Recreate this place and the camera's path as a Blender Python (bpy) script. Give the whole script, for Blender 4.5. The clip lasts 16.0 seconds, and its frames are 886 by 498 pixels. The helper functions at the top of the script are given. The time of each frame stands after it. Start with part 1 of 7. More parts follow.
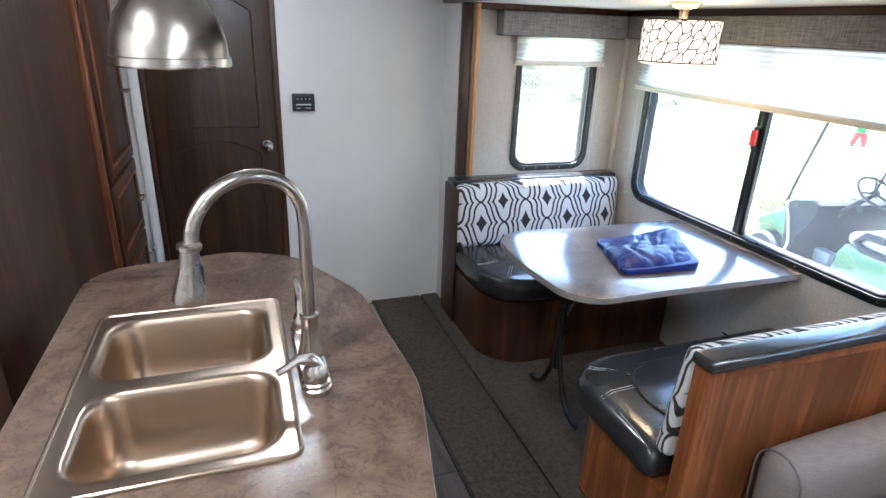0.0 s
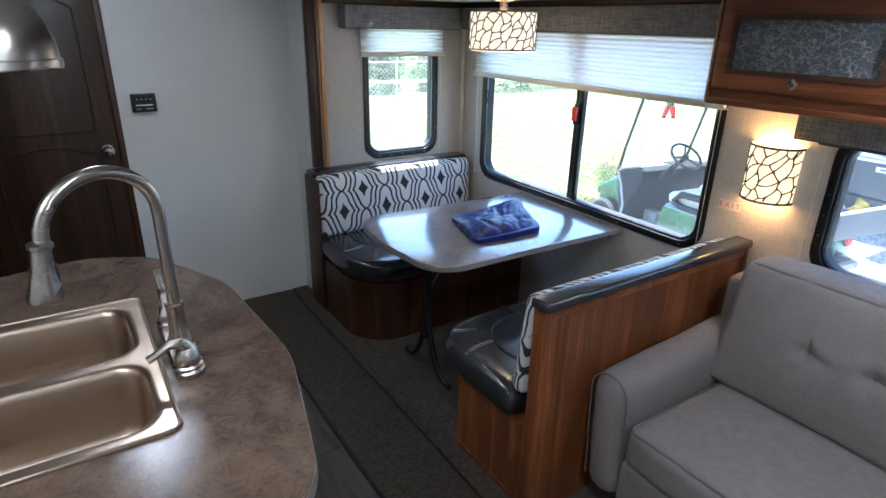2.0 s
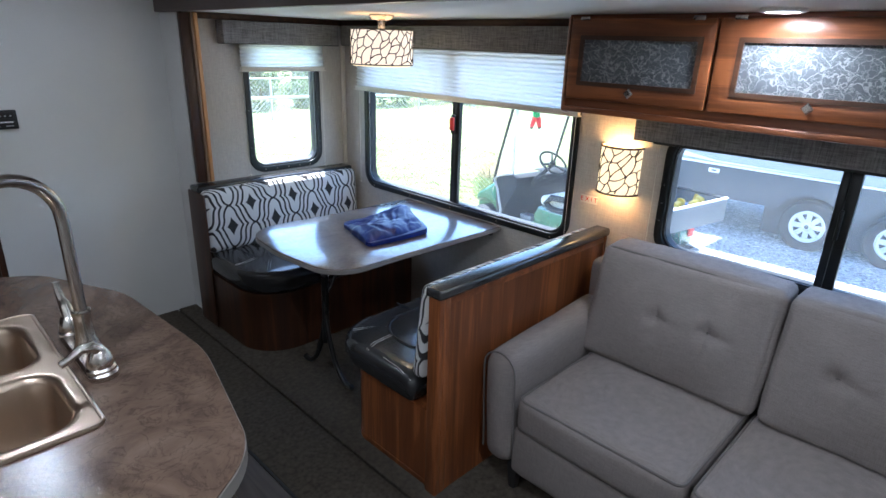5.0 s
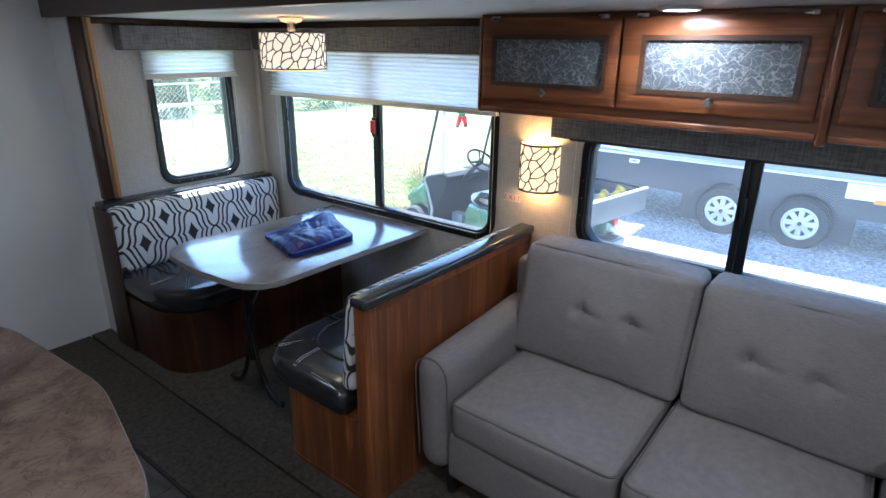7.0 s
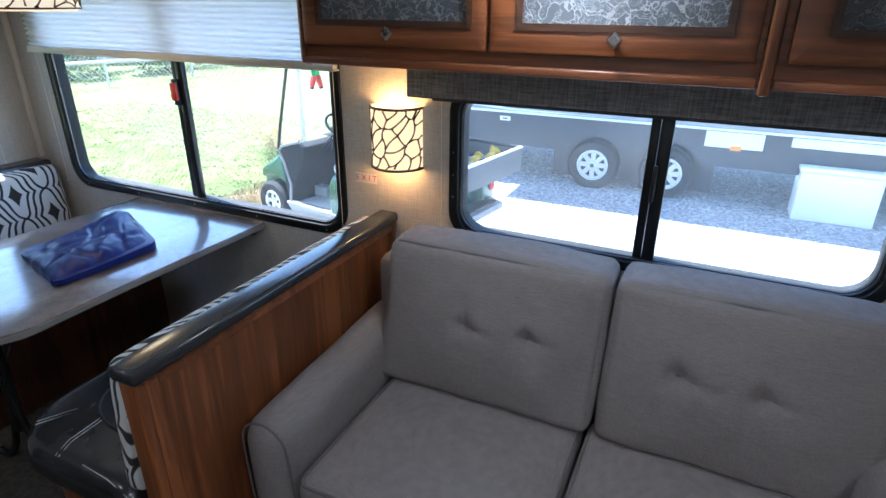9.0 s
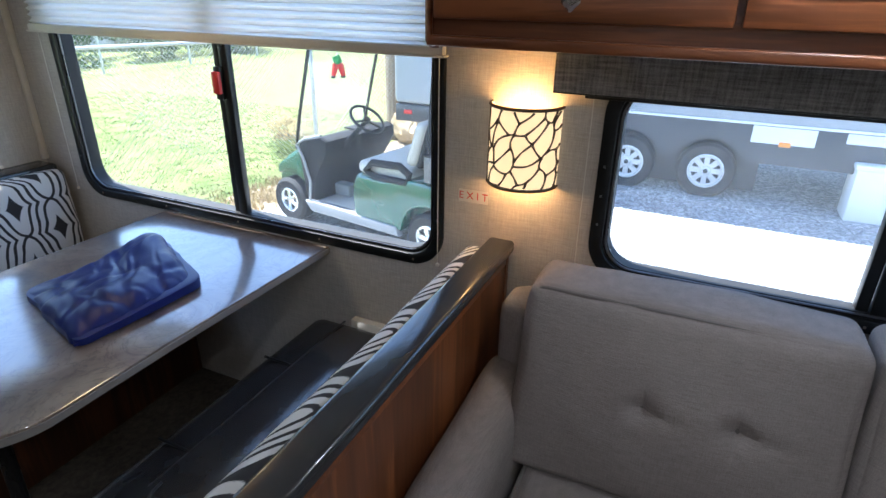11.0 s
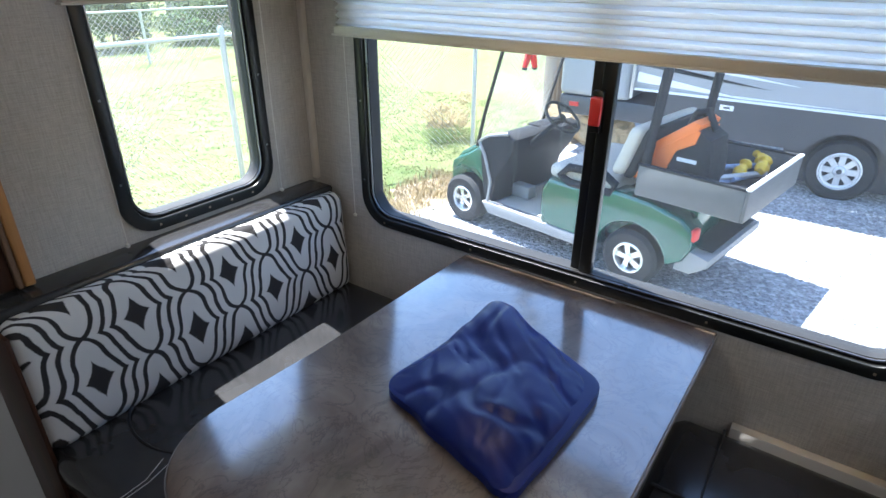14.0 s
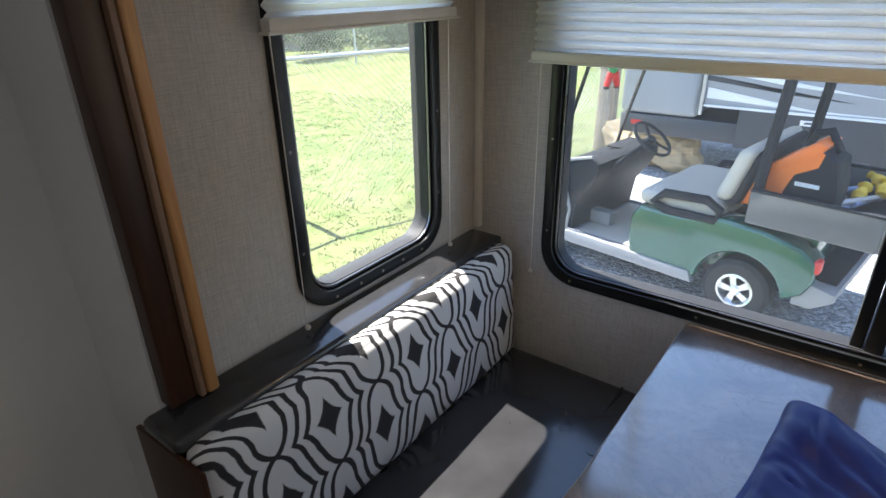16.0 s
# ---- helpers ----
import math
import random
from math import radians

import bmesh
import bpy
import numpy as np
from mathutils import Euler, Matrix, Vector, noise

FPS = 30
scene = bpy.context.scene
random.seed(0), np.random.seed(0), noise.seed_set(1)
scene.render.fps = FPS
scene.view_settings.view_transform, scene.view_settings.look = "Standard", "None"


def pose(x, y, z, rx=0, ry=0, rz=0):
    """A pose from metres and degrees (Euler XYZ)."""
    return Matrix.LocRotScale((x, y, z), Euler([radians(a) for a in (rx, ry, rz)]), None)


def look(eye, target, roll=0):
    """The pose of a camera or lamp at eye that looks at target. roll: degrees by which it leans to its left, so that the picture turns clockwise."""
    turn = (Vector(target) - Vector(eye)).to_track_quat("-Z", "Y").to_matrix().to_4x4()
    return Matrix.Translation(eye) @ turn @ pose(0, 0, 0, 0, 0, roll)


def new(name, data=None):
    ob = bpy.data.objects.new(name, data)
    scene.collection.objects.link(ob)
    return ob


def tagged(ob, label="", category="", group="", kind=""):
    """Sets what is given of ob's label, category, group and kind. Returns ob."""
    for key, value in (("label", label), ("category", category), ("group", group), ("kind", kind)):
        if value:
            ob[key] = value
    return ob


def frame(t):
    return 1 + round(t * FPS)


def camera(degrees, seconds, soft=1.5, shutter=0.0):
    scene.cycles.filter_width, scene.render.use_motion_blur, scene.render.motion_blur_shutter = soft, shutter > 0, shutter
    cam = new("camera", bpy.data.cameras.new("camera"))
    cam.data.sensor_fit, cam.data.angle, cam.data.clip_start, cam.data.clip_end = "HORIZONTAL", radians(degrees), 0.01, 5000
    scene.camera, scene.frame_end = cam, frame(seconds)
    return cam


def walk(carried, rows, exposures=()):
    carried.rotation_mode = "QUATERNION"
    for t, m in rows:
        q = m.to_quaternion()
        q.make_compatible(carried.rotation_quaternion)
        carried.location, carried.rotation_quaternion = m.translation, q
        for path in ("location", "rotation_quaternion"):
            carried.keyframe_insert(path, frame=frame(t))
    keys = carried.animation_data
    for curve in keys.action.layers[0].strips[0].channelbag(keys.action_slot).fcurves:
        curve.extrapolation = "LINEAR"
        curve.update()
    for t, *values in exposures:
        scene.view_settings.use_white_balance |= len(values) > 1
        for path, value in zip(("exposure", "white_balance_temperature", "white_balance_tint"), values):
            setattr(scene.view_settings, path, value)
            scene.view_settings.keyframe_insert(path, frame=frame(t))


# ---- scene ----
cam = camera(75.6, 16.0)
PATH = [
    (0, (-0.062, 0.012, 1.659), (0.575, 1.765, 0.936), 2.3),
    (0.5, (0.188, 0.046, 1.639), (0.979, 1.722, 0.888), 1.2),
    (1, (0.278, 0.028, 1.633), (1.147, 1.669, 0.888), 1.1),
    (1.5, (0.196, -0.013, 1.654), (1.143, 1.588, 0.92), 1.1),
    (2, (-0.084, -0.147, 1.667), (0.942, 1.404, 0.933), 1.2),
    (2.5, (-0.167, -0.233, 1.652), (0.933, 1.268, 0.92), 1.5),
    (3, (-0.183, -0.271, 1.655), (0.973, 1.187, 0.923), 1.7),
    (3.5, (-0.212, -0.254, 1.644), (0.989, 1.171, 0.917), 1.8),
    (4, (-0.216, -0.243, 1.645), (1.032, 1.148, 0.934), 1.8),
    (6.5, (-0.21, -0.301, 1.696), (1.253, 0.896, 1.042), 1.2),
    (7, (-0.147, -0.273, 1.676), (1.341, 0.881, 1.003), 0.7),
    (7.5, (0.087, -0.18, 1.628), (1.599, 0.931, 0.935), 0.0),
    (8, (0.291, -0.145, 1.631), (1.888, 0.816, 0.907), 0.1),
    (8.2, (0.322, -0.156, 1.625), (1.969, 0.703, 0.882), 0.3),
    (10.3, (0.62, 0.37, 1.552), (2.289, 1.122, 0.747), 0.5),
    (10.5, (0.655, 0.411, 1.554), (2.318, 1.172, 0.744), 0.6),
    (11, (0.699, 0.529, 1.528), (2.359, 1.281, 0.705), 0.9),
    (11.5, (0.7, 0.737, 1.548), (2.345, 1.513, 0.716), 1.2),
    (12, (0.694, 0.932, 1.563), (2.27, 1.816, 0.705), 0.8),
    (12.5, (0.829, 1.132, 1.549), (2.344, 2.102, 0.674), 0.3),
    (13, (0.918, 1.24, 1.556), (2.39, 2.263, 0.667), 0.3),
    (13.5, (0.883, 1.313, 1.551), (2.348, 2.343, 0.66), 0.2),
    (14, (0.752, 1.495, 1.566), (2.224, 2.516, 0.678), 0.5),
    (14.5, (0.737, 1.657, 1.562), (2.189, 2.708, 0.675), 0.0),
    (15, (0.885, 1.892, 1.539), (2.329, 2.968, 0.669), -0.4),
    (15.5, (0.88, 2.003, 1.541), (2.333, 3.085, 0.695), -1.0),
    (16, (0.728, 2.119, 1.555), (2.185, 3.202, 0.716), -1.0),
]
walk(cam, [(t, look(eye, target, roll)) for t, eye, target, roll in PATH],
     exposures=[(0.0, 3.93, 5900, 10), (0.5, 3.3, 5750, 9), (1.0, 2.97, 5650, 9), (4.0, 2.96, 5580, 9), (8.0, 2.67, 5420, 8), (11.0, 2.42, 5900, 10), (14.5, 2.31, 5980, 10.5), (16.0, 2.02, 6400, 12)])

# ---- world and light ----
SUN_DIR = Vector((0.075, 0.43, 1.0)).normalized()
world = bpy.data.worlds.new("sky")
scene.world = world
world.use_nodes = True
wn = world.node_tree.nodes
sky = wn.new("ShaderNodeTexSky")
sky.sky_type = "NISHITA"
sky.sun_disc = False
sky.dust_density, sky.ozone_density = 0.5, 2.2
sky.sun_elevation = math.asin(SUN_DIR.z)
sky.sun_rotation = math.atan2(SUN_DIR.x, SUN_DIR.y)
world.node_tree.links.new(sky.outputs[0], wn["Background"].inputs[0])
wn["Background"].inputs[1].default_value = 0.15

sun_data = bpy.data.lights.new("sun", "SUN")
sun_data.energy, sun_data.angle, sun_data.color = 5.0, radians(0.5), (1.0, 0.96, 0.9)
sun = new("sun", sun_data)
sun.matrix_world = look(SUN_DIR * 30, (0, 0, 0))


def lamp_light(name, kind, place, watts, colour, size=0.05, target=None):
    d = bpy.data.lights.new(name, kind)
    d.energy, d.color = watts, colour
    if kind == "POINT":
        d.shadow_soft_size = size
    else:
        d.shape, d.size = "DISK", size
    ob = new(name, d)
    ob.matrix_world = look(place, target) if target else Matrix.Translation(place)
    return ob


# ---- materials ----
def mat(name):
    m = bpy.data.materials.new(name)
    m.use_nodes = True
    return m, m.node_tree.nodes, m.node_tree.links, m.node_tree.nodes["Principled BSDF"]


def plain(name, colour, rough=0.5, metal=0.0, vary=0.12, scale=6.0, bump=0.0, bump_scale=200.0, stretch=(1, 1, 1), coat=0.0, spec=None):
    """A procedural surface: base colour varied at two scales, roughness varied, fine bump."""
    m, n, l, b = mat(name)
    tc = n.new("ShaderNodeTexCoord")
    mp = n.new("ShaderNodeMapping")
    mp.inputs["Scale"].default_value = stretch
    l.new(tc.outputs["Object"], mp.inputs[0])
    big = n.new("ShaderNodeTexNoise")
    big.inputs["Scale"].default_value, big.inputs["Detail"].default_value = scale, 4
    fine = n.new("ShaderNodeTexNoise")
    fine.inputs["Scale"].default_value, fine.inputs["Detail"].default_value = bump_scale, 3
    l.new(mp.outputs[0], big.inputs["Vector"])
    l.new(mp.outputs[0], fine.inputs["Vector"])
    mix = n.new("ShaderNodeMix")
    mix.data_type = "RGBA"
    c = Vector(colour)
    mix.inputs["A"].default_value = (*(c * (1 - vary)), 1)
    mix.inputs["B"].default_value = (*[min(1, v) for v in c * (1 + vary)], 1)
    add = n.new("ShaderNodeMath")
    add.operation = "MULTIPLY_ADD"
    l.new(fine.outputs[0], add.inputs[0])
    add.inputs[1].default_value = 0.35
    half = n.new("ShaderNodeMath")
    half.operation = "MULTIPLY_ADD"
    l.new(big.outputs[0], half.inputs[0])
    half.inputs[1].default_value, half.inputs[2].default_value = 1.3, -0.33
    l.new(half.outputs[0], add.inputs[2])
    add.use_clamp = True
    l.new(add.outputs[0], mix.inputs["Factor"])
    l.new(mix.outputs["Result"], b.inputs["Base Color"])
    rr = n.new("ShaderNodeMapRange")
    rr.inputs["To Min"].default_value, rr.inputs["To Max"].default_value = max(0.02, rough - 0.08), min(1, rough + 0.08)
    l.new(big.outputs[0], rr.inputs[0])
    l.new(rr.outputs[0], b.inputs["Roughness"])
    b.inputs["Metallic"].default_value = metal
    b.inputs["Coat Weight"].default_value = coat
    if spec is not None:
        b.inputs["Specular IOR Level"].default_value = spec
    if bump:
        bp = n.new("ShaderNodeBump")
        bp.inputs["Strength"].default_value, bp.inputs["Distance"].default_value = bump, 0.002
        l.new(fine.outputs[0], bp.inputs["Height"])
        l.new(bp.outputs[0], b.inputs["Normal"])
    return m


def ramp_node(n, stops):
    r = n.new("ShaderNodeValToRGB")
    while len(r.color_ramp.elements) < len(stops):
        r.color_ramp.elements.new(0.5)
    for e, (p, c) in zip(r.color_ramp.elements, stops):
        e.position, e.color = p, (*c, 1)
    return r


def wood(name, dark, light, rough=0.4, axis="z", scale=1.0, coat=0.15):
    """Stained wood with grain along one axis."""
    m, n, l, b = mat(name)
    tc, mp = n.new("ShaderNodeTexCoord"), n.new("ShaderNodeMapping")
    s = [16 * scale] * 3
    s["xyz".index(axis)] = 0.9 * scale
    mp.inputs["Scale"].default_value = s
    l.new(tc.outputs["Object"], mp.inputs[0])
    g1, g2, g3 = (n.new("ShaderNodeTexNoise") for _ in range(3))
    for g, sc, de, di in ((g1, 1.0, 5, 1.2), (g2, 6.0, 6, 0.4), (g3, 0.25, 2, 0.0)):
        g.inputs["Scale"].default_value, g.inputs["Detail"].default_value, g.inputs["Distortion"].default_value = sc, de, di
        l.new(mp.outputs[0], g.inputs["Vector"])
    a = n.new("ShaderNodeMath")
    a.operation = "MULTIPLY_ADD"
    l.new(g2.outputs[0], a.inputs[0])
    a.inputs[1].default_value = 0.45
    l.new(g1.outputs[0], a.inputs[2])
    a2 = n.new("ShaderNodeMath")
    a2.operation = "MULTIPLY_ADD"
    l.new(g3.outputs[0], a2.inputs[0])
    a2.inputs[1].default_value = 0.5
    l.new(a.outputs[0], a2.inputs[2])
    mid = [(p + q) / 2 for p, q in zip(dark, light)]
    r = ramp_node(n, [(0.62, dark), (0.92, mid), (1.0, light)])
    sub = n.new("ShaderNodeMath")
    sub.operation = "MULTIPLY"
    sub.inputs[1].default_value = 0.92
    l.new(a2.outputs[0], sub.inputs[0])
    l.new(sub.outputs[0], r.inputs[0])
    l.new(r.outputs[0], b.inputs["Base Color"])
    b.inputs["Roughness"].default_value = rough
    b.inputs["Coat Weight"].default_value, b.inputs["Coat Roughness"].default_value = coat, 0.3
    bp = n.new("ShaderNodeBump")
    bp.inputs["Strength"].default_value, bp.inputs["Distance"].default_value = 0.12, 0.001
    l.new(a.outputs[0], bp.inputs["Height"])
    l.new(bp.outputs[0], b.inputs["Normal"])
    return m


def woven(name, colour, colour2, scale=260.0, rough=0.9, bump=0.4, streak=0.35, slub=9.0):
    """Linen-like cloth or wallpaper: threads crossing, with slubs."""
    m, n, l, b = mat(name)
    tc = n.new("ShaderNodeTexCoord")
    outs = []
    for st in ((slub, slub, slub * 14), (slub * 14, slub * 14, slub), (scale, scale, scale)):
        mp, no = n.new("ShaderNodeMapping"), n.new("ShaderNodeTexNoise")
        mp.inputs["Scale"].default_value = st
        no.inputs["Scale"].default_value, no.inputs["Detail"].default_value = 1.0, 3
        l.new(tc.outputs["Object"], mp.inputs[0])
        l.new(mp.outputs[0], no.inputs["Vector"])
        outs.append(no.outputs[0])
    ad = n.new("ShaderNodeMath")
    l.new(outs[0], ad.inputs[0])
    l.new(outs[1], ad.inputs[1])
    ad2 = n.new("ShaderNodeMath")
    ad2.operation = "MULTIPLY_ADD"
    l.new(outs[2], ad2.inputs[0])
    ad2.inputs[1].default_value = 0.6
    l.new(ad.outputs[0], ad2.inputs[2])
    r = n.new("ShaderNodeMapRange")
    r.inputs["From Min"].default_value, r.inputs["From Max"].default_value = 1.3 - streak, 1.3 + streak
    l.new(ad2.outputs[0], r.inputs[0])
    mix = n.new("ShaderNodeMix")
    mix.data_type = "RGBA"
    mix.inputs["A"].default_value, mix.inputs["B"].default_value = (*colour, 1), (*colour2, 1)
    l.new(r.outputs[0], mix.inputs["Factor"])
    l.new(mix.outputs["Result"], b.inputs["Base Color"])
    b.inputs["Roughness"].default_value = rough
    b.inputs["Specular IOR Level"].default_value = 0.25
    bp = n.new("ShaderNodeBump")
    bp.inputs["Strength"].default_value, bp.inputs["Distance"].default_value = bump, 0.0015
    l.new(ad2.outputs[0], bp.inputs["Height"])
    l.new(bp.outputs[0], b.inputs["Normal"])
    return m


OGEE = (0.138, 0.131, 4.497, 3.613)   # half periods along and up, place of one medallion


def ogee_fabric(name):
    """Off-white cloth with nested dark ogee outlines round dark diamonds; across along x, up along z."""
    m, n, l, b = mat(name)
    tc, sep = n.new("ShaderNodeTexCoord"), n.new("ShaderNodeSeparateXYZ")
    wob, wmix = n.new("ShaderNodeTexNoise"), n.new("ShaderNodeMix")
    wob.inputs["Scale"].default_value, wob.inputs["Detail"].default_value = 9.0, 2
    l.new(tc.outputs["Object"], wob.inputs["Vector"])
    wmix.data_type, wmix.blend_type = "RGBA", "LINEAR_LIGHT"
    wmix.clamp_result = False
    wmix.inputs["Factor"].default_value = 0.008
    l.new(tc.outputs["Object"], wmix.inputs["A"])
    l.new(wob.outputs["Color"], wmix.inputs["B"])
    l.new(wmix.outputs["Result"], sep.inputs[0])

    def op(kind, *args):
        q = n.new("ShaderNodeMath")
        q.operation = kind
        for i, v in enumerate(args):
            if isinstance(v, (int, float)):
                q.inputs[i].default_value = v
            else:
                l.new(v, q.inputs[i])
        return q.outputs[0]

    a, c, RISE = *OGEE[:2], 0.44
    along = op("DIVIDE", op("SUBTRACT", op("ADD", sep.outputs[0], op("MULTIPLY", sep.outputs[1], 1.2)), OGEE[2]), a)
    up = op("DIVIDE", op("SUBTRACT", op("ADD", sep.outputs[2], sep.outputs[1]), OGEE[3]), c)
    u, v = op("PINGPONG", along, 1.0), op("PINGPONG", up, 1.0)
    w = op("SUBTRACT", op("MULTIPLY", v, 2.0), 1.0)
    w2 = op("MULTIPLY", w, w)
    turn_u = op("MULTIPLY", u, math.pi)
    bell = op("MULTIPLY", w, op("ADD", 0.4, op("MULTIPLY", w2, 0.6)))
    side = op("ADD", op("MULTIPLY", op("SUBTRACT", 1.0, op("MULTIPLY", u, 2.0)), 0.35), op("MULTIPLY", op("COSINE", turn_u), 0.65))
    h = op("SUBTRACT", side, op("MULTIPLY", bell, RISE))
    hu = op("MULTIPLY", op("ADD", 0.7, op("MULTIPLY", op("SINE", turn_u), 0.65 * math.pi)), 1.0 / a)
    hv = op("MULTIPLY", op("ADD", 0.4, op("MULTIPLY", w2, 1.8)), 2.0 * RISE / c)
    steep = op("SQRT", op("ADD", op("MULTIPLY", hu, hu), op("MULTIPLY", hv, hv)))
    far = op("ABSOLUTE", h)
    step = (1.0 - RISE) / 2
    lines = op("SUBTRACT", op("DIVIDE", op("PINGPONG", far, step), steep), 0.0056)
    beyond = op("SUBTRACT", op("DIVIDE", op("SUBTRACT", far, 2 * step), steep), 0.0056)
    lines = op("MAXIMUM", lines, beyond)
    flip = op("GREATER_THAN", 0.0, h)
    du, dv = op("ABSOLUTE", op("SUBTRACT", flip, u)), op("ABSOLUTE", op("SUBTRACT", flip, v))
    star = op("ADD", op("POWER", op("DIVIDE", du, 0.25), 0.8), op("POWER", op("DIVIDE", dv, 0.46), 0.8))
    diamond = op("MULTIPLY", op("SUBTRACT", star, 1.0), 0.02)
    no = n.new("ShaderNodeTexNoise")
    no.inputs["Scale"].default_value = 420
    l.new(tc.outputs["Object"], no.inputs["Vector"])
    edge = op("ADD", op("MINIMUM", lines, diamond), op("MULTIPLY", op("SUBTRACT", no.outputs[0], 0.5), 0.004))
    r = n.new("ShaderNodeMapRange")
    r.inputs["From Min"].default_value, r.inputs["From Max"].default_value = -0.0009, 0.0011
    l.new(edge, r.inputs[0])
    mix = n.new("ShaderNodeMix")
    mix.data_type = "RGBA"
    mix.inputs["A"].default_value, mix.inputs["B"].default_value = (0.024, 0.022, 0.022, 1), (0.60, 0.59, 0.57, 1)
    l.new(r.outputs[0], mix.inputs["Factor"])
    l.new(mix.outputs["Result"], b.inputs["Base Color"])
    b.inputs["Roughness"].default_value = 0.9
    bp = n.new("ShaderNodeBump")
    bp.inputs["Strength"].default_value, bp.inputs["Distance"].default_value = 0.3, 0.001
    l.new(no.outputs[0], bp.inputs["Height"])
    l.new(bp.outputs[0], b.inputs["Normal"])
    return m


def stone_laminate(name, c1, c2, c3, rough=0.3, scale=3.0, pebble=0.22, coat=0.0):
    """Stone-look laminate with veins and a pebbled finish."""
    m, n, l, b = mat(name)
    tc = n.new("ShaderNodeTexCoord")
    a, v, f = (n.new("ShaderNodeTexNoise") for _ in range(3))
    for q, sc, de, di in ((a, scale, 8, 1.6), (v, scale * 2.2, 6, 2.6), (f, 170, 3, 0)):
        q.inputs["Scale"].default_value, q.inputs["Detail"].default_value, q.inputs["Distortion"].default_value = sc, de, di
        q.inputs["Roughness"].default_value = 0.62
        l.new(tc.outputs["Object"], q.inputs["Vector"])
    r = ramp_node(n, [(0.3, c1), (0.5, c2), (0.72, c3)])
    l.new(a.outputs[0], r.inputs[0])
    vein = ramp_node(n, [(0.47, (0, 0, 0)), (0.5, (1, 1, 1)), (0.53, (0, 0, 0))])
    l.new(v.outputs[0], vein.inputs[0])
    mix = n.new("ShaderNodeMix")
    mix.data_type = "RGBA"
    mix.inputs["B"].default_value = (*[x * 0.45 for x in c1], 1)
    l.new(r.outputs[0], mix.inputs["A"])
    k = n.new("ShaderNodeMath")
    k.operation = "MULTIPLY"
    k.inputs[1].default_value = 0.45
    l.new(vein.outputs[0], k.inputs[0])
    l.new(k.outputs[0], mix.inputs["Factor"])
    l.new(mix.outputs["Result"], b.inputs["Base Color"])
    rr = n.new("ShaderNodeMapRange")
    rr.inputs["To Min"].default_value, rr.inputs["To Max"].default_value = rough - 0.08, rough + 0.1
    b.inputs["Coat Weight"].default_value, b.inputs["Coat Roughness"].default_value = coat, 0.14
    b.inputs["Coat IOR"].default_value = 2.0
    l.new(a.outputs[0], rr.inputs[0])
    l.new(rr.outputs[0], b.inputs["Roughness"])
    bp = n.new("ShaderNodeBump")
    bp.inputs["Strength"].default_value, bp.inputs["Distance"].default_value = pebble, 0.0012
    l.new(f.outputs[0], bp.inputs["Height"])
    l.new(bp.outputs[0], b.inputs["Normal"])
    return m


def crackle_glass(name):
    """Dark backed glass with pale crackled lines, glossy."""
    m, n, l, b = mat(name)
    tc = n.new("ShaderNodeTexCoord")
    warp = n.new("ShaderNodeTexNoise")
    warp.inputs["Scale"].default_value, warp.inputs["Detail"].default_value = 22, 3
    l.new(tc.outputs["Object"], warp.inputs["Vector"])
    mx = n.new("ShaderNodeMix")
    mx.data_type = "VECTOR"
    mx.inputs["Factor"].default_value = 0.09
    l.new(tc.outputs["Object"], mx.inputs["A"])
    l.new(warp.outputs["Color"], mx.inputs["B"])
    total = None
    for sc in (26, 47):
        mp = n.new("ShaderNodeMapping")
        mp.inputs["Scale"].default_value = (1, 0.75, 1.5)
        l.new(mx.outputs["Result"], mp.inputs[0])
        vo = n.new("ShaderNodeTexVoronoi")
        vo.feature = "DISTANCE_TO_EDGE"
        vo.inputs["Scale"].default_value = sc
        l.new(mp.outputs[0], vo.inputs["Vector"])
        r = ramp_node(n, [(0.0, (1, 1, 1)), (0.028, (0.75, 0.75, 0.75)), (0.05, (0, 0, 0))])
        l.new(vo.outputs[0], r.inputs[0])
        if total is None:
            total = r.outputs[0]
        else:
            mk = n.new("ShaderNodeMath")
            mk.operation = "MULTIPLY_ADD"
            l.new(warp.outputs[0], mk.inputs[0])
            l.new(r.outputs[0], mk.inputs[1])
            l.new(total, mk.inputs[2])
            mk.use_clamp = True
            total = mk.outputs[0]
    mix = n.new("ShaderNodeMix")
    mix.data_type = "RGBA"
    mix.inputs["A"].default_value, mix.inputs["B"].default_value = (0.095, 0.103, 0.112, 1), (0.30, 0.30, 0.296, 1)
    l.new(total, mix.inputs["Factor"])
    l.new(mix.outputs["Result"], b.inputs["Base Color"])
    b.inputs["Roughness"].default_value = 0.46
    bp = n.new("ShaderNodeBump")
    bp.inputs["Strength"].default_value, bp.inputs["Distance"].default_value = 0.5, 0.002
    l.new(total, bp.inputs["Height"])
    l.new(bp.outputs[0], b.inputs["Normal"])
    return m


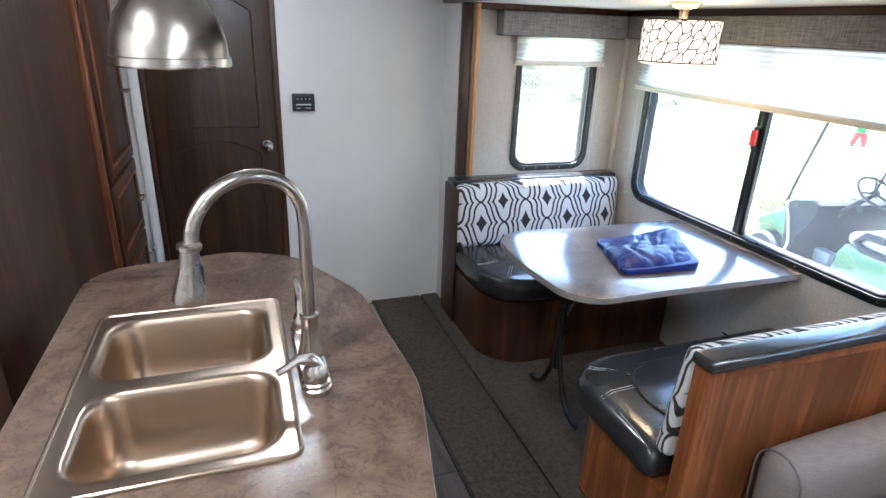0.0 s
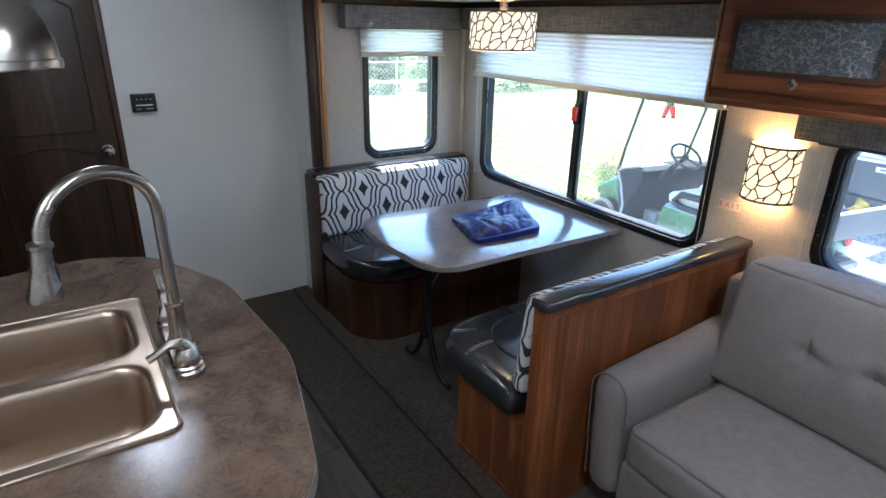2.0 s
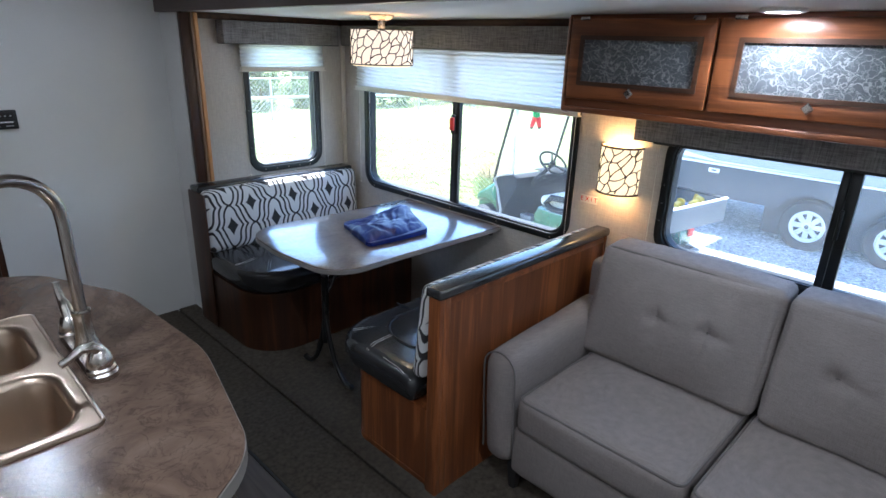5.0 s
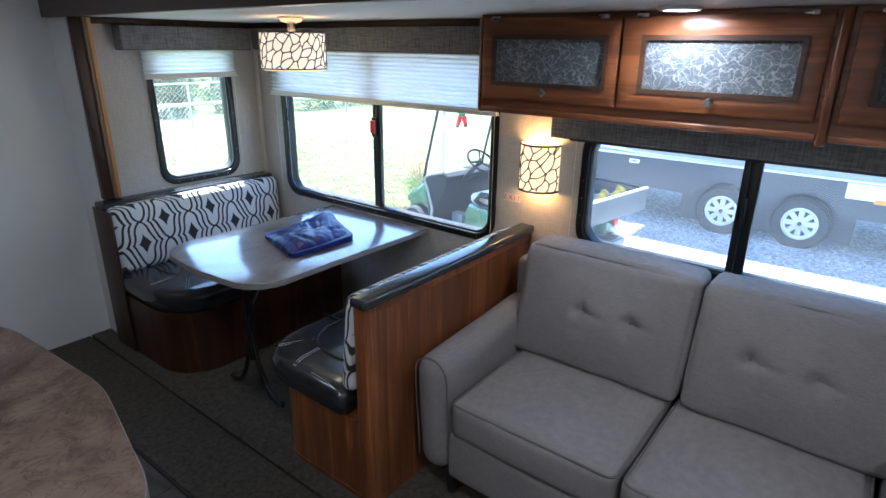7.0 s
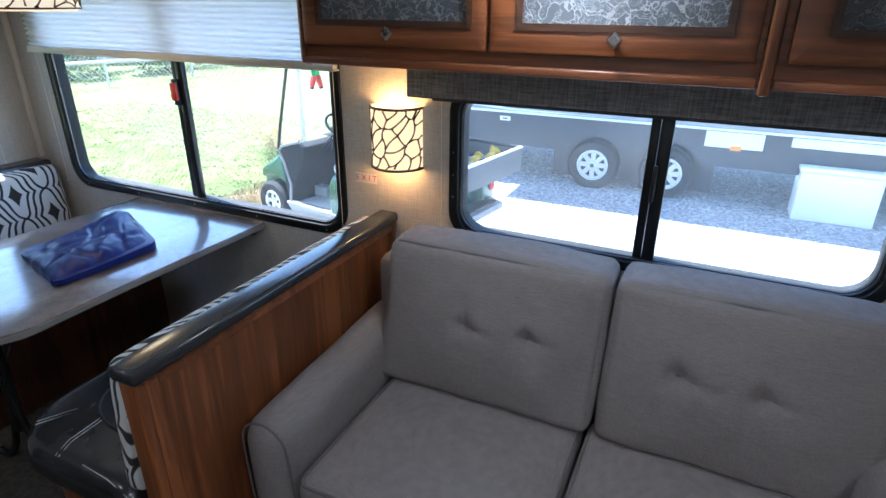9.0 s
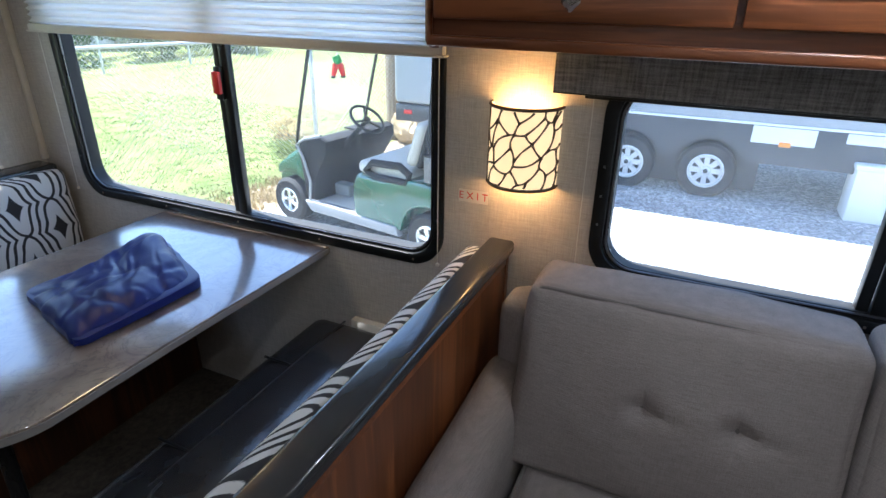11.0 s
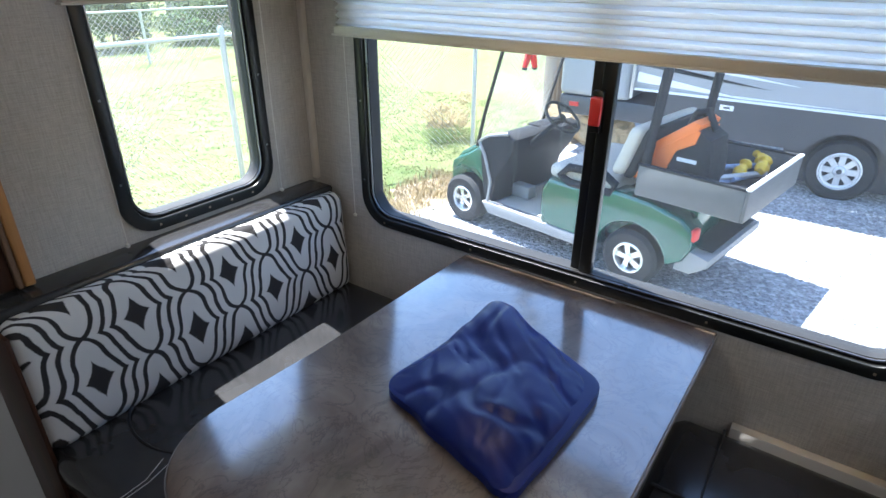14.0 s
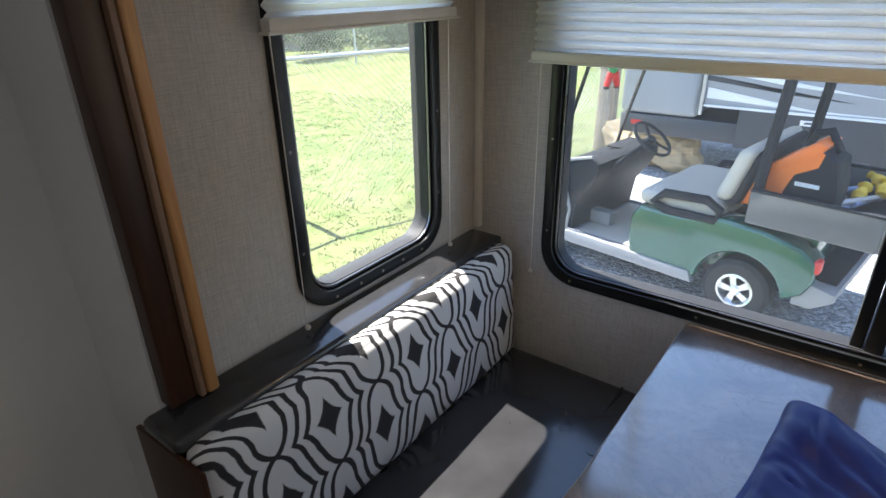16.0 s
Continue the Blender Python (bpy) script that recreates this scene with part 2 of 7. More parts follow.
def clear_glass(name, tint=(1, 1, 1), extra=0.0, dust=0.02):
    m, n, l, b = mat(name)
    n.remove(b)
    tr, gl, fr, mx = n.new("ShaderNodeBsdfTransparent"), n.new("ShaderNodeBsdfGlossy"), n.new("ShaderNodeLayerWeight"), n.new("ShaderNodeMixShader")
    fr.inputs[0].default_value = 0.5
    pw, ma = n.new("ShaderNodeMath"), n.new("ShaderNodeMath")
    pw.operation, ma.operation = "POWER", "MULTIPLY_ADD"
    l.new(fr.outputs["Facing"], pw.inputs[0])
    pw.inputs[1].default_value = 5.0
    l.new(pw.outputs[0], ma.inputs[0])
    ma.inputs[1].default_value, ma.inputs[2].default_value = 0.6, 0.02 + extra * 0.2
    tr.inputs[0].default_value = (*tint, 1)
    gl.inputs["Roughness"].default_value = 0.02
    l.new(ma.outputs[0], mx.inputs[0])
    l.new(tr.outputs[0], mx.inputs[1])
    l.new(gl.outputs[0], mx.inputs[2])
    du, dm, no, rr = n.new("ShaderNodeBsdfTranslucent"), n.new("ShaderNodeMixShader"), n.new("ShaderNodeTexNoise"), n.new("ShaderNodeMapRange")
    du.inputs[0].default_value = (0.95, 0.92, 0.86, 1)
    no.inputs["Scale"].default_value, no.inputs["Detail"].default_value = 3.0, 5
    tc = n.new("ShaderNodeTexCoord")
    l.new(tc.outputs["Object"], no.inputs["Vector"])
    rr.inputs["To Min"].default_value, rr.inputs["To Max"].default_value = dust * 0.4, dust * 1.6
    l.new(no.outputs[0], rr.inputs[0])
    l.new(rr.outputs[0], dm.inputs[0])
    l.new(mx.outputs[0], dm.inputs[1])
    l.new(du.outputs[0], dm.inputs[2])
    l.new(dm.outputs[0], n["Material Output"].inputs[0])
    return m


def cloth_shade(name, colour, through_part=0.5):
    """Pleated blind: lets part of the daylight through."""
    m, n, l, b = mat(name)
    b.inputs["Base Color"].default_value = (*colour, 1)
    b.inputs["Roughness"].default_value = 0.85
    tr, mx = n.new("ShaderNodeBsdfTranslucent"), n.new("ShaderNodeMixShader")
    no = n.new("ShaderNodeTexNoise")
    no.inputs["Scale"].default_value = 300
    rr = ramp_node(n, [(0.3, tuple(c * 0.9 for c in colour)), (0.7, colour)])
    l.new(no.outputs[0], rr.inputs[0])
    l.new(rr.outputs[0], b.inputs["Base Color"])
    l.new(rr.outputs[0], tr.inputs[0])
    mx.inputs[0].default_value = through_part
    l.new(b.outputs[0], mx.inputs[1])
    l.new(tr.outputs[0], mx.inputs[2])
    l.new(mx.outputs[0], n["Material Output"].inputs[0])
    return m


def glow(name, colour, strength):
    m, n, l, b = mat(name)
    b.inputs["Base Color"].default_value = (*colour, 1)
    b.inputs["Emission Color"].default_value = (*colour, 1)
    b.inputs["Emission Strength"].default_value = strength
    return m


def random_tint(name, colours, rough, axis_scale, bump=0.2, fine=90.0):
    """A material whose pieces differ: base colour picked per object, grain along y."""
    m, n, l, b = mat(name)
    oi, tc, mp = n.new("ShaderNodeObjectInfo"), n.new("ShaderNodeTexCoord"), n.new("ShaderNodeMapping")
    r = ramp_node(n, [(i / max(1, len(colours) - 1), c) for i, c in enumerate(colours)])
    l.new(oi.outputs["Random"], r.inputs[0])
    mp.inputs["Scale"].default_value = axis_scale
    l.new(tc.outputs["Object"], mp.inputs[0])
    off = n.new("ShaderNodeVectorMath")
    off.operation = "ADD"
    sc = n.new("ShaderNodeMath")
    sc.operation = "MULTIPLY"
    sc.inputs[1].default_value = 40
    l.new(oi.outputs["Random"], sc.inputs[0])
    l.new(mp.outputs[0], off.inputs[0])
    l.new(sc.outputs[0], off.inputs[1])
    g = n.new("ShaderNodeTexNoise")
    g.inputs["Scale"].default_value, g.inputs["Detail"].default_value, g.inputs["Distortion"].default_value = 1.0, 6, 0.8
    l.new(off.outputs[0], g.inputs["Vector"])
    mix = n.new("ShaderNodeMix")
    mix.data_type, mix.blend_type = "RGBA", "MULTIPLY"
    gr = ramp_node(n, [(0.3, (0.45, 0.45, 0.45)), (0.65, (1.25, 1.22, 1.2))])
    l.new(g.outputs[0], gr.inputs[0])
    mix.inputs["Factor"].default_value = 1.0
    l.new(r.outputs[0], mix.inputs["A"])
    l.new(gr.outputs[0], mix.inputs["B"])
    l.new(mix.outputs["Result"], b.inputs["Base Color"])
    b.inputs["Roughness"].default_value = rough
    bp = n.new("ShaderNodeBump")
    bp.inputs["Strength"].default_value, bp.inputs["Distance"].default_value = bump, 0.001
    l.new(g.outputs[0], bp.inputs["Height"])
    l.new(bp.outputs[0], b.inputs["Normal"])
    return m


M_WALL = plain("painted_panel_wall", (0.62, 0.605, 0.58), 0.6, vary=0.06, scale=2.0, bump=0.1, bump_scale=120)
M_LINEN = woven("linen_wallpaper", (0.365, 0.33, 0.29), (0.535, 0.495, 0.44), 300, 0.75, 0.25, 0.42, 24)
M_CEIL = plain("white_ceiling_panel", (0.74, 0.73, 0.71), 0.7, vary=0.04, scale=1.5, bump=0.1)
M_CARPET = plain("brown_grey_carpet", (0.072, 0.060, 0.047), 1.0, vary=0.6, scale=55.0, bump=1.0, bump_scale=210, spec=0.1)
M_PLANK = random_tint("vinyl_plank", [(0.045, 0.034, 0.026), (0.10, 0.083, 0.067), (0.055, 0.043, 0.035), (0.21, 0.185, 0.155), (0.07, 0.055, 0.044), (0.155, 0.134, 0.112)], 0.28, (26, 2.2, 26))
M_SUBFLOOR = plain("dark_subfloor", (0.03, 0.027, 0.025), 0.8)
M_WOOD = wood("cherry_wood_panel", (0.085, 0.024, 0.008), (0.265, 0.086, 0.027), 0.36)
M_WOOD_Y = wood("cherry_wood_rail", (0.098, 0.029, 0.010), (0.29, 0.092, 0.029), 0.36, "y")
M_DARKWOOD = wood("dark_walnut_panel", (0.018, 0.006, 0.0023), (0.068, 0.023, 0.008), 0.45, coat=0.04)
M_DARKWOOD_Y = wood("dark_walnut_rail", (0.030, 0.0125, 0.006), (0.09, 0.038, 0.018), 0.42, "y")
M_OAK = wood("oak_trim", (0.30, 0.13, 0.04), (0.60, 0.31, 0.11), 0.45)
M_OAK_DULL = wood("dull_oak_trim", (0.16, 0.09, 0.05), (0.30, 0.19, 0.12), 0.5)
M_VINYL = plain("black_leatherette", (0.027, 0.027, 0.028), 0.19, vary=0.3, scale=8, bump=0.35, bump_scale=9, spec=0.65)
M_THREAD = plain("pale_stitching", (0.5, 0.48, 0.45), 0.8)
M_OGEE = ogee_fabric("ogee_print_cloth")
M_SOFA = woven("grey_upholstery", (0.16, 0.139, 0.129), (0.248, 0.218, 0.203), 420, 0.95, 0.4, 0.45, 30)
M_PIPING = plain("grey_piping", (0.125, 0.112, 0.105), 0.9)
M_VALANCE = woven("charcoal_linen", (0.10, 0.094, 0.09), (0.26, 0.245, 0.235), 360, 0.95, 0.5, 0.3, 14)
M_TABLE = stone_laminate("grey_brown_stone_laminate", (0.045, 0.028, 0.019), (0.125, 0.087, 0.062), (0.215, 0.165, 0.128), 0.42, 3.2, 0.04, 1.0)
M_COUNTER = stone_laminate("brown_stone_laminate", (0.066, 0.042, 0.030), (0.122, 0.080, 0.058), (0.185, 0.130, 0.097), 0.14, 4.8, 0.34)
M_EDGE = plain("grey_edge_band", (0.22, 0.2, 0.18), 0.45)
M_STEEL = plain("brushed_steel", (0.44, 0.345, 0.265), 0.31, 1.0, 0.04, 3)
M_NICKEL = plain("brushed_nickel", (0.52, 0.485, 0.445), 0.26, 1.0, 0.05, 5, 0.05, 300)
M_CHROME = plain("chrome", (0.75, 0.75, 0.75), 0.12, 1.0, 0.03)
M_BLACKMETAL = plain("black_painted_metal", (0.014, 0.014, 0.014), 0.3, 0.2, 0.2)
M_FRAME = plain("black_window_frame", (0.006, 0.007, 0.007), 0.33, 0.0, 0.2, spec=0.4)
M_TRACK = plain("worn_dark_aluminium", (0.20, 0.20, 0.205), 0.3, 0.9, 0.1)
M_GASKET = plain("black_gasket", (0.008, 0.008, 0.008), 0.6)
M_GLASS = clear_glass("window_glass", (0.96, 0.98, 0.98), dust=0.018)
M_DUSTY_GLASS = clear_glass("dusty_window_glass", (0.94, 0.97, 0.98), dust=0.042)
M_CRACKLE = crackle_glass("crackled_cabinet_glass")
M_BLIND = cloth_shade("white_pleated_cloth", (0.88, 0.87, 0.85), 0.62)
M_RAIL = plain("cream_blind_rail", (0.62, 0.575, 0.50), 0.5)
M_CORD = plain("white_cord", (0.6, 0.57, 0.52), 0.7)
M_RED = plain("red_plastic", (0.55, 0.03, 0.025), 0.4)
M_WHITE = plain("white_plastic", (0.75, 0.74, 0.72), 0.4, vary=0.03)
M_BLACKPL = plain("black_plastic", (0.014, 0.014, 0.015), 0.4)
M_SCREEN = plain("grey_marks", (0.35, 0.35, 0.36), 0.5)
M_SHADE = glow("lit_parchment_shade", (1.0, 0.73, 0.39), 0.19)
M_DRUM_SHADE = glow("softly_lit_drum_shade", (1.0, 0.80, 0.57), 0.14)
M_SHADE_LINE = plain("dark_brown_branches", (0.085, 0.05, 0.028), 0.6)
M_BULB = glow("lit_led_lens", (0.86, 0.93, 1.0), 30.0)
M_BLUE = plain("blue_nylon_cloth", (0.004, 0.012, 0.118), 0.42, vary=0.35, scale=5, bump=0.06, bump_scale=700, spec=0.3)
M_FOAM = plain("pale_board", (0.6, 0.57, 0.52), 0.8, vary=0.05)


# ---- mesh helpers ----
def thing(name, base, label, category, group="", kind=""):
    e = new(name)
    e.location = base
    e.empty_display_size = 0.1
    return tagged(e, label, category, group, kind)


def part(name, bm, material, parent=None, label="", smooth=True, world_place=True):
    """Links a bmesh as one mesh object under a thing or a part."""
    me = bpy.data.meshes.new(name)
    bmesh.ops.recalc_face_normals(bm, faces=bm.faces)
    bm.to_mesh(me)
    bm.free()
    mats = material if isinstance(material, (list, tuple)) else [material]
    for q in mats:
        me.materials.append(q)
    if smooth:
        me.polygons.foreach_set("use_smooth", [True] * len(me.polygons))
        me.set_sharp_from_angle(angle=radians(35))
    ob = new(name, me)
    if parent:
        ob.parent = parent
        if world_place:
            base = Vector(parent.location)
            if parent.parent:
                base = Vector(parent.parent.location)
            if parent.type == "EMPTY":
                ob.matrix_parent_inverse = Matrix.Translation(-base)
    if label:
        ob["label"] = label
    return ob


def box(x0, x1, y0, y1, z0, z1, bevel=0.0, seg=2, bm=None):
    own = bmesh.new()
    vs = [own.verts.new((x, y, z)) for x in (x0, x1) for y in (y0, y1) for z in (z0, z1)]
    for f in ((0, 1, 3, 2), (4, 6, 7, 5), (0, 4, 5, 1), (2, 3, 7, 6), (0, 2, 6, 4), (1, 5, 7, 3)):
        own.faces.new([vs[i] for i in f])
    bmesh.ops.recalc_face_normals(own, faces=own.faces)
    if bevel:
        bmesh.ops.bevel(own, geom=own.edges[:], offset=bevel, segments=seg, profile=0.5, affect="EDGES")
    return merge(bm, own)


def merge(bm, own):
    if bm is None:
        return own
    me = bpy.data.meshes.new("tmp")
    own.to_mesh(me)
    own.free()
    bm.from_mesh(me)
    bpy.data.meshes.remove(me)
    return bm


def prism(points, z0, z1, bevel=0.0, seg=2, bm=None, turn=None):
    """A polygon in x, y extruded from z0 to z1, its rims rounded; turn: matrix applied after."""
    own = bmesh.new()
    lo = [own.verts.new((x, y, z0)) for x, y in points]
    hi = [own.verts.new((x, y, z1)) for x, y in points]
    n = len(points)
    own.faces.new(lo[::-1])
    own.faces.new(hi)
    for i in range(n):
        own.faces.new((lo[i], lo[(i + 1) % n], hi[(i + 1) % n], hi[i]))
    bmesh.ops.recalc_face_normals(own, faces=own.faces)
    if bevel:
        rims = [e for e in own.edges if abs(e.verts[0].co.z - e.verts[1].co.z) < 1e-6]
        bmesh.ops.bevel(own, geom=rims, offset=bevel, segments=seg, profile=0.5, affect="EDGES")
    if turn:
        own.transform(turn)
    return merge(bm, own)


def round_poly(corners, steps=8):
    """Corners (x, y, radius) to an outline with rounded corners."""
    out = []
    n = len(corners)
    for i in range(n):
        p, a, b = Vector(corners[i][:2]), Vector(corners[i - 1][:2]), Vector(corners[(i + 1) % n][:2])
        r = corners[i][2]
        if r <= 0:
            out.append(tuple(p))
            continue
        u, v = (a - p).normalized(), (b - p).normalized()
        half = u.angle(v) / 2
        d = r / math.tan(half)
        c = p + (u + v).normalized() * (r / math.sin(half))
        s, e = p + u * d - c, p + v * d - c
        a0, a1 = math.atan2(s.y, s.x), math.atan2(e.y, e.x)
        while a1 - a0 > math.pi:
            a1 -= 2 * math.pi
        while a1 - a0 < -math.pi:
            a1 += 2 * math.pi
        for k in range(steps + 1):
            t = a0 + (a1 - a0) * k / steps
            out.append((c.x + r * math.cos(t), c.y + r * math.sin(t)))
    return out


def rrect(x0, x1, y0, y1, r, steps=8):
    return round_poly([(x0, y0, r), (x1, y0, r), (x1, y1, r), (x0, y1, r)], steps)


def ring_prism(outer, inner, z0, z1, bm=None, turn=None, bevel=0.0):
    """A frame: outline outer with hole inner (same count), extruded."""
    own = bmesh.new()
    n = len(outer)
    rows = [[own.verts.new((x, y, z)) for x, y in pts] for z in (z0, z1) for pts in (outer, inner)]
    for i in range(n):
        j = (i + 1) % n
        own.faces.new((rows[0][i], rows[0][j], rows[1][j], rows[1][i]))
        own.faces.new((rows[2][i], rows[3][i], rows[3][j], rows[2][j]))
        own.faces.new((rows[0][i], rows[2][i], rows[2][j], rows[0][j]))
        own.faces.new((rows[1][i], rows[1][j], rows[3][j], rows[3][i]))
    bmesh.ops.recalc_face_normals(own, faces=own.faces)
    if bevel:
        rim = [e for e in own.edges if abs(e.verts[0].co.z - e.verts[1].co.z) < 1e-6 and len({v.index for v in e.verts}) and abs(e.calc_face_angle(0) - math.pi / 2) < 0.2]
        bmesh.ops.bevel(own, geom=rim, offset=bevel, segments=2, profile=0.5, affect="EDGES")
    if turn:
        own.transform(turn)
    return merge(bm, own)


def tube(points, radius, sides=10, bm=None, closed=False, caps=True):
    """A round bar along points; radius a number or one per point."""
    own = bmesh.new()
    pts = [Vector(p) for p in points]
    n = len(pts)
    rads = radius if isinstance(radius, (list, tuple)) else [radius] * n
    rings, ref = [], None
    for i, p in enumerate(pts):
        a, b = (pts[i - 1], pts[(i + 1) % n]) if closed else (pts[max(0, i - 1)], pts[min(n - 1, i + 1)])
        d = (b - a).normalized()
        if ref is None:
            ref = d.orthogonal().normalized()
        ref = (ref - d * ref.dot(d)).normalized()
        side = d.cross(ref)
        rings.append([own.verts.new(p + (ref * math.cos(k) + side * math.sin(k)) * rads[i]) for k in (2 * math.pi * q / sides for q in range(sides))])
    for i in range(n if closed else n - 1):
        r0, r1 = rings[i], rings[(i + 1) % n]
        for k in range(sides):
            own.faces.new((r0[k], r0[(k + 1) % sides], r1[(k + 1) % sides], r1[k]))
    if not closed and caps:
        own.faces.new(rings[0][::-1])
        own.faces.new(rings[-1])
    return merge(bm, own)


def lathe(profile, place=(0, 0, 0), sides=32, bm=None, turn=None, arc=2 * math.pi):
    """A profile of (radius, height) turned about the z axis at place."""
    own = bmesh.new()
    full = abs(arc - 2 * math.pi) < 1e-6
    cols = sides if full else sides + 1
    rows = []
    for r, h in profile:
        rows.append([own.verts.new((r * math.cos(arc * k / sides), r * math.sin(arc * k / sides), h)) for k in range(cols)] if r > 1e-6 else [own.verts.new((0, 0, h))] * cols)
    for a, b in zip(rows, rows[1:]):
        for k in range(sides):
            q = [a[k], a[(k + 1) % cols], b[(k + 1) % cols], b[k]]
            q = [v for i, v in enumerate(q) if v not in q[:i]]
            if len(q) > 2:
                own.faces.new(q)
    if turn:
        own.transform(turn)
    own.transform(Matrix.Translation(place))
    return merge(bm, own)


def cushion(x0, x1, y0, y1, z0, z1, r=0.04, puff=(0, 0, 0.02), cuts=14, dimples=(), wobble=0.004, seed=0.0, shape=None, bm=None):
    """A stuffed box: rounded edges, bulging faces, dimples (place, depth, width), slight unevenness."""
    own = bmesh.new()
    bmesh.ops.create_cube(own, size=2)
    bmesh.ops.subdivide_edges(own, edges=own.edges[:], cuts=cuts, use_grid_fill=True)
    half = Vector(((x1 - x0) / 2, (y1 - y0) / 2, (z1 - z0) / 2))
    mid = Vector(((x0 + x1) / 2, (y0 + y1) / 2, (z0 + z1) / 2))
    rr = min(r, min(half) * 0.98)
    for v in own.verts:
        s = Vector([math.copysign(1 - (1 - abs(c)) ** 1.5, c) for c in v.co])
        q = Vector([a * b for a, b in zip(s, half)])
        core = Vector([max(-(h - rr), min(h - rr, c)) for c, h in zip(q, half)])
        d = q - core
        n = d.normalized() if d.length > 1e-9 else Vector((0, 0, 0))
        out = core + n * rr
        w = [(1 - s[1] ** 2) * (1 - s[2] ** 2), (1 - s[0] ** 2) * (1 - s[2] ** 2), (1 - s[0] ** 2) * (1 - s[1] ** 2)]
        for k in range(3):
            if abs(v.co[k]) > 0.999:
                out[k] += math.copysign(puff[k] * w[k], v.co[k])
        out += mid
        out += n * (noise.noise(out * 5 + Vector((seed, 0, 0))) * wobble + noise.noise(out * 14 + Vector((seed, 3, 0))) * wobble * 0.5)
        for place, depth, width in dimples:
            g = math.exp(-((out - Vector(place)).length / width) ** 2)
            out -= n * depth * g
        if shape:
            out = Vector(shape(out))
        v.co = out
    return merge(bm, own)


def text_mesh(body, size, m, thick=0.0005):
    """Lettering as a bmesh, centred, placed by the matrix m."""
    cu = bpy.data.curves.new("lettering", "FONT")
    cu.body, cu.size, cu.align_x, cu.align_y, cu.extrude, cu.resolution_u = body, size, "CENTER", "CENTER", thick, 3
    ob = bpy.data.objects.new("lettering", cu)
    scene.collection.objects.link(ob)
    bpy.context.view_layer.update()
    me = bpy.data.meshes.new_from_object(ob.evaluated_get(bpy.context.evaluated_depsgraph_get()))
    bpy.data.objects.remove(ob)
    bm = bmesh.new()
    bm.from_mesh(me)
    bm.transform(m)
    bpy.data.meshes.remove(me)
    return bm


FACE_X = Matrix(((0, 0, 1, 0), (1, 0, 0, 0), (0, 1, 0, 0), (0, 0, 0, 1)))  # x, y, depth -> y, z, x
FACE_Y = Matrix(((1, 0, 0, 0), (0, 0, 1, 0), (0, 1, 0, 0), (0, 0, 0, 1)))  # x, y, depth -> x, z, y


def loft(outline, profile, bm=None, uneven=0.0):
    """Rings of an outline drawn in by d metres at height z; closed at both ends."""
    own = bmesh.new()
    xs, ys = [p[0] for p in outline], [p[1] for p in outline]
    cx, cy = (min(xs) + max(xs)) / 2, (min(ys) + max(ys)) / 2
    hx, hy = (max(xs) - min(xs)) / 2, (max(ys) - min(ys)) / 2
    rings = []
    for d, z in profile:
        fx, fy = max(0.02, 1 - d / hx), max(0.02, 1 - d / hy)
        ring = []
        for x, y in outline:
            px, py = cx + (x - cx) * fx, cy + (y - cy) * fy
            ring.append(own.verts.new((px, py, z + uneven * noise.noise((px * 9, py * 9, 1.0)))))
        rings.append(ring)
    n = len(outline)
    for a, b in zip(rings, rings[1:]):
        for i in range(n):
            own.faces.new((a[i], a[(i + 1) % n], b[(i + 1) % n], b[i]))
    own.faces.new(rings[0][::-1])
    own.faces.new(rings[-1])
    return merge(bm, own)


def pad_profile(z0, z1, r, depth, crown=0.012):
    prof = [(r * (1 - math.sin(a)), z0 + r * (1 - math.cos(a))) for a in (0, math.pi / 4, math.pi / 2)]
    prof += [(r * (1 - math.cos(a)), z1 - r + r * math.sin(a)) for a in (0, math.pi / 8, math.pi / 4, math.pi * 3 / 8, math.pi / 2)]
    prof += [(r + (depth - r) * k / 6, z1 + crown * math.sin(math.pi / 2 * k / 6)) for k in range(1, 7)]
    return prof


def wall_panel(name, u0, u1, z0, z1, face, thick, turn, material, openings, label):
    """A wall with real openings (u0, u1, z0, z1, corner radius)."""
    bm = None
    at, m = u0, 0.06
    own = bmesh.new()
    for a, b, c, d, r in sorted(openings):
        box(at, a - m, z0, z1, face, face + thick, bm=own)
        box(a - m, b + m, z0, c - m, face, face + thick, bm=own)
        box(a - m, b + m, d + m, z1, face, face + thick, bm=own)
        ring_prism(rrect(a - m, b + m, c - m, d + m, 0.002), rrect(a, b, c, d, r), face, face + thick, bm=own)
        at = b + m
    box(at, u1, z0, z1, face, face + thick, bm=own)
    own.transform(turn)
    return tagged(part(name, own, material, smooth=False), label, "wall", kind="structure")


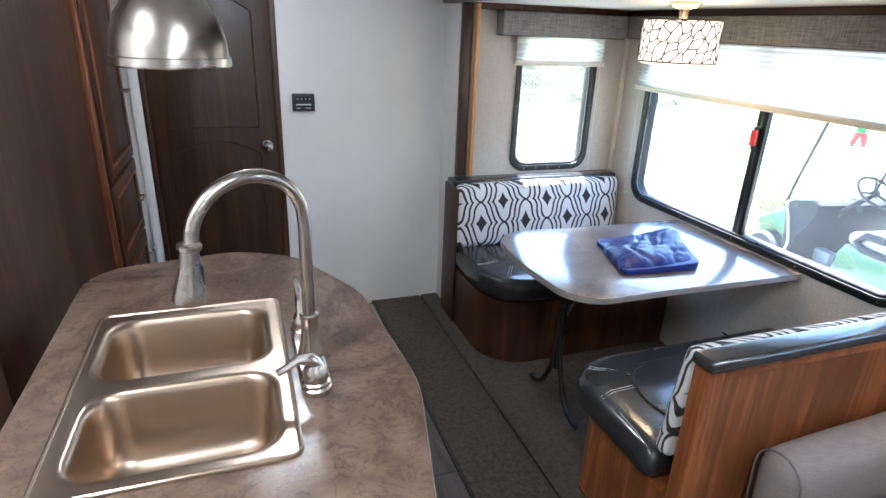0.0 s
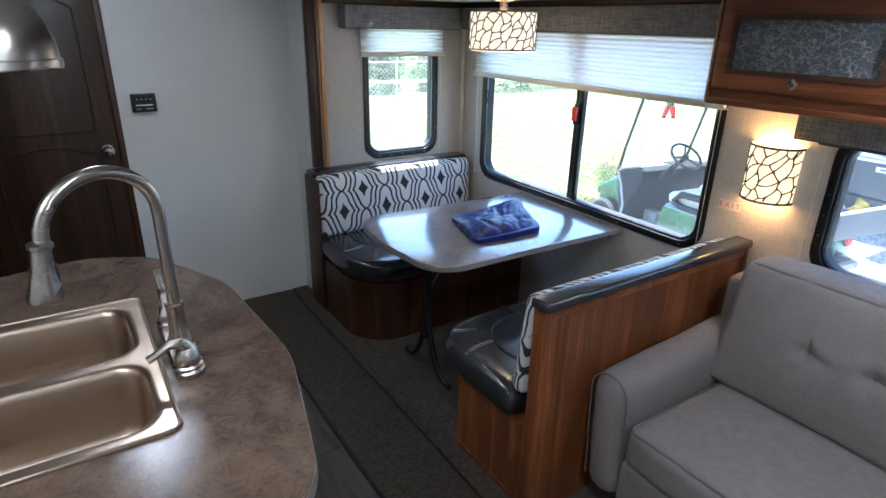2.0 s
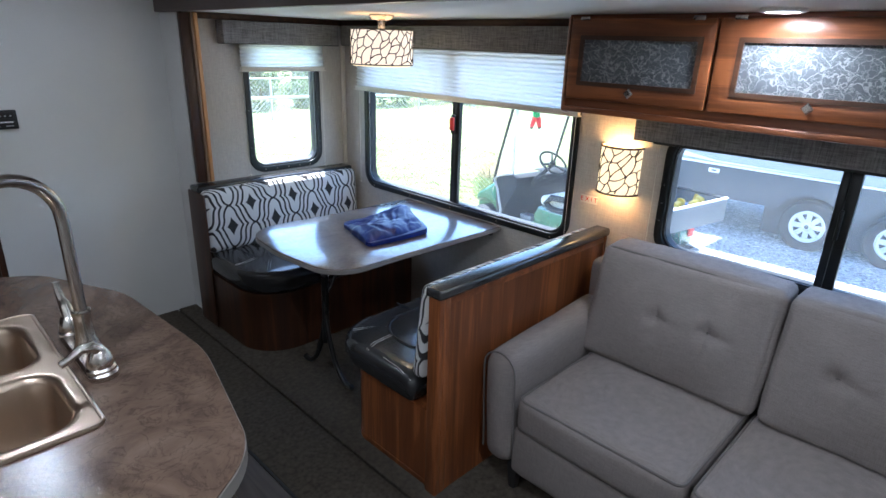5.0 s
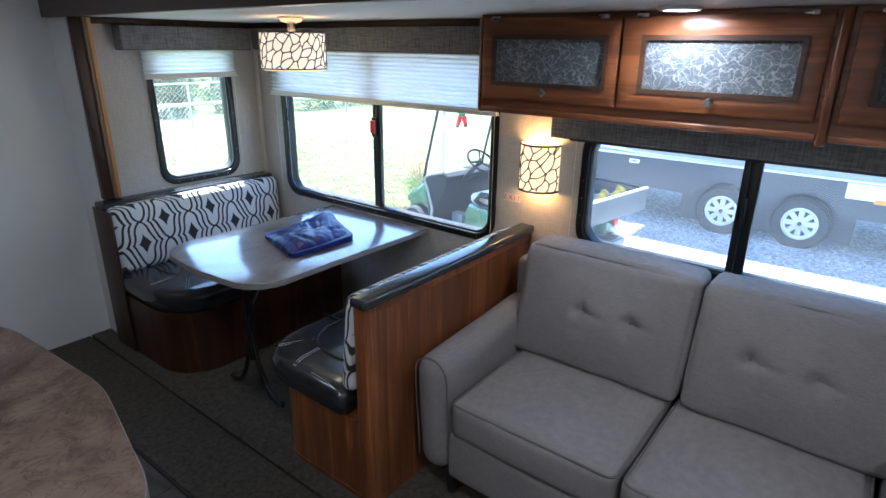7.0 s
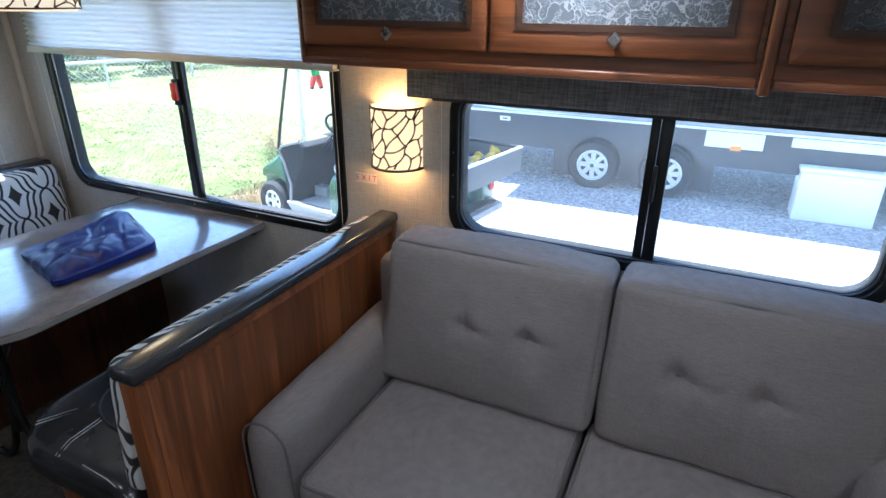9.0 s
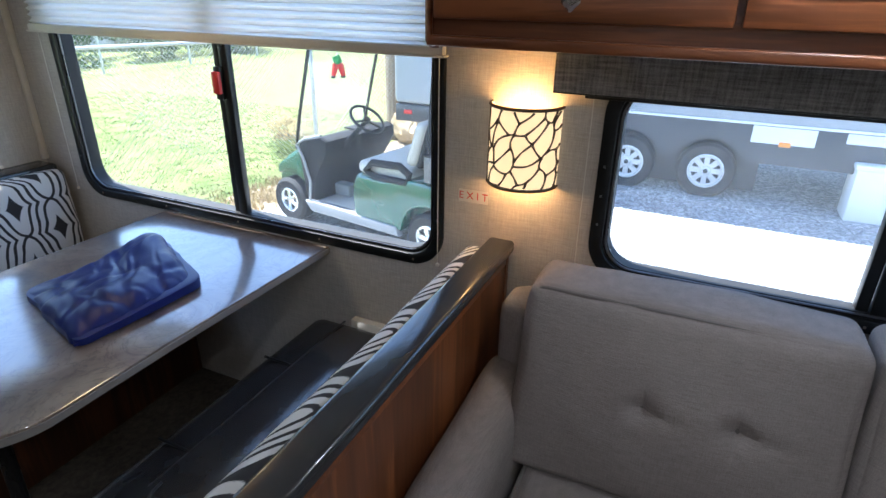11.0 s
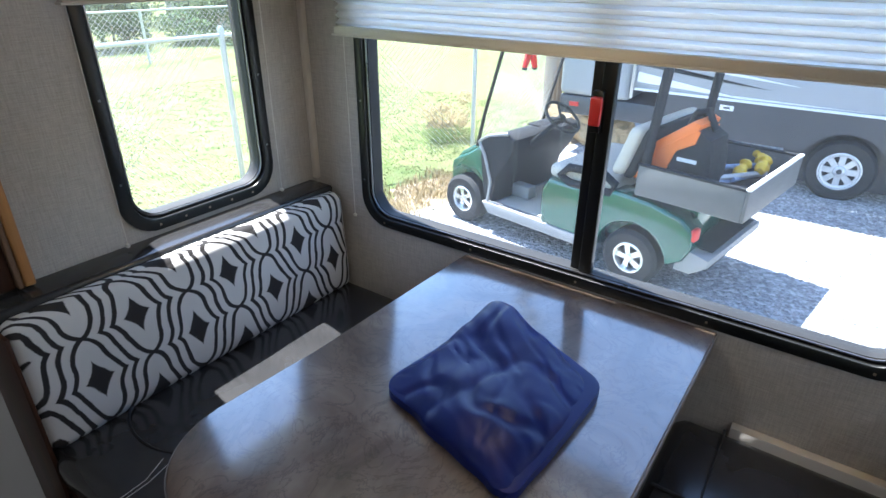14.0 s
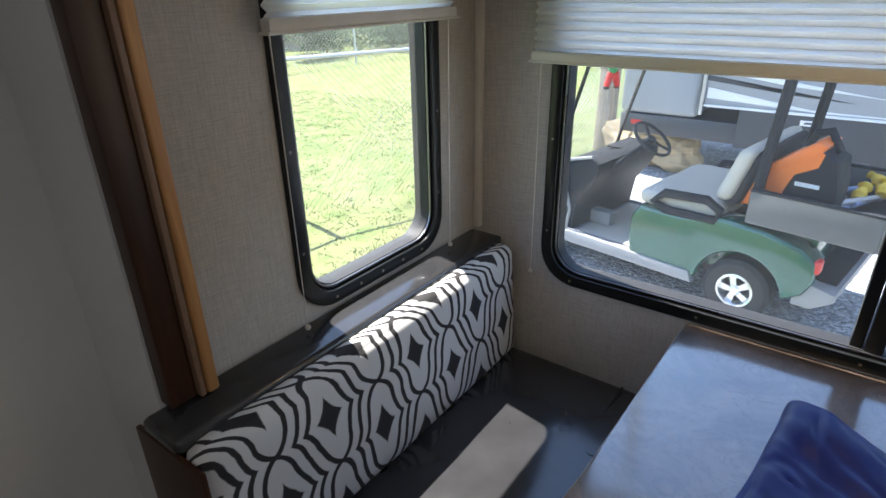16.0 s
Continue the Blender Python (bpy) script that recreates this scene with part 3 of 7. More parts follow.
def window(name, u0, u1, z0, z1, r, face, out, turn, label, splits=(), base=(0, 0, 0), glass=M_GLASS):
    """A framed window; face: inner wall face, out: +1 if outside lies along +depth. splits: centres of sash bars."""
    w = thing(name, base, label, "window", kind="structure")
    s = out
    n_out, n_in = rrect(u0, u1, z0, z1, r), rrect(u0 + 0.034, u1 - 0.034, z0 + 0.034, z1 - 0.034, r - 0.025)
    part("window_frame", ring_prism(n_out, n_in, face - 0.012 * s, face + 0.02 * s, turn=turn, bevel=0.004), M_FRAME, w)
    part("inner_track", ring_prism(n_in, rrect(u0 + 0.046, u1 - 0.046, z0 + 0.046, z1 - 0.046, r - 0.03), face + 0.004 * s, face + 0.05 * s, turn=turn), M_GASKET, w)
    part("track_lip", ring_prism(rrect(u0 + 0.040, u1 - 0.040, z0 + 0.040, z1 - 0.040, r - 0.028), rrect(u0 + 0.044, u1 - 0.044, z0 + 0.044, z1 - 0.044, r - 0.03), face - 0.002 * s, face + 0.01 * s, turn=turn), M_TRACK, w)
    edges = [u0 + 0.044, *splits, u1 - 0.044]
    for i, (a, b) in enumerate(zip(edges, edges[1:])):
        d = face + (0.028 + 0.012 * (i % 2)) * s
        g = part("pane", box(a, b, z0 + 0.044, z1 - 0.044, min(d, d + 0.003 * s), max(d, d + 0.003 * s)), glass, w, smooth=False)
        g.data.transform(turn)
        g.visible_shadow = False
    for c in splits:
        b = box(c - 0.034, c + 0.002, z0 + 0.044, z1 - 0.044, face + 0.004, face + 0.03, 0.004)
        b.transform(turn)
        part("sash_bar", b, M_FRAME, w)
        b = box(c + 0.004, c + 0.03, z0 + 0.044, z1 - 0.044, face + 0.012, face + 0.045, 0.003)
        b.transform(turn)
        part("sash_bar", b, M_FRAME, w)
    for k in range(5):
        u = u0 + 0.1 + (u1 - u0 - 0.2) * k / 4
        b = box(u - 0.003, u + 0.003, z0 + 0.014, z0 + 0.02, min(face - 0.0135 * s, face), max(face - 0.0135 * s, face))
        b.transform(turn)
        part("screw", b, M_STEEL, w)
    for k in range(3):
        z = z0 + 0.16 + (z1 - z0 - 0.4) * k / 2
        for u in (u0 + 0.017, u1 - 0.017):
            b = box(u - 0.003, u + 0.003, z - 0.003, z + 0.003, min(face - 0.0135 * s, face), max(face - 0.0135 * s, face))
            b.transform(turn)
            part("screw", b, M_TRACK, w)
    return w


# ---- structure ----
XW, YS, YF, ZC, ZM = 2.15, 3.04, 3.27, 1.79, 2.12   # window wall, slide end wall, far partition, slide ceiling, main ceiling
W1 = (1.184, 2.806, 0.742, 1.68, 0.11)
W2 = (-0.542, 0.755, 0.815, 1.37, 0.11)
W3 = (1.428, 1.952, 0.872, 1.72, 0.10)
wall_panel("wall_east", -1.5, YS + 0.05, -0.05, ZC + 0.05, XW, 0.05, FACE_X, M_LINEN, [W1, W2], "beige linen-textured wallpaper wall with two windows")
wall_panel("wall_north_slide", 1.12, XW, -0.05, ZC + 0.05, YS, 0.05, FACE_Y, M_LINEN, [W3], "beige linen-textured wallpaper end wall with a window")
wb = box(-1.2, -0.51, YF, YF + 0.05, -0.05, ZM)
box(0.155, 1.12, YF, YF + 0.05, -0.05, ZM, bm=wb)
box(-0.51, 0.155, YF, YF + 0.05, 1.99, ZM, bm=wb)
tagged(part("wall_north", wb, M_WALL, smooth=False), "pale grey panelled partition wall with a doorway", "wall", kind="structure")
tagged(part("wall_return", box(1.085, 1.12, YS, YF, -0.05, ZM), M_WALL, smooth=False), "pale grey wall return beside the slide-out", "wall", kind="structure")
tagged(part("wall_west", box(-1.25, -1.2, -2.6, YF + 0.05, -0.05, ZM), M_WALL, smooth=False), "pale grey panelled side wall", "wall", kind="structure")
tagged(part("wall_south", box(-1.2, 2.2, -2.65, -2.6, -0.05, ZM), M_WALL, smooth=False), "pale grey panelled end wall", "wall", kind="structure")
tagged(part("wall_south_slide", box(1.12, 2.2, -1.55, -1.5, -0.05, ZC), M_LINEN, smooth=False), "beige linen-textured slide-out end wall", "wall", kind="structure")
tagged(part("wall_east_main", box(1.12, 1.17, -2.6, -1.55, -0.05, ZM), M_WALL, smooth=False), "pale grey panelled side wall", "wall", kind="structure")
tagged(part("ceiling", box(-1.25, 1.06, -2.65, YF + 0.05, ZM, ZM + 0.05), M_CEIL, smooth=False), "white panelled main ceiling", "ceiling", kind="structure")
tagged(part("ceiling_slide", box(1.10, 2.2, -1.55, YS + 0.05, ZC, ZC + 0.05), M_CEIL, smooth=False), "white panelled slide-out ceiling", "ceiling", kind="structure")
hd = box(1.06, 1.10, -2.6, YF, 1.785, ZM + 0.05, 0.004)
tagged(part("header_trim", hd, M_DARKWOOD_Y), "dark walnut header board along the slide-out opening", "trim", kind="structure")
tagged(part("crown_trim", box(2.125, XW, 1.09, YS, 1.757, ZC, 0.003), M_DARKWOOD_Y), "dark strip along the slide-out ceiling", "trim", kind="structure")
tagged(part("crown_trim_end", box(1.165, 2.125, YS - 0.025, YS, 1.757, ZC, 0.003), M_DARKWOOD_Y), "dark strip along the slide-out ceiling", "trim", kind="structure")
tagged(part("corner_trim", box(XW - 0.022, XW, YS - 0.022, YS, 0.86, 1.64, 0.004), M_RAIL), "cream corner bead between the two walls", "trim", kind="structure")
tagged(part("post_trim", box(1.154, 1.178, 2.985, YS, 0.868, 1.785, 0.005, 3), M_OAK), "orange oak trim strip at the slide-out edge", "trim", kind="structure")
tagged(part("post_strip", box(1.140, 1.152, 2.988, YS, 0.868, 1.785, 0.003), M_OAK_DULL), "dull brown oak strip beside the orange trim", "trim", kind="structure")
tagged(part("post_board", box(1.089, 1.139, 3.0, YS - 0.001, 0.868, 1.785, 0.003), M_DARKWOOD), "dark walnut post board at the slide-out edge", "trim", kind="structure")
tagged(part("subfloor", box(-1.2, XW, -2.6, YF, -0.06, -0.012), M_SUBFLOOR, smooth=False), "dark floor under planks and carpet", "floor", kind="structure")
carpet = thing("carpet_floor", (1.4, 1.0, 0), "brown-grey short-pile carpet on the slide-out floor", "floor", kind="structure")
part("carpet_sheet", box(0.662, 0.968, -2.6, YF, -0.012, 0.004, 0.004), M_CARPET, carpet)
part("carpet_sheet", box(0.976, XW, -1.5, YF, -0.012, 0.008, 0.005), M_CARPET, carpet)
tagged(part("carpet_edge_strip", box(0.648, 0.66, -2.6, YF, -0.012, 0.006, 0.003), M_GASKET), "dark edge strip between planks and carpet", "trim", kind="structure")

# door in the far partition
door = thing("door_1", (-0.18, YF, 0), "closed dark walnut door with an embossed arched panel", "door", kind="structure")
M_DOORWOOD = wood("dark_door_veneer", (0.014, 0.0065, 0.0028), (0.05, 0.022, 0.009), 0.45, coat=0.05)
part("door_leaf", box(-0.485, 0.13, YF + 0.008, YF + 0.04, 0.0, 1.965, 0.003), M_DOORWOOD, door)
for a, b, nm in ((-0.51, -0.485, "door_jamb"), (0.13, 0.158, "door_jamb")):
    part(nm, box(a, b, YF - 0.012, YF + 0.045, 0, 1.99, 0.003), M_DARKWOOD, door)
part("door_head", box(-0.485, 0.13, YF - 0.012, YF + 0.045, 1.966, 1.99, 0.003), M_DARKWOOD, door)


def arch_bead(x0, x1, z0, z1, rise, y):
    pts = [(x0, y, z0), (x0, y, z1)] + [(x0 + (x1 - x0) * k / 12, y, z1 + rise * math.sin(math.pi * k / 12)) for k in range(1, 12)] + [(x1, y, z1), (x1, y, z0)]
    return tube(pts, 0.005, 6, closed=True)


part("panel_bead", arch_bead(-0.40, 0.04, 1.12, 1.70, 0.09, YF + 0.008), M_DOORWOOD, door)
part("panel_bead", arch_bead(-0.40, 0.04, 0.16, 0.98, 0.07, YF + 0.008), M_DOORWOOD, door)
part("door_knob", lathe([(0.0, 0.062), (0.018, 0.06), (0.027, 0.048), (0.027, 0.036), (0.014, 0.026), (0.011, 0.008), (0.03, 0.006), (0.032, 0.0), (0, 0)], (0.076, YF + 0.008, 1.018), 20, turn=Matrix.Rotation(radians(90), 4, "X")), M_CHROME, door, "round chrome knob")

th = thing("thermostat", (0.278, YF, 1.25), "black wall thermostat with small grey lettering", "thermostat")
part("case", box(0.219, 0.337, YF - 0.022, YF, 1.207, 1.298, 0.004), M_BLACKPL, th)
part("display", box(0.232, 0.324, YF - 0.0235, YF - 0.02, 1.262, 1.288, 0.001), M_GASKET, th)
for k in range(4):
    part("button", box(0.243 + 0.021 * k, 0.252 + 0.021 * k, YF - 0.025, YF - 0.021, 1.268, 1.274, 0.001), M_SCREEN, th)
part("marking", box(0.238, 0.318, YF - 0.0232, YF - 0.0215, 1.238, 1.244), M_WHITE, th)
part("marking", box(0.238, 0.262, YF - 0.0232, YF - 0.0215, 1.220, 1.225), M_SCREEN, th)
part("marking", box(0.285, 0.318, YF - 0.0232, YF - 0.0215, 1.220, 1.225), M_SCREEN, th)

window("window_1", *W1, XW, 1, FACE_X, "black-framed sliding window over the dinette", (1.995,), (XW, 2.0, 0.74))
window("window_2", *W2, XW, 1, FACE_X, "black-framed sliding window behind the sofa", (0.10,), (XW, 0.1, 0.81), M_DUSTY_GLASS)
window("window_3", *W3, YS, 1, FACE_Y, "black-framed window with rounded corners in the end wall", (), (1.68, YS, 0.87))
tag = thing("window_latch", (XW - 0.01, 1.997, 1.21), "red plastic emergency latch on the window bar", "latch")
part("tab", box(XW - 0.024, XW - 0.008, 1.982, 2.012, 1.209, 1.281, 0.005), M_RED, tag)
part("clip", box(XW - 0.012, XW + 0.004, 1.984, 2.010, 1.19, 1.295, 0.002), M_FRAME, tag)
pull = thing("window_pull", (XW, 0.105, 1.06), "black pull on the sofa window's sash", "latch")
part("grip", box(XW - 0.02, XW + 0.004, 0.092, 0.104, 1.05, 1.16, 0.004), M_FRAME, pull)

# ---- blinds and valances ----


def pleated(u0, u1, z0, z1, d0, d1, pitch, turn):
    own = bmesh.new()
    rows = []
    n = int((z1 - z0) / pitch * 2)
    for k in range(n + 1):
        z, d = z0 + (z1 - z0) * k / n, (d0 if k % 2 else d1)
        rows.append([own.verts.new((u0 + (u1 - u0) * i / 24, z + 0.0012 * noise.noise((i * 0.7, k * 0.9, 0)), d)) for i in range(25)])
    for a, b in zip(rows, rows[1:]):
        for i in range(24):
            own.faces.new((a[i], a[i + 1], b[i + 1], b[i]))
    own.transform(turn)
    return own


def blind(base, u0, u1, z0, z1, d0, d1, turn, cords, cord_end, label):
    t = thing("pleated_blind", base, label, "blind")
    part("pleated_cloth", pleated(u0 + 0.004, u1 - 0.004, z0 + 0.022, z1, d0, d1, 0.021, turn), M_BLIND, t, smooth=False)
    lo, hi = min(d0, d1) - 0.008, max(d0, d1) + 0.004
    b = box(u0, u1, z0, z0 + 0.024, lo, hi, 0.005)
    b.transform(turn)
    part("bottom_rail", b, M_RAIL, t, "cream bottom rail")
    b = box(u0 - 0.006, u1 + 0.006, z0 - 0.004, z0 + 0.002, lo - 0.004, hi, 0.002)
    b.transform(turn)
    part("rail_lip", b, M_RAIL, t)
    for c in cords:
        b = tube([(c, z0, hi - 0.008), (c, cord_end, hi - 0.006)], 0.0013, 6)
        b.transform(turn)
        part("cord", b, M_CORD, t)
        b = lathe([(0, 0), (0.005, 0.001), (0.007, 0.006), (0.005, 0.011), (0, 0.012)], (c, hi - 0.006, cord_end - 0.008), 10)
        b.transform(turn @ Matrix(((1, 0, 0, 0), (0, 0, 1, 0), (0, 1, 0, 0), (0, 0, 0, 1))))
        part("cord_button", b, M_RAIL, t)
    return t


blind((2.12, 2.0, 1.37), 1.172, 2.846, 1.375, 1.66, 2.104, 2.120, FACE_X, (2.825, 1.19), 0.77, "half-lowered white pleated blind over the dinette window")
blind((1.68, 3.0, 1.48), 1.40, 1.965, 1.484, 1.66, 2.990, 3.005, FACE_Y, (1.412, 1.953), 0.875, "half-lowered white pleated blind on the end window")


def valance(base, x0, x1, y0, y1, z0, z1, label):
    v = thing("window_valance", base, label, "valance", "fabric window valances")
    part("cloth_cover", box(x0, x1, y0, y1, z0, z1, 0.006), M_VALANCE, v)
    part("welt", box(x0 + 0.004, x1, y0 + 0.004, y1, z0 - 0.003, z0 + 0.004, 0.002), M_GASKET, v)
    return v


valance((2.1, 2.0, 1.64), 2.055, XW - 0.002, 1.095, 2.93, 1.640, 1.756, "charcoal linen padded valance over the dinette window")
valance((1.7, 3.0, 1.63), 1.292, 2.054, 2.945, YS - 0.002, 1.634, 1.754, "charcoal linen padded valance over the end window")
valance((2.1, 0.0, 1.31), 2.055, XW - 0.002, -0.95, 0.868, 1.316, 1.424, "charcoal linen padded valance over the sofa window")
tagged(part("window_reveal", box(2.10, XW - 0.001, -0.7, 0.80, 1.300, 1.314, 0.002), M_GASKET), "black head rail under the valance", "blind", kind="structure")
for y in (0.785, -0.59):
    c = thing("blind_cord", (XW - 0.006, y, 0.8), "thin cream blind cord hanging against the wall", "cord", "sofa blind cords")
    part("string", tube([(XW - 0.008, y, 1.31), (XW - 0.006, y, 0.83)], 0.0014, 6), M_CORD, c)
    part("anchor", lathe([(0, 0), (0.006, 0.001), (0.007, 0.008), (0, 0.012)], (XW - 0.008, y, 0.818), 10), M_WHITE, c)

# ---- upper cabinets ----


def cabinet_door(y0, y1, z0, z1, g, parent, knob_y):
    """A framed door with a crackled glass panel g = (y0, y1, z0, z1), front face towards -x."""
    xf = 1.818
    rail = ring_prism(rrect(y0, y1, z0, z1, 0.004, 2), rrect(g[0], g[1], g[2], g[3], 0.003, 2), xf, xf + 0.02, turn=FACE_X, bevel=0.003)
    d = part("door", rail, M_WOOD_Y, parent)
    part("bead", ring_prism(rrect(g[0] - 0.012, g[1] + 0.012, g[2] - 0.012, g[3] + 0.012, 0.004, 2), rrect(g[0] + 0.004, g[1] - 0.004, g[2] + 0.004, g[3] - 0.004, 0.003, 2), xf - 0.004, xf + 0.004, turn=FACE_X), M_DARKWOOD_Y, d)
    part("glass_panel", box(xf + 0.008, xf + 0.012, g[0] - 0.003, g[1] + 0.003, g[2] - 0.003, g[3] + 0.003), M_CRACKLE, d, "dark crackled glass", smooth=False)
    k = bmesh.new()
    bmesh.ops.create_cone(k, cap_ends=True, segments=4, radius1=0.021, radius2=0.012, depth=0.010)
    k.transform(pose(xf - 0.022, knob_y, g[2] - 0.028, 0, -90, 0))
    bmesh.ops.bevel(k, geom=k.edges[:], offset=0.002, segments=2, affect="EDGES")
    tube([(xf - 0.018, knob_y, g[2] - 0.028), (xf + 0.002, knob_y, g[2] - 0.028)], 0.006, 10, bm=k)
    part("knob", k, M_NICKEL, d, "diamond-shaped nickel knob")
    for y in (y0 + 0.06, y1 - 0.06):
        part("hinge", box(xf - 0.006, xf + 0.001, y - 0.02, y + 0.02, z1 - 0.006, z1 + 0.008, 0.003), M_NICKEL, d)
    return d


def upper_cabinet(y0, y1, doors, label):
    c = thing("upper_cabinet", (2.0, (y0 + y1) / 2, 1.43), label, "cabinet", "upper cabinets over the sofa")
    part("body", box(1.842, XW - 0.002, y0, y1, 1.440, ZC - 0.002, 0.002), M_WOOD_Y, c)
    part("face_frame", box(1.8385, 1.842, y0, y1, 1.428, ZC - 0.002), M_WOOD_Y, c, smooth=False)
    part("bottom_lip", box(1.826, 1.842, y0 + 0.001, y1 - 0.001, 1.424, 1.446, 0.005, 3), M_WOOD_Y, c)
    for a, b, g0, g1, kn in doors:
        cabinet_door(a, b, 1.478, 1.772, (g0, g1, 1.542, 1.702), c, kn)
    return c


cab = upper_cabinet(-0.098, 1.088, ((0.515, 1.066, 0.562, 1.008, 0.786), (-0.085, 0.503, -0.024, 0.426, 0.202)), "cherry-wood wall cabinet with two crackled glass doors")
part("end_bead", tube([(1.832, 1.082, 1.445 - 0.012 * math.cos(k * 0.5)) if k else (1.832, 1.082, ZC - 0.01) for k in range(2)] + [(1.836, 1.078, 1.428), (1.85, 1.07, 1.426)], 0.008, 8), M_WOOD_Y, cab)
cab2 = upper_cabinet(-1.45, -0.126, ((-0.73, -0.143, -0.665, -0.215, -0.44), (-1.35, -0.75, -1.29, -0.81, -1.05)), "cherry-wood wall cabinet with crackled glass doors")
tagged(part("cabinet_post", box(1.812, 1.842, -0.124, -0.100, 1.412, ZC - 0.002, 0.006, 3), M_WOOD), "cherry-wood strip between the wall cabinets", "trim", kind="structure")
tagged(part("cabinet_underlight_lip", box(1.843, 2.05, -1.45, 1.088, 1.4335, 1.4395), M_WHITE, smooth=False), "white strip under the wall cabinets", "trim", kind="structure")

# ---- ceiling spots, some added as fill ----


def ceiling_or_fill_spot(x, y, z, watts, group="ceiling spots"):
    s = thing("ceiling_or_fill_spot", (x, y, z), "round white LED ceiling spot, lit, real or added as fill", "lamp", group)
    part("rim", lathe([(0.062, 0), (0.062, -0.008), (0.056, -0.012), (0.044, -0.012), (0.042, -0.006), (0.042, 0)], (x, y, z), 32), M_WHITE, s)
    part("lens", lathe([(0.0, -0.008), (0.042, -0.007), (0.042, -0.001), (0, 0)], (x, y, z), 28), M_BULB, s, "frosted lit lens")
    lamp_light("spot_light", "AREA", (x, y, z - 0.02), watts, (1.0, 0.975, 0.94), 0.07, (x, y, 0))
    return s


ceiling_or_fill_spot(1.70, 0.295, ZC, 0.17)
ceiling_or_fill_spot(0.02, 2.48, ZM, 0.32)
# no source is known here: these three are added to fill the room
ceiling_or_fill_spot(0.30, 0.2, ZM, 0.52)
ceiling_or_fill_spot(-0.75, 0.6, ZM, 1.15)
ceiling_or_fill_spot(0.3, -1.4, ZM, 1.9)

# ---- branch-pattern lamps ----


def branch_lines(r, z0, z1, a0, a1, rows, cols, thick, seed):
    """Leaf-like cells on a curved shade: the borders between scattered points, drawn long and slanting."""
    rnd = random.Random(seed)
    wide, tall = r * (a1 - a0), z1 - z0
    whole = a1 - a0 > 6
    spots = []
    for j in range(-1, rows + 1):
        for i in range(-1, cols + 1):
            spots.append(((i + 0.5 + 0.5 * (j % 2) + rnd.uniform(-0.42, 0.42)) * wide / cols, (j + 0.5 + rnd.uniform(-0.42, 0.42)) * tall / rows))
    ca, sa = math.cos(radians(58)), math.sin(radians(58))
    skew = Matrix(((ca, sa), (-1.75 * sa, 1.75 * ca)))
    back = skew.inverted()
    pts = [skew @ Vector(p) for p in spots]
    bm = bmesh.new()
    reach = max(wide / cols, tall / rows) * 3.2
    for i, p in enumerate(pts):
        near = [q for q in pts if 0 < (q - p).length < reach * 1.6]
        for q in pts[i + 1:]:
            if (q - p).length > reach:
                continue
            mid, d = (p + q) / 2, Vector((p.y - q.y, q.x - p.x)).normalized()
            lo, hi = -reach, reach
            for o in near:
                if o == q:
                    continue
                n_o, m_o = o - p, (o + p) / 2
                den, num = d.dot(n_o), (m_o - mid).dot(n_o)
                if abs(den) < 1e-9:
                    if num < 0:
                        lo, hi = 1, 0
                elif den > 0:
                    hi = min(hi, num / den)
                else:
                    lo = max(lo, num / den)
            if hi - lo < 0.006:
                continue
            a, b = back @ (mid + d * lo), back @ (mid + d * hi)
            n = (b - a).orthogonal().normalized() * (b - a).length * rnd.uniform(-0.13, 0.13)
            line = []
            for k in range(7):
                f = k / 6
                c = a.lerp(b, f) + n * math.sin(math.pi * f)
                if -0.002 < c.y < tall + 0.002 and (whole and -0.02 < c.x < wide - 0.02 or not whole and 0 < c.x < wide):
                    ang = a0 + c.x / r
                    line.append(((r + 0.001) * math.cos(ang), (r + 0.001) * math.sin(ang), z0 + min(tall, max(0.0, c.y))))
            if len(line) > 1:
                tube(line, [thick * (0.8 + 0.45 * abs(2 * k / (len(line) - 1) - 1)) for k in range(len(line))], 5, bm=bm)
    return bm


LX, LY, LR = 1.648, 2.02, 0.15
lamp = thing("drum_ceiling_lamp", (LX, LY, ZC), "lit drum ceiling lamp with dark branch pattern over the table", "lamp")
part("canopy", lathe([(0, 0), (0.06, 0), (0.06, -0.008), (0.048, -0.022), (0.02, -0.028), (0.018, -0.068), (0, -0.068)], (LX, LY, ZC), 28), M_NICKEL, lamp)
shade = part("shade", lathe([(LR, 1.563), (LR, 1.722), (LR - 0.003, 1.722), (LR - 0.003, 1.563)], (LX, LY, 0), 48), M_DRUM_SHADE, lamp, "lit cream parchment drum shade")
bl = branch_lines(LR, 1.567, 1.718, 0, 2 * math.pi, 4, 20, 0.0026, 5)
bl.transform(Matrix.Translation((LX, LY, 0)))
part("branch_pattern", bl, M_SHADE_LINE, shade)
for z in (1.564, 1.721):
    part("shade_rim", tube([(LX + (LR + 0.001) * math.cos(a), LY + (LR + 0.001) * math.sin(a), z) for a in (2 * math.pi * k / 48 for k in range(48))], 0.003, 6, closed=True), M_SHADE_LINE, shade)
part("diffuser", lathe([(0, 1.556), (LR - 0.012, 1.556), (LR - 0.006, 1.562), (LR - 0.006, 1.57), (0, 1.57)], (LX, LY, 0), 40), M_SHADE, lamp, "glowing diffuser disc")
lamp_light("drum_lamp_light", "POINT", (LX, LY, 1.50), 0.4, (1.0, 0.78, 0.5), 0.08)

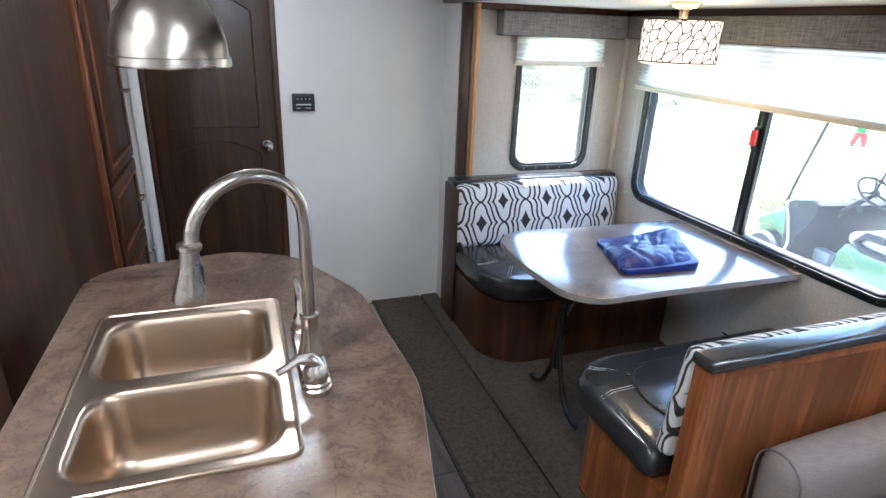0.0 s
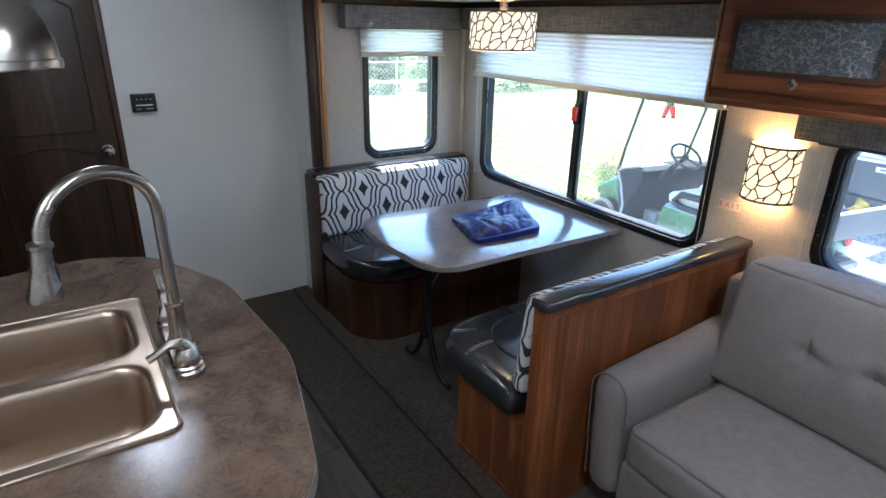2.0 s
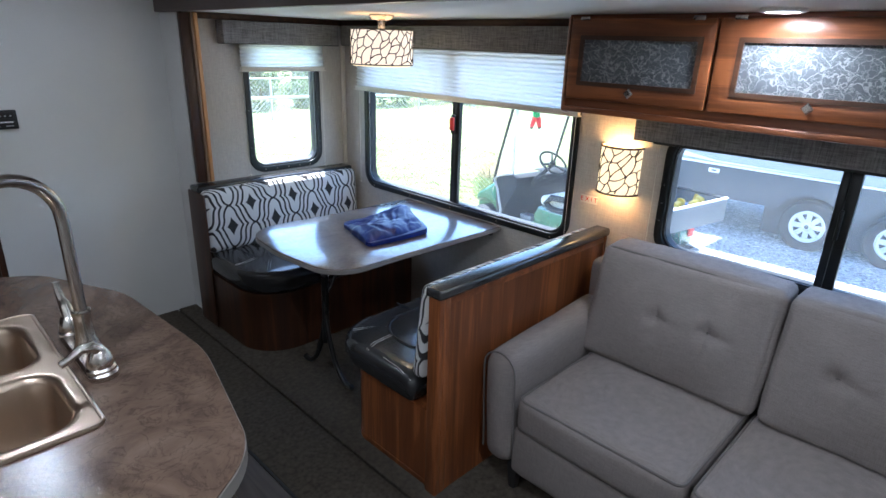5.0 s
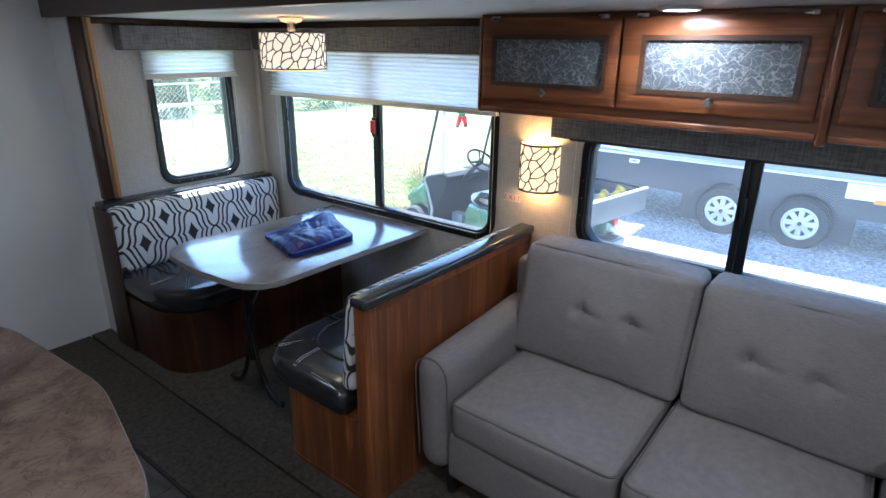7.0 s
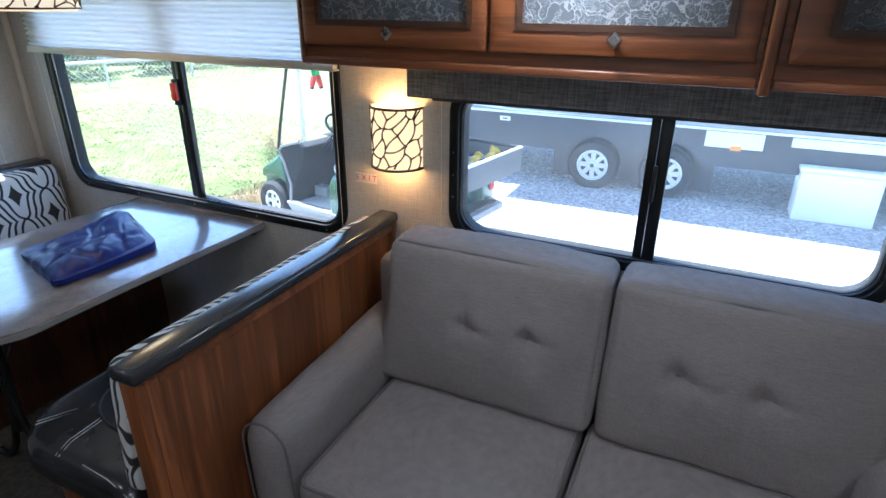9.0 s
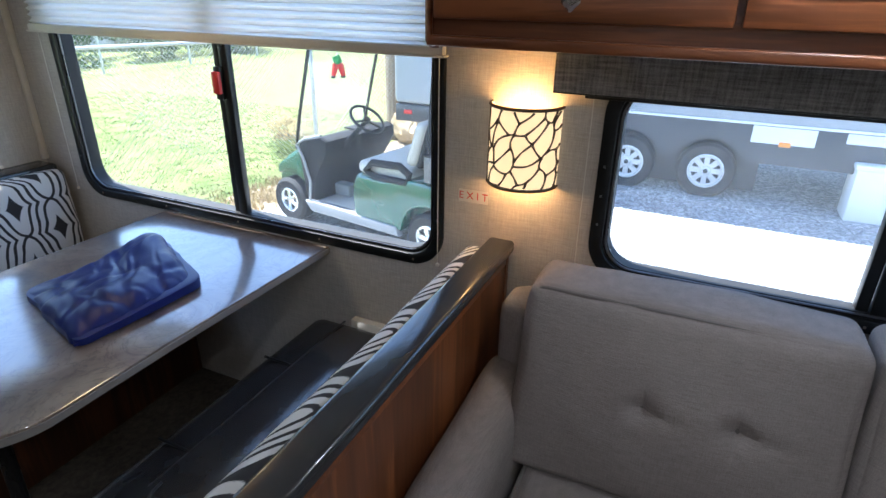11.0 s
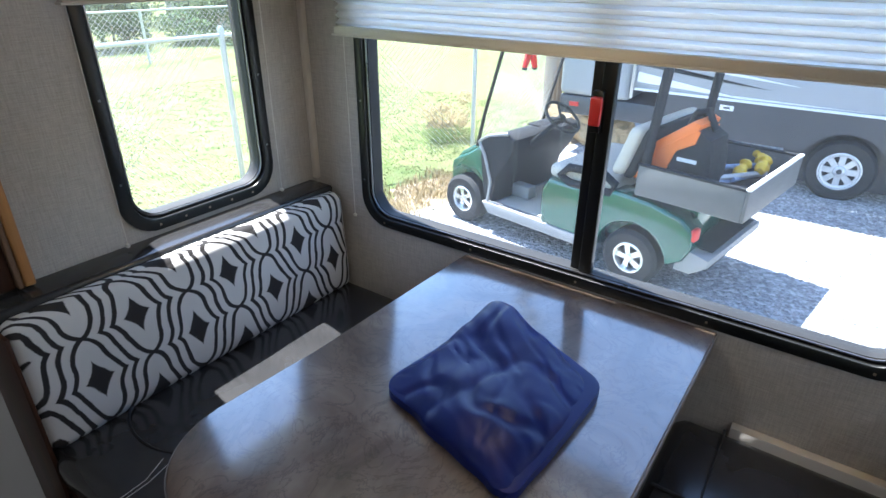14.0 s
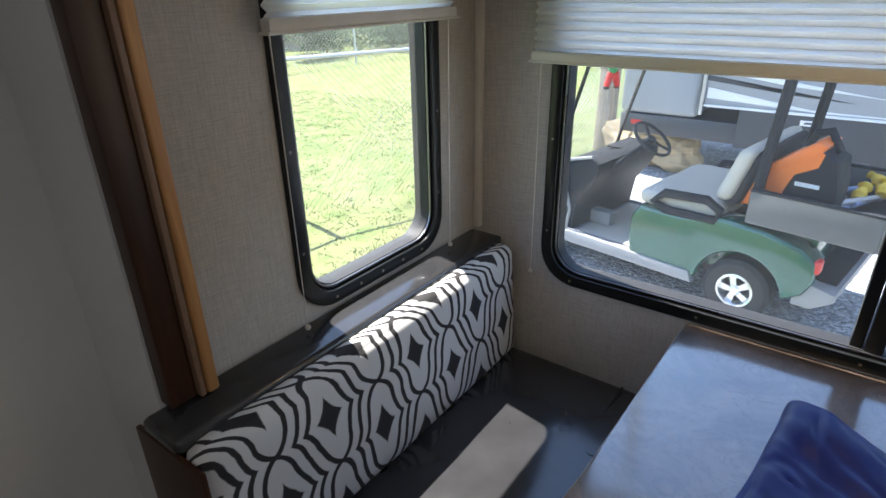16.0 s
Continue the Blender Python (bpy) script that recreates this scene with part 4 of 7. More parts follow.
SY, SR = 0.953, 0.094
sc = thing("wall_sconce", (XW, SY, 1.06), "lit half-drum wall sconce with dark branch pattern", "lamp")
half = lathe([(SR, 1.058), (SR, 1.268), (SR - 0.003, 1.268), (SR - 0.003, 1.058)], (0, 0, 0), 28, arc=math.pi)
sturn = Matrix.Translation((XW, SY, 0)) @ Matrix.Rotation(radians(90), 4, "Z")
half.transform(sturn)
shade2 = part("shade", half, M_SHADE, sc, "lit cream parchment half shade")
bl = branch_lines(SR, 1.062, 1.264, 0.03, math.pi - 0.03, 5, 5, 0.0028, 11)
bl.transform(sturn)
part("branch_pattern", bl, M_SHADE_LINE, shade2)
for z in (1.06, 1.266):
    rim = tube([((SR + 0.001) * math.cos(a), (SR + 0.001) * math.sin(a), z) for a in (math.pi * k / 28 for k in range(29))], 0.0045, 6)
    rim.transform(sturn)
    part("shade_rim", rim, M_SHADE_LINE, shade2)
part("back_plate", box(XW - 0.006, XW, SY - 0.06, SY + 0.06, 1.09, 1.24, 0.003), M_NICKEL, sc)
part("bulb", lathe([(0, 1.12), (0.012, 1.12), (0.012, 1.15), (0.022, 1.175), (0.018, 1.205), (0, 1.215)], (XW - 0.045, SY, 0), 16), glow("warm_bulb", (1.0, 0.72, 0.4), 8.0), sc, "glowing bulb")
lamp_light("sconce_light_up", "POINT", (XW - 0.045, SY, 1.262), 0.19, (1.0, 0.62, 0.26), 0.025)
lamp_light("sconce_light_down", "POINT", (XW - 0.045, SY, 1.066), 0.14, (1.0, 0.62, 0.26), 0.025)

ex = thing("exit_sticker", (XW, 1.09, 1.0), "small white sticker lettered EXIT in red", "sign")
part("label_card", box(XW - 0.0016, XW - 0.0002, 1.048, 1.138, 0.974, 1.012), M_RAIL, ex, smooth=False)
part("lettering", text_mesh("E X I T", 0.031, Matrix(((0, 0, 1, XW - 0.0022), (-1, 0, 0, 1.093), (0, 1, 0, 0.993), (0, 0, 0, 1))), 0.0003), M_RED, ex, "red capital letters", smooth=False)

# ---- dinette ----
SEAT_Z0, SEAT_Z1 = 0.355, 0.482


def stitch(points, parent, r=0.0011):
    part("stitching", tube(points, r, 5), M_THREAD, parent)


def backrest_shape(y_front, lean):
    return lambda p: (p.x, p.y + lean * (p.z - 0.48), p.z)


b1 = thing("dinette_bench", (1.6, 2.7, 0), "dinette bench with black seat and printed backrest under a window", "bench", "dinette benches")
base1 = round_poly([(1.058, YS - 0.004, 0), (1.058, 2.335, 0.24), (XW - 0.003, 2.335, 0), (XW - 0.003, YS - 0.004, 0)], 14)
# cherry wood like the other bench; its deep shade is put into the colour
part("base", prism(base1, 0.008, SEAT_Z0), M_DARKWOOD, b1, "curved cherry-wood base with its deep shade in the dark colour")
seat1 = round_poly([(1.05, 2.93, 0.02), (1.05, 2.315, 0.25), (2.135, 2.315, 0.03), (2.135, 2.93, 0.02)], 14)
s1 = part("seat", loft(seat1, pad_profile(SEAT_Z0, SEAT_Z1, 0.045, 0.26), uneven=0.004), M_VINYL, b1, "black leatherette seat pad")
part("seam", tube([(x, 2.50, 0.4885) for x in (1.40, 1.7, 2.10)], 0.0035, 6), M_GASKET, s1)
part("seam", tube([(1.80, y, 0.488) for y in (2.33, 2.40, 2.50)], 0.0035, 6), M_GASKET, s1)
part("seam", tube([(1.30 + 0.10 * math.cos(a), 2.72 + 0.16 * math.sin(a), 0.491) for a in (math.pi / 2 + math.pi * k / 14 for k in range(15))], 0.004, 6), M_GASKET, s1)
stitch([(1.075, 2.60, 0.4865), (1.14, 2.60, 0.489), (1.20, 2.625, 0.491)], s1)
stitch([(1.075, 2.59, 0.4865), (1.14, 2.588, 0.489), (1.20, 2.60, 0.491)], s1)
stitch([(1.17, 2.42, 0.487), (1.22, 2.50, 0.489), (1.26, 2.56, 0.4905)], s1)
stitch([(1.183, 2.415, 0.487), (1.232, 2.495, 0.489), (1.27, 2.555, 0.4905)], s1)
part("backrest", cushion(1.056, 2.12, 2.858, 2.925, 0.475, 0.842, 0.03, (0.004, 0.012, 0.006), 16, wobble=0.003, seed=2, shape=backrest_shape(2.8, 0.06)), M_OGEE, b1, "off-white backrest with black ogee print")
part("back_cap", box(1.046, 2.118, 2.925, YS - 0.001, 0.826, 0.860, 0.012, 3), M_VINYL, b1, "black padded cap")
part("end_board", box(1.046, 1.057, 2.86, YS + 0.03, 0.008, 0.826, 0.003), M_DARKWOOD, b1)
part("back_board", box(1.058, 2.118, 2.955, YS - 0.005, 0.48, 0.826), M_DARKWOOD, b1, smooth=False)

b2 = thing("dinette_bench", (1.6, 1.25, 0), "dinette bench with cherry-wood back, black seat and printed backrest", "bench", "dinette benches")
base2 = round_poly([(1.062, 1.035, 0), (XW - 0.003, 1.035, 0), (XW - 0.003, 1.53, 0), (1.062, 1.53, 0.11)], 10)
part("base", prism(base2, 0.008, SEAT_Z0), M_WOOD, b2, "cherry-wood base")
part("base_band", prism(round_poly([(1.059, 1.036, 0), (1.2, 1.036, 0), (1.2, 1.533, 0), (1.059, 1.533, 0.11)], 10), 0.0085, 0.03), M_WOOD, b2)
seat2 = round_poly([(1.03, 1.10, 0.03), (2.118, 1.10, 0.02), (2.118, 1.655, 0.03), (1.03, 1.655, 0.20)], 14)
s2 = part("seat", loft(seat2, pad_profile(SEAT_Z0, SEAT_Z1, 0.05, 0.26), uneven=0.004), M_VINYL, b2, "black leatherette seat pad with pale stitching")
part("seam", tube([(x, 1.53, 0.4865) for x in (1.30, 1.7, 2.10)], 0.0035, 6), M_GASKET, s2)
part("seam", tube([(1.815, y, 0.488) for y in (1.53, 1.58, 1.635)], 0.004, 6), M_GASKET, s2)
part("seam", tube([(1.42, y, 0.488) for y in (1.53, 1.58, 1.635)], 0.004, 6), M_GASKET, s2)
part("seam", tube([(1.32 + 0.14 * math.cos(a), 1.32 + 0.19 * math.sin(a), 0.4915) for a in (math.pi * 0.5 + math.pi * k / 14 for k in range(15))], 0.004, 6), M_GASKET, s2)
stitch([(1.052, 1.40, 0.475), (1.10, 1.41, 0.4865), (1.19, 1.41, 0.4905)], s2)
stitch([(1.052, 1.388, 0.475), (1.10, 1.398, 0.4865), (1.19, 1.398, 0.4905)], s2)
stitch([(1.10, 1.56, 0.4825), (1.17, 1.51, 0.488), (1.22, 1.47, 0.4905)], s2)
stitch([(1.11, 1.57, 0.4825), (1.18, 1.52, 0.488), (1.23, 1.48, 0.4905)], s2)
stitch([(1.045, 1.12, 0.462), (1.055, 1.20, 0.476), (1.06, 1.30, 0.478)], s2)
part("backrest", cushion(1.054, 2.112, 1.024, 1.09, 0.476, 0.868, 0.028, (0.004, 0.010, 0.004), 16, wobble=0.003, seed=7, shape=lambda p: (p.x, p.y + 0.11 * (0.868 - p.z), p.z)), M_OGEE, b2, "off-white backrest with black ogee print")
part("back_panel", box(1.066, XW - 0.003, 0.978, 1.022, 0.008, 0.846), M_WOOD, b2, "cherry-wood laminate back", smooth=False)
part("end_stile", box(1.042, 1.066, 0.972, 1.03, 0.008, 0.846, 0.004), M_WOOD, b2)
part("face_stile", box(1.0665, 1.098, 0.9735, 0.978, 0.008, 0.846, 0.0015), M_WOOD, b2)
part("top_rail", box(1.0985, XW - 0.03, 0.9735, 0.978, 0.815, 0.846, 0.0015), M_WOOD_Y, b2)
part("wall_stile", box(XW - 0.028, XW - 0.004, 0.9735, 0.978, 0.008, 0.846, 0.0015), M_WOOD, b2)
part("back_cap", box(1.028, XW - 0.004, 0.958, 1.036, 0.847, 0.884, 0.012, 3), M_VINYL, b2, "black padded cap")
part("wall_ledge", box(2.1215, XW - 0.001, 1.16, 1.52, 0.40, 0.484, 0.002), M_FOAM, b2, "pale board edge at the wall")

tb = thing("dinette_table", (1.6, 2.0, 0), "grey-brown stone-look dinette table with rounded end on a black metal leg", "table")
top = [(XW - 0.003, 1.610), (XW - 0.003, 2.372)] + round_poly([(1.5, 2.385, 0), (1.06, 2.42, 0.19), (1.02, 2.03, 0.6), (1.06, 1.62, 0.17), (1.5, 1.622, 0)], 12)
part("tabletop", loft(top, [(0.006, 0.704), (0.0, 0.709), (0.0, 0.730), (0.002, 0.734), (0.008, 0.7355), (0.2, 0.7358)]), M_TABLE, tb, "glossy stone-look laminate top")
tcx, tcy = 1.58, 2.0
part("edge_band", ring_prism([(min(XW - 0.001, tcx + (x - tcx) * 1.004), tcy + (y - tcy) * 1.005) for x, y in top], [(tcx + (x - tcx) * 0.998, tcy + (y - tcy) * 0.998) for x, y in top], 0.711, 0.729), M_EDGE, tb)
part("wall_cleat", box(XW - 0.03, XW - 0.002, 1.66, 2.33, 0.672, 0.7035, 0.003), M_BLACKMETAL, tb)
part("top_plate", box(1.2, 1.46, 1.90, 2.10, 0.698, 0.7035, 0.003), M_BLACKMETAL, tb)
part("leg", tube([(1.25, 1.985, 0.70), (1.245, 1.985, 0.45), (1.24, 1.985, 0.20)], 0.019, 12), M_BLACKMETAL, tb)
part("brace", tube([(1.42, 1.99, 0.698), (1.40, 1.99, 0.675), (1.265, 1.985, 0.48), (1.248, 1.985, 0.46)], 0.009, 8), M_BLACKMETAL, tb)
for sgn in (-1, 1):
    pts = [(1.242 - 0.004 * sgn, 1.985, 0.42)] + [(1.24 + 0.0 * k, 1.985 + sgn * 0.185 * (k / 8) ** 1.5, 0.40 - 0.378 * math.sin(k / 8 * math.pi / 2)) for k in range(1, 9)]
    pts += [(1.24, 1.985 + sgn * 0.205, 0.024), (1.24, 1.985 + sgn * 0.212, 0.034)]
    part("foot", tube(pts, 0.013, 10), M_BLACKMETAL, tb)


# ---- blue folded bag ----
def bag_shape(p):
    A, B, C, D = (Vector(q) for q in ((1.375, 1.795, 0), (1.735, 1.775, 0), (1.888, 2.105, 0), (1.478, 2.155, 0)))
    u, v = p.x, p.y
    q = (A * (1 - u) + B * u) * (1 - v) + (D * (1 - u) + C * u) * v
    h = p.z
    ridge = 0.040 + 0.075 * u ** 1.4 * (0.25 + 0.75 * v) + 0.010 * math.sin(4 * u + 3 * v)
    edge = max(0.0, 1 - (2 * u - 1) ** 4) * max(0.0, 1 - (2 * v - 1) ** 4)
    fold = 0.007 * math.exp(-((u - 0.40 - 0.30 * v) / 0.04) ** 2) * (0.35 + 0.65 * v)
    fold += 0.005 * math.exp(-((v - 0.45 + 0.25 * u) / 0.05) ** 2) * max(0.0, u - 0.35) * 1.6
    fold += 0.005 * math.exp(-((v - 0.16 - 0.10 * u) / 0.05) ** 2) * max(0.0, u - 0.45) * 1.8
    soft = 0.016 * noise.noise((u * 1.8 + 1.0, v * 1.8, 2.0)) + 0.004 * noise.noise((u * 5.0 + v * 2, v * 4.0, 4.0))
    soft -= 0.016 * max(0.0, 0.35 - abs(noise.noise((u * 2.4 + v * 1.2, v * 3.4 - u, 9.0))) * 1.6)
    soft -= 0.010 * max(0.0, 0.35 - abs(noise.noise((u * 6.0 - v * 2.0, v * 3.0 + u, 5.0))) * 1.6)
    for a, b, c, wide, deep in ((0.25, 1.0, 0.62, 0.022, 0.004), (-0.35, 1.0, 0.22, 0.018, 0.004), (1.0, 0.35, 0.92, 0.03, 0.005)):
        soft -= deep * math.exp(-((a * u + b * v - c) / wide) ** 2) * max(0.0, noise.noise((u * 2.6 + 7 * c, v * 2.6, 3.0)) + 0.3)
    z = 0.737 + h * (ridge + (soft - fold if h > 0.5 else 0)) * (0.45 + 0.55 * edge ** 0.5)
    wob = 0.012 * noise.noise((q.x * 12, q.y * 12, 7.0))
    return (q.x + wob, q.y - wob * 0.6, z)


def bag_under(p):
    x, y, z = bag_shape(Vector((p.x, p.y, 0.0)))
    return (x + 0.012 * p.x, y - 0.014 * (1 - p.y), 0.737 + p.z * (0.022 + 0.012 * p.x))


bag = thing("folded_bag", (1.6, 1.95, 0.736), "folded royal-blue nylon bag lying on the table", "bag")
part("cloth", cushion(0, 1, 0, 1, 0, 1, 0.10, (0, 0, 0), 70, wobble=0.0, shape=bag_shape), M_BLUE, bag)
part("under_fold", cushion(0, 1, 0, 1, 0, 1, 0.10, (0, 0, 0), 16, wobble=0.0, shape=bag_under), M_BLUE, bag)
part("zip_edge", tube([bag_shape(Vector((1.0, k / 12, 0.62))) for k in range(13)], 0.004, 6), M_GASKET, bag)
part("fold_seam", tube([bag_shape(Vector((k / 14, 0.0, 0.5))) for k in range(15)], 0.003, 6), M_BLUE, bag)

# ---- sofa ----
sofa = thing("sofa", (1.7, 0.155, 0), "grey upholstered two-seat sofa with tufted back cushions", "sofa")
part("base", cushion(1.275, 2.06, -0.495, 0.80, 0.105, 0.315, 0.025, (0.006, 0, 0), 10, wobble=0.002), M_SOFA, sofa)
part("back_frame", cushion(1.93, 2.09, -0.61, 0.935, 0.10, 0.80, 0.05, (0, 0, 0.004), 10, wobble=0.003, seed=4), M_SOFA, sofa)


def sofa_arm(y0, y1, seed):
    inner = y0 if y0 > 0 else y1
    own = cushion(1.262, 2.02, y0, y1, 0.105, 0.585, 0.072, (0.006, 0.004, 0.0), 14, wobble=0.003, seed=seed,
                  shape=lambda p: (p.x, p.y + (0.02 if y0 > 0 else -0.02) * math.sin(max(0, p.z - 0.2) * 4.2), p.z + (p.x - 1.26) * 0.06 * (p.z > 0.3)))
    return own


for y0, y1, sd in ((0.795, 0.945, 1.0), (-0.615, -0.465, 9.0)):
    a = part("arm", sofa_arm(y0, y1, sd), M_SOFA, sofa)
    s = 1 if y0 > 0 else -1
    def edge(side, z):
        return (1.288, (y0 + y1) / 2 + 0.02 * s * math.sin(max(0, z - 0.2) * 4.2) + side * 0.0748, z)
    pts = [edge(-1, z) for z in (0.14, 0.25, 0.38, 0.50)] + [(1.286, (y0 + y1) / 2 + 0.019 * s - 0.0745 * math.cos(math.pi * k / 10), 0.512 + 0.0745 * math.sin(math.pi * k / 10)) for k in range(1, 10)] + [edge(1, z) for z in (0.50, 0.38, 0.25, 0.14)]
    part("arm_piping", tube(pts, 0.0036, 6), M_PIPING, a)
for y0, y1, sd in ((0.158, 0.79, 3.0), (-0.462, 0.150, 5.0)):
    c = part("seat_cushion", cushion(1.268, 1.86, y0, y1, 0.30, 0.452, 0.035, (0.012, 0.004, 0.022), 16, wobble=0.004, seed=sd), M_SOFA, sofa)
    for z, rr in ((0.311, 0.0052), (0.441, 0.0056)):
        part("piping", tube([(p[0], p[1], z) for p in rrect(1.277, 1.852, y0 + 0.009, y1 - 0.009, 0.03, 4)], rr, 6, closed=True), M_PIPING, c)
for y0, y1, sd, tufts in ((0.144, 0.836, 2.0, (0.543, 0.350)), (-0.535, 0.126, 6.0, (-0.063, -0.259))):
    lean = lambda p: (p.x + 0.27 * (p.z - 0.45), p.y, p.z)
    def front(y, z):
        sy, sz = (y - (y0 + y1) / 2) / ((y1 - y0) / 2), (z - 0.6735) / 0.2185
        return 1.75 - 0.045 * (1 - sy * sy) * (1 - sz * sz)
    dims = [((front(y, 0.70), y, 0.70), 0.030, 0.024) for y in tufts]
    for y, way in zip(tufts, (1, -1)):
        dims += [((front(y, 0.70 + 0.015 * k * way), y + 0.0005 * k, 0.70 + 0.015 * k * way), 0.010 * (1 - k / 11), 0.012) for k in range(1, 10)]
        dims += [((front(y - 0.015 * k, 0.70), y - 0.015 * k, 0.70 - 0.001 * k), 0.008 * (1 - k / 9), 0.011) for k in range(1, 8)]
        dims += [((front(y, 0.70 - 0.02 * k * way), y, 0.70 - 0.02 * k * way), 0.004, 0.016) for k in range(1, 5)]
    c = part("back_cushion", cushion(1.75, 1.93, y0, y1, 0.455, 0.902, 0.030, (0.045, 0.012, 0.016), 50, dims, 0.006, sd, lean), M_SOFA, sofa)
    for x in (1.766, 1.914):
        ring = [lean(Vector((x, p[0], p[1]))) for p in rrect(y0 + 0.015, y1 - 0.015, 0.466, 0.894, 0.026, 5)]
        part("piping", tube(ring, 0.0058, 8, closed=True), M_PIPING, c)
    for y in tufts:
        part("tuft_button", lathe([(0, 0.004), (0.008, 0.002), (0.01, -0.002), (0, -0.004)], lean(Vector((front(y, 0.70) + 0.028, y, 0.70))), 12, turn=Matrix.Rotation(radians(-75), 4, "Y")), M_PIPING, c)
for x, y in ((1.315, 0.80), (1.315, -0.50), (2.0, 0.80), (2.0, -0.50)):
    lg = lathe([(0, 0.009), (0.018, 0.009), (0.030, 0.105), (0.030, 0.125), (0, 0.125)], (x, y, 0), 4, turn=Matrix.Rotation(radians(45), 4, "Z"))
    part("leg", lg, M_BLACKPL, sofa, "black tapered wooden foot")

# ---- kitchen island ----
isl = thing("kitchen_island", (-0.13, 1.2, 0), "dark walnut kitchen island base with rounded end", "island")
CZ = 0.95
outline = round_poly([(-0.515, 0.40, 0.06), (-0.10, 0.40, 0.20), (0.165, 0.585, 0.2), (0.256, 1.0, 0.5), (0.225, 1.47, 0.34), (0.075, 1.78, 0.16), (-0.10, 1.875, 0.2), (-0.515, 1.80, 0.14)], 8)
inset = [(-0.13 + (x + 0.13) * 0.88, 1.15 + (y - 1.15) * 0.93) for x, y in outline]
body = bmesh.new()
n_in = len(inset)
lo = [body.verts.new((x, y, -0.004)) for x, y in inset]
hi = [body.verts.new((x, y, CZ - 0.036)) for x, y in inset]
for i in range(n_in):
    body.faces.new((lo[i], lo[(i + 1) % n_in], hi[(i + 1) % n_in], hi[i]))
body.faces.new(lo[::-1])
part("cabinet_body", body, M_DARKWOOD, isl)
part("toe_kick", prism([(-0.13 + (x + 0.13) * 0.885, 1.15 + (y - 1.15) * 0.933) for x, y in outline], 0.0, 0.05), M_DARKWOOD, isl)
SX0, SX1, SY0, SY1 = -0.425, -0.006, 0.842, 1.475
BOWLS = ((-0.398, -0.040, 1.170, 1.440), (-0.392, -0.036, 0.872, 1.128))
ct = thing("countertop", (-0.13, 1.2, CZ - 0.036), "brown stone-look laminate countertop on the island", "countertop")


def slab_with_hole(outer, hole, z0, z1):
    """The slab in one mesh, its hole cut out by joining matching outlines."""
    c = Vector((sum(p[0] for p in hole) / len(hole), sum(p[1] for p in hole) / len(hole)))
    n = 96

    def cut(poly, ang):
        d = Vector((math.cos(ang), math.sin(ang)))
        best = None
        for i in range(len(poly)):
            a, b = Vector(poly[i]) - c, Vector(poly[(i + 1) % len(poly)]) - c
            e = b - a
            den = d.x * e.y - d.y * e.x
            if abs(den) < 1e-9:
                continue
            t = (a.x * e.y - a.y * e.x) / den
            s = (a.x * d.y - a.y * d.x) / den
            if t > 0 and -1e-6 <= s <= 1 + 1e-6 and (best is None or t > best):
                best = t
        return c + d * best

    angs = sorted({round(2 * math.pi * k / n, 5) for k in range(n)} | {round(math.atan2(p[1] - c.y, p[0] - c.x) % (2 * math.pi), 5) for p in list(outer) + list(hole)})
    return ring_prism([tuple(cut(outer, a)) for a in angs], [tuple(cut(hole, a)) for a in angs], z0, z1)


hole = [(SX0 + 0.008, SY0 + 0.008), (SX1 - 0.008, SY0 + 0.008), (SX1 - 0.008, SY1 - 0.008), (SX0 + 0.008, SY1 - 0.008)]
part("slab", slab_with_hole(outline, hole, CZ - 0.036, CZ), M_COUNTER, ct, smooth=False)
band = [(x, y) for x, y in outline]
part("edge_band", ring_prism([(-0.13 + (x + 0.13) * 1.006, 1.15 + (y - 1.15) * 1.003) for x, y in band], [(-0.13 + (x + 0.13) * 0.999, 1.15 + (y - 1.15) * 0.999) for x, y in band], CZ - 0.034, CZ - 0.003), M_EDGE, ct)

sink = thing("double_sink", (-0.21, 1.15, CZ), "brushed stainless double-bowl drop-in sink", "sink")


def sink_bowl(x0, x1, y0, y1, depth):
    own = bmesh.new()
    prof = [(-0.010, 0.0045), (-0.002, 0.004), (0.004, 0.0), (0.010, -0.012), (0.016, -depth * 0.6), (0.024, -depth * 0.85), (0.04, -depth * 0.96), (0.065, -depth), (0.12, -depth - 0.004)]
    rings = []
    for d, z in prof:
        r = max(0.012, 0.062 - d * 0.35)
        rings.append([own.verts.new((x, y, CZ + z)) for x, y in rrect(x0 + d, x1 - d, y0 + d, y1 - d, r, 8)])
    n = len(rings[0])
    for a, b in zip(rings, rings[1:]):
        for i in range(n):
            own.faces.new((a[i], a[(i + 1) % n], b[(i + 1) % n], b[i]))
    own.faces.new(rings[-1])
    return own


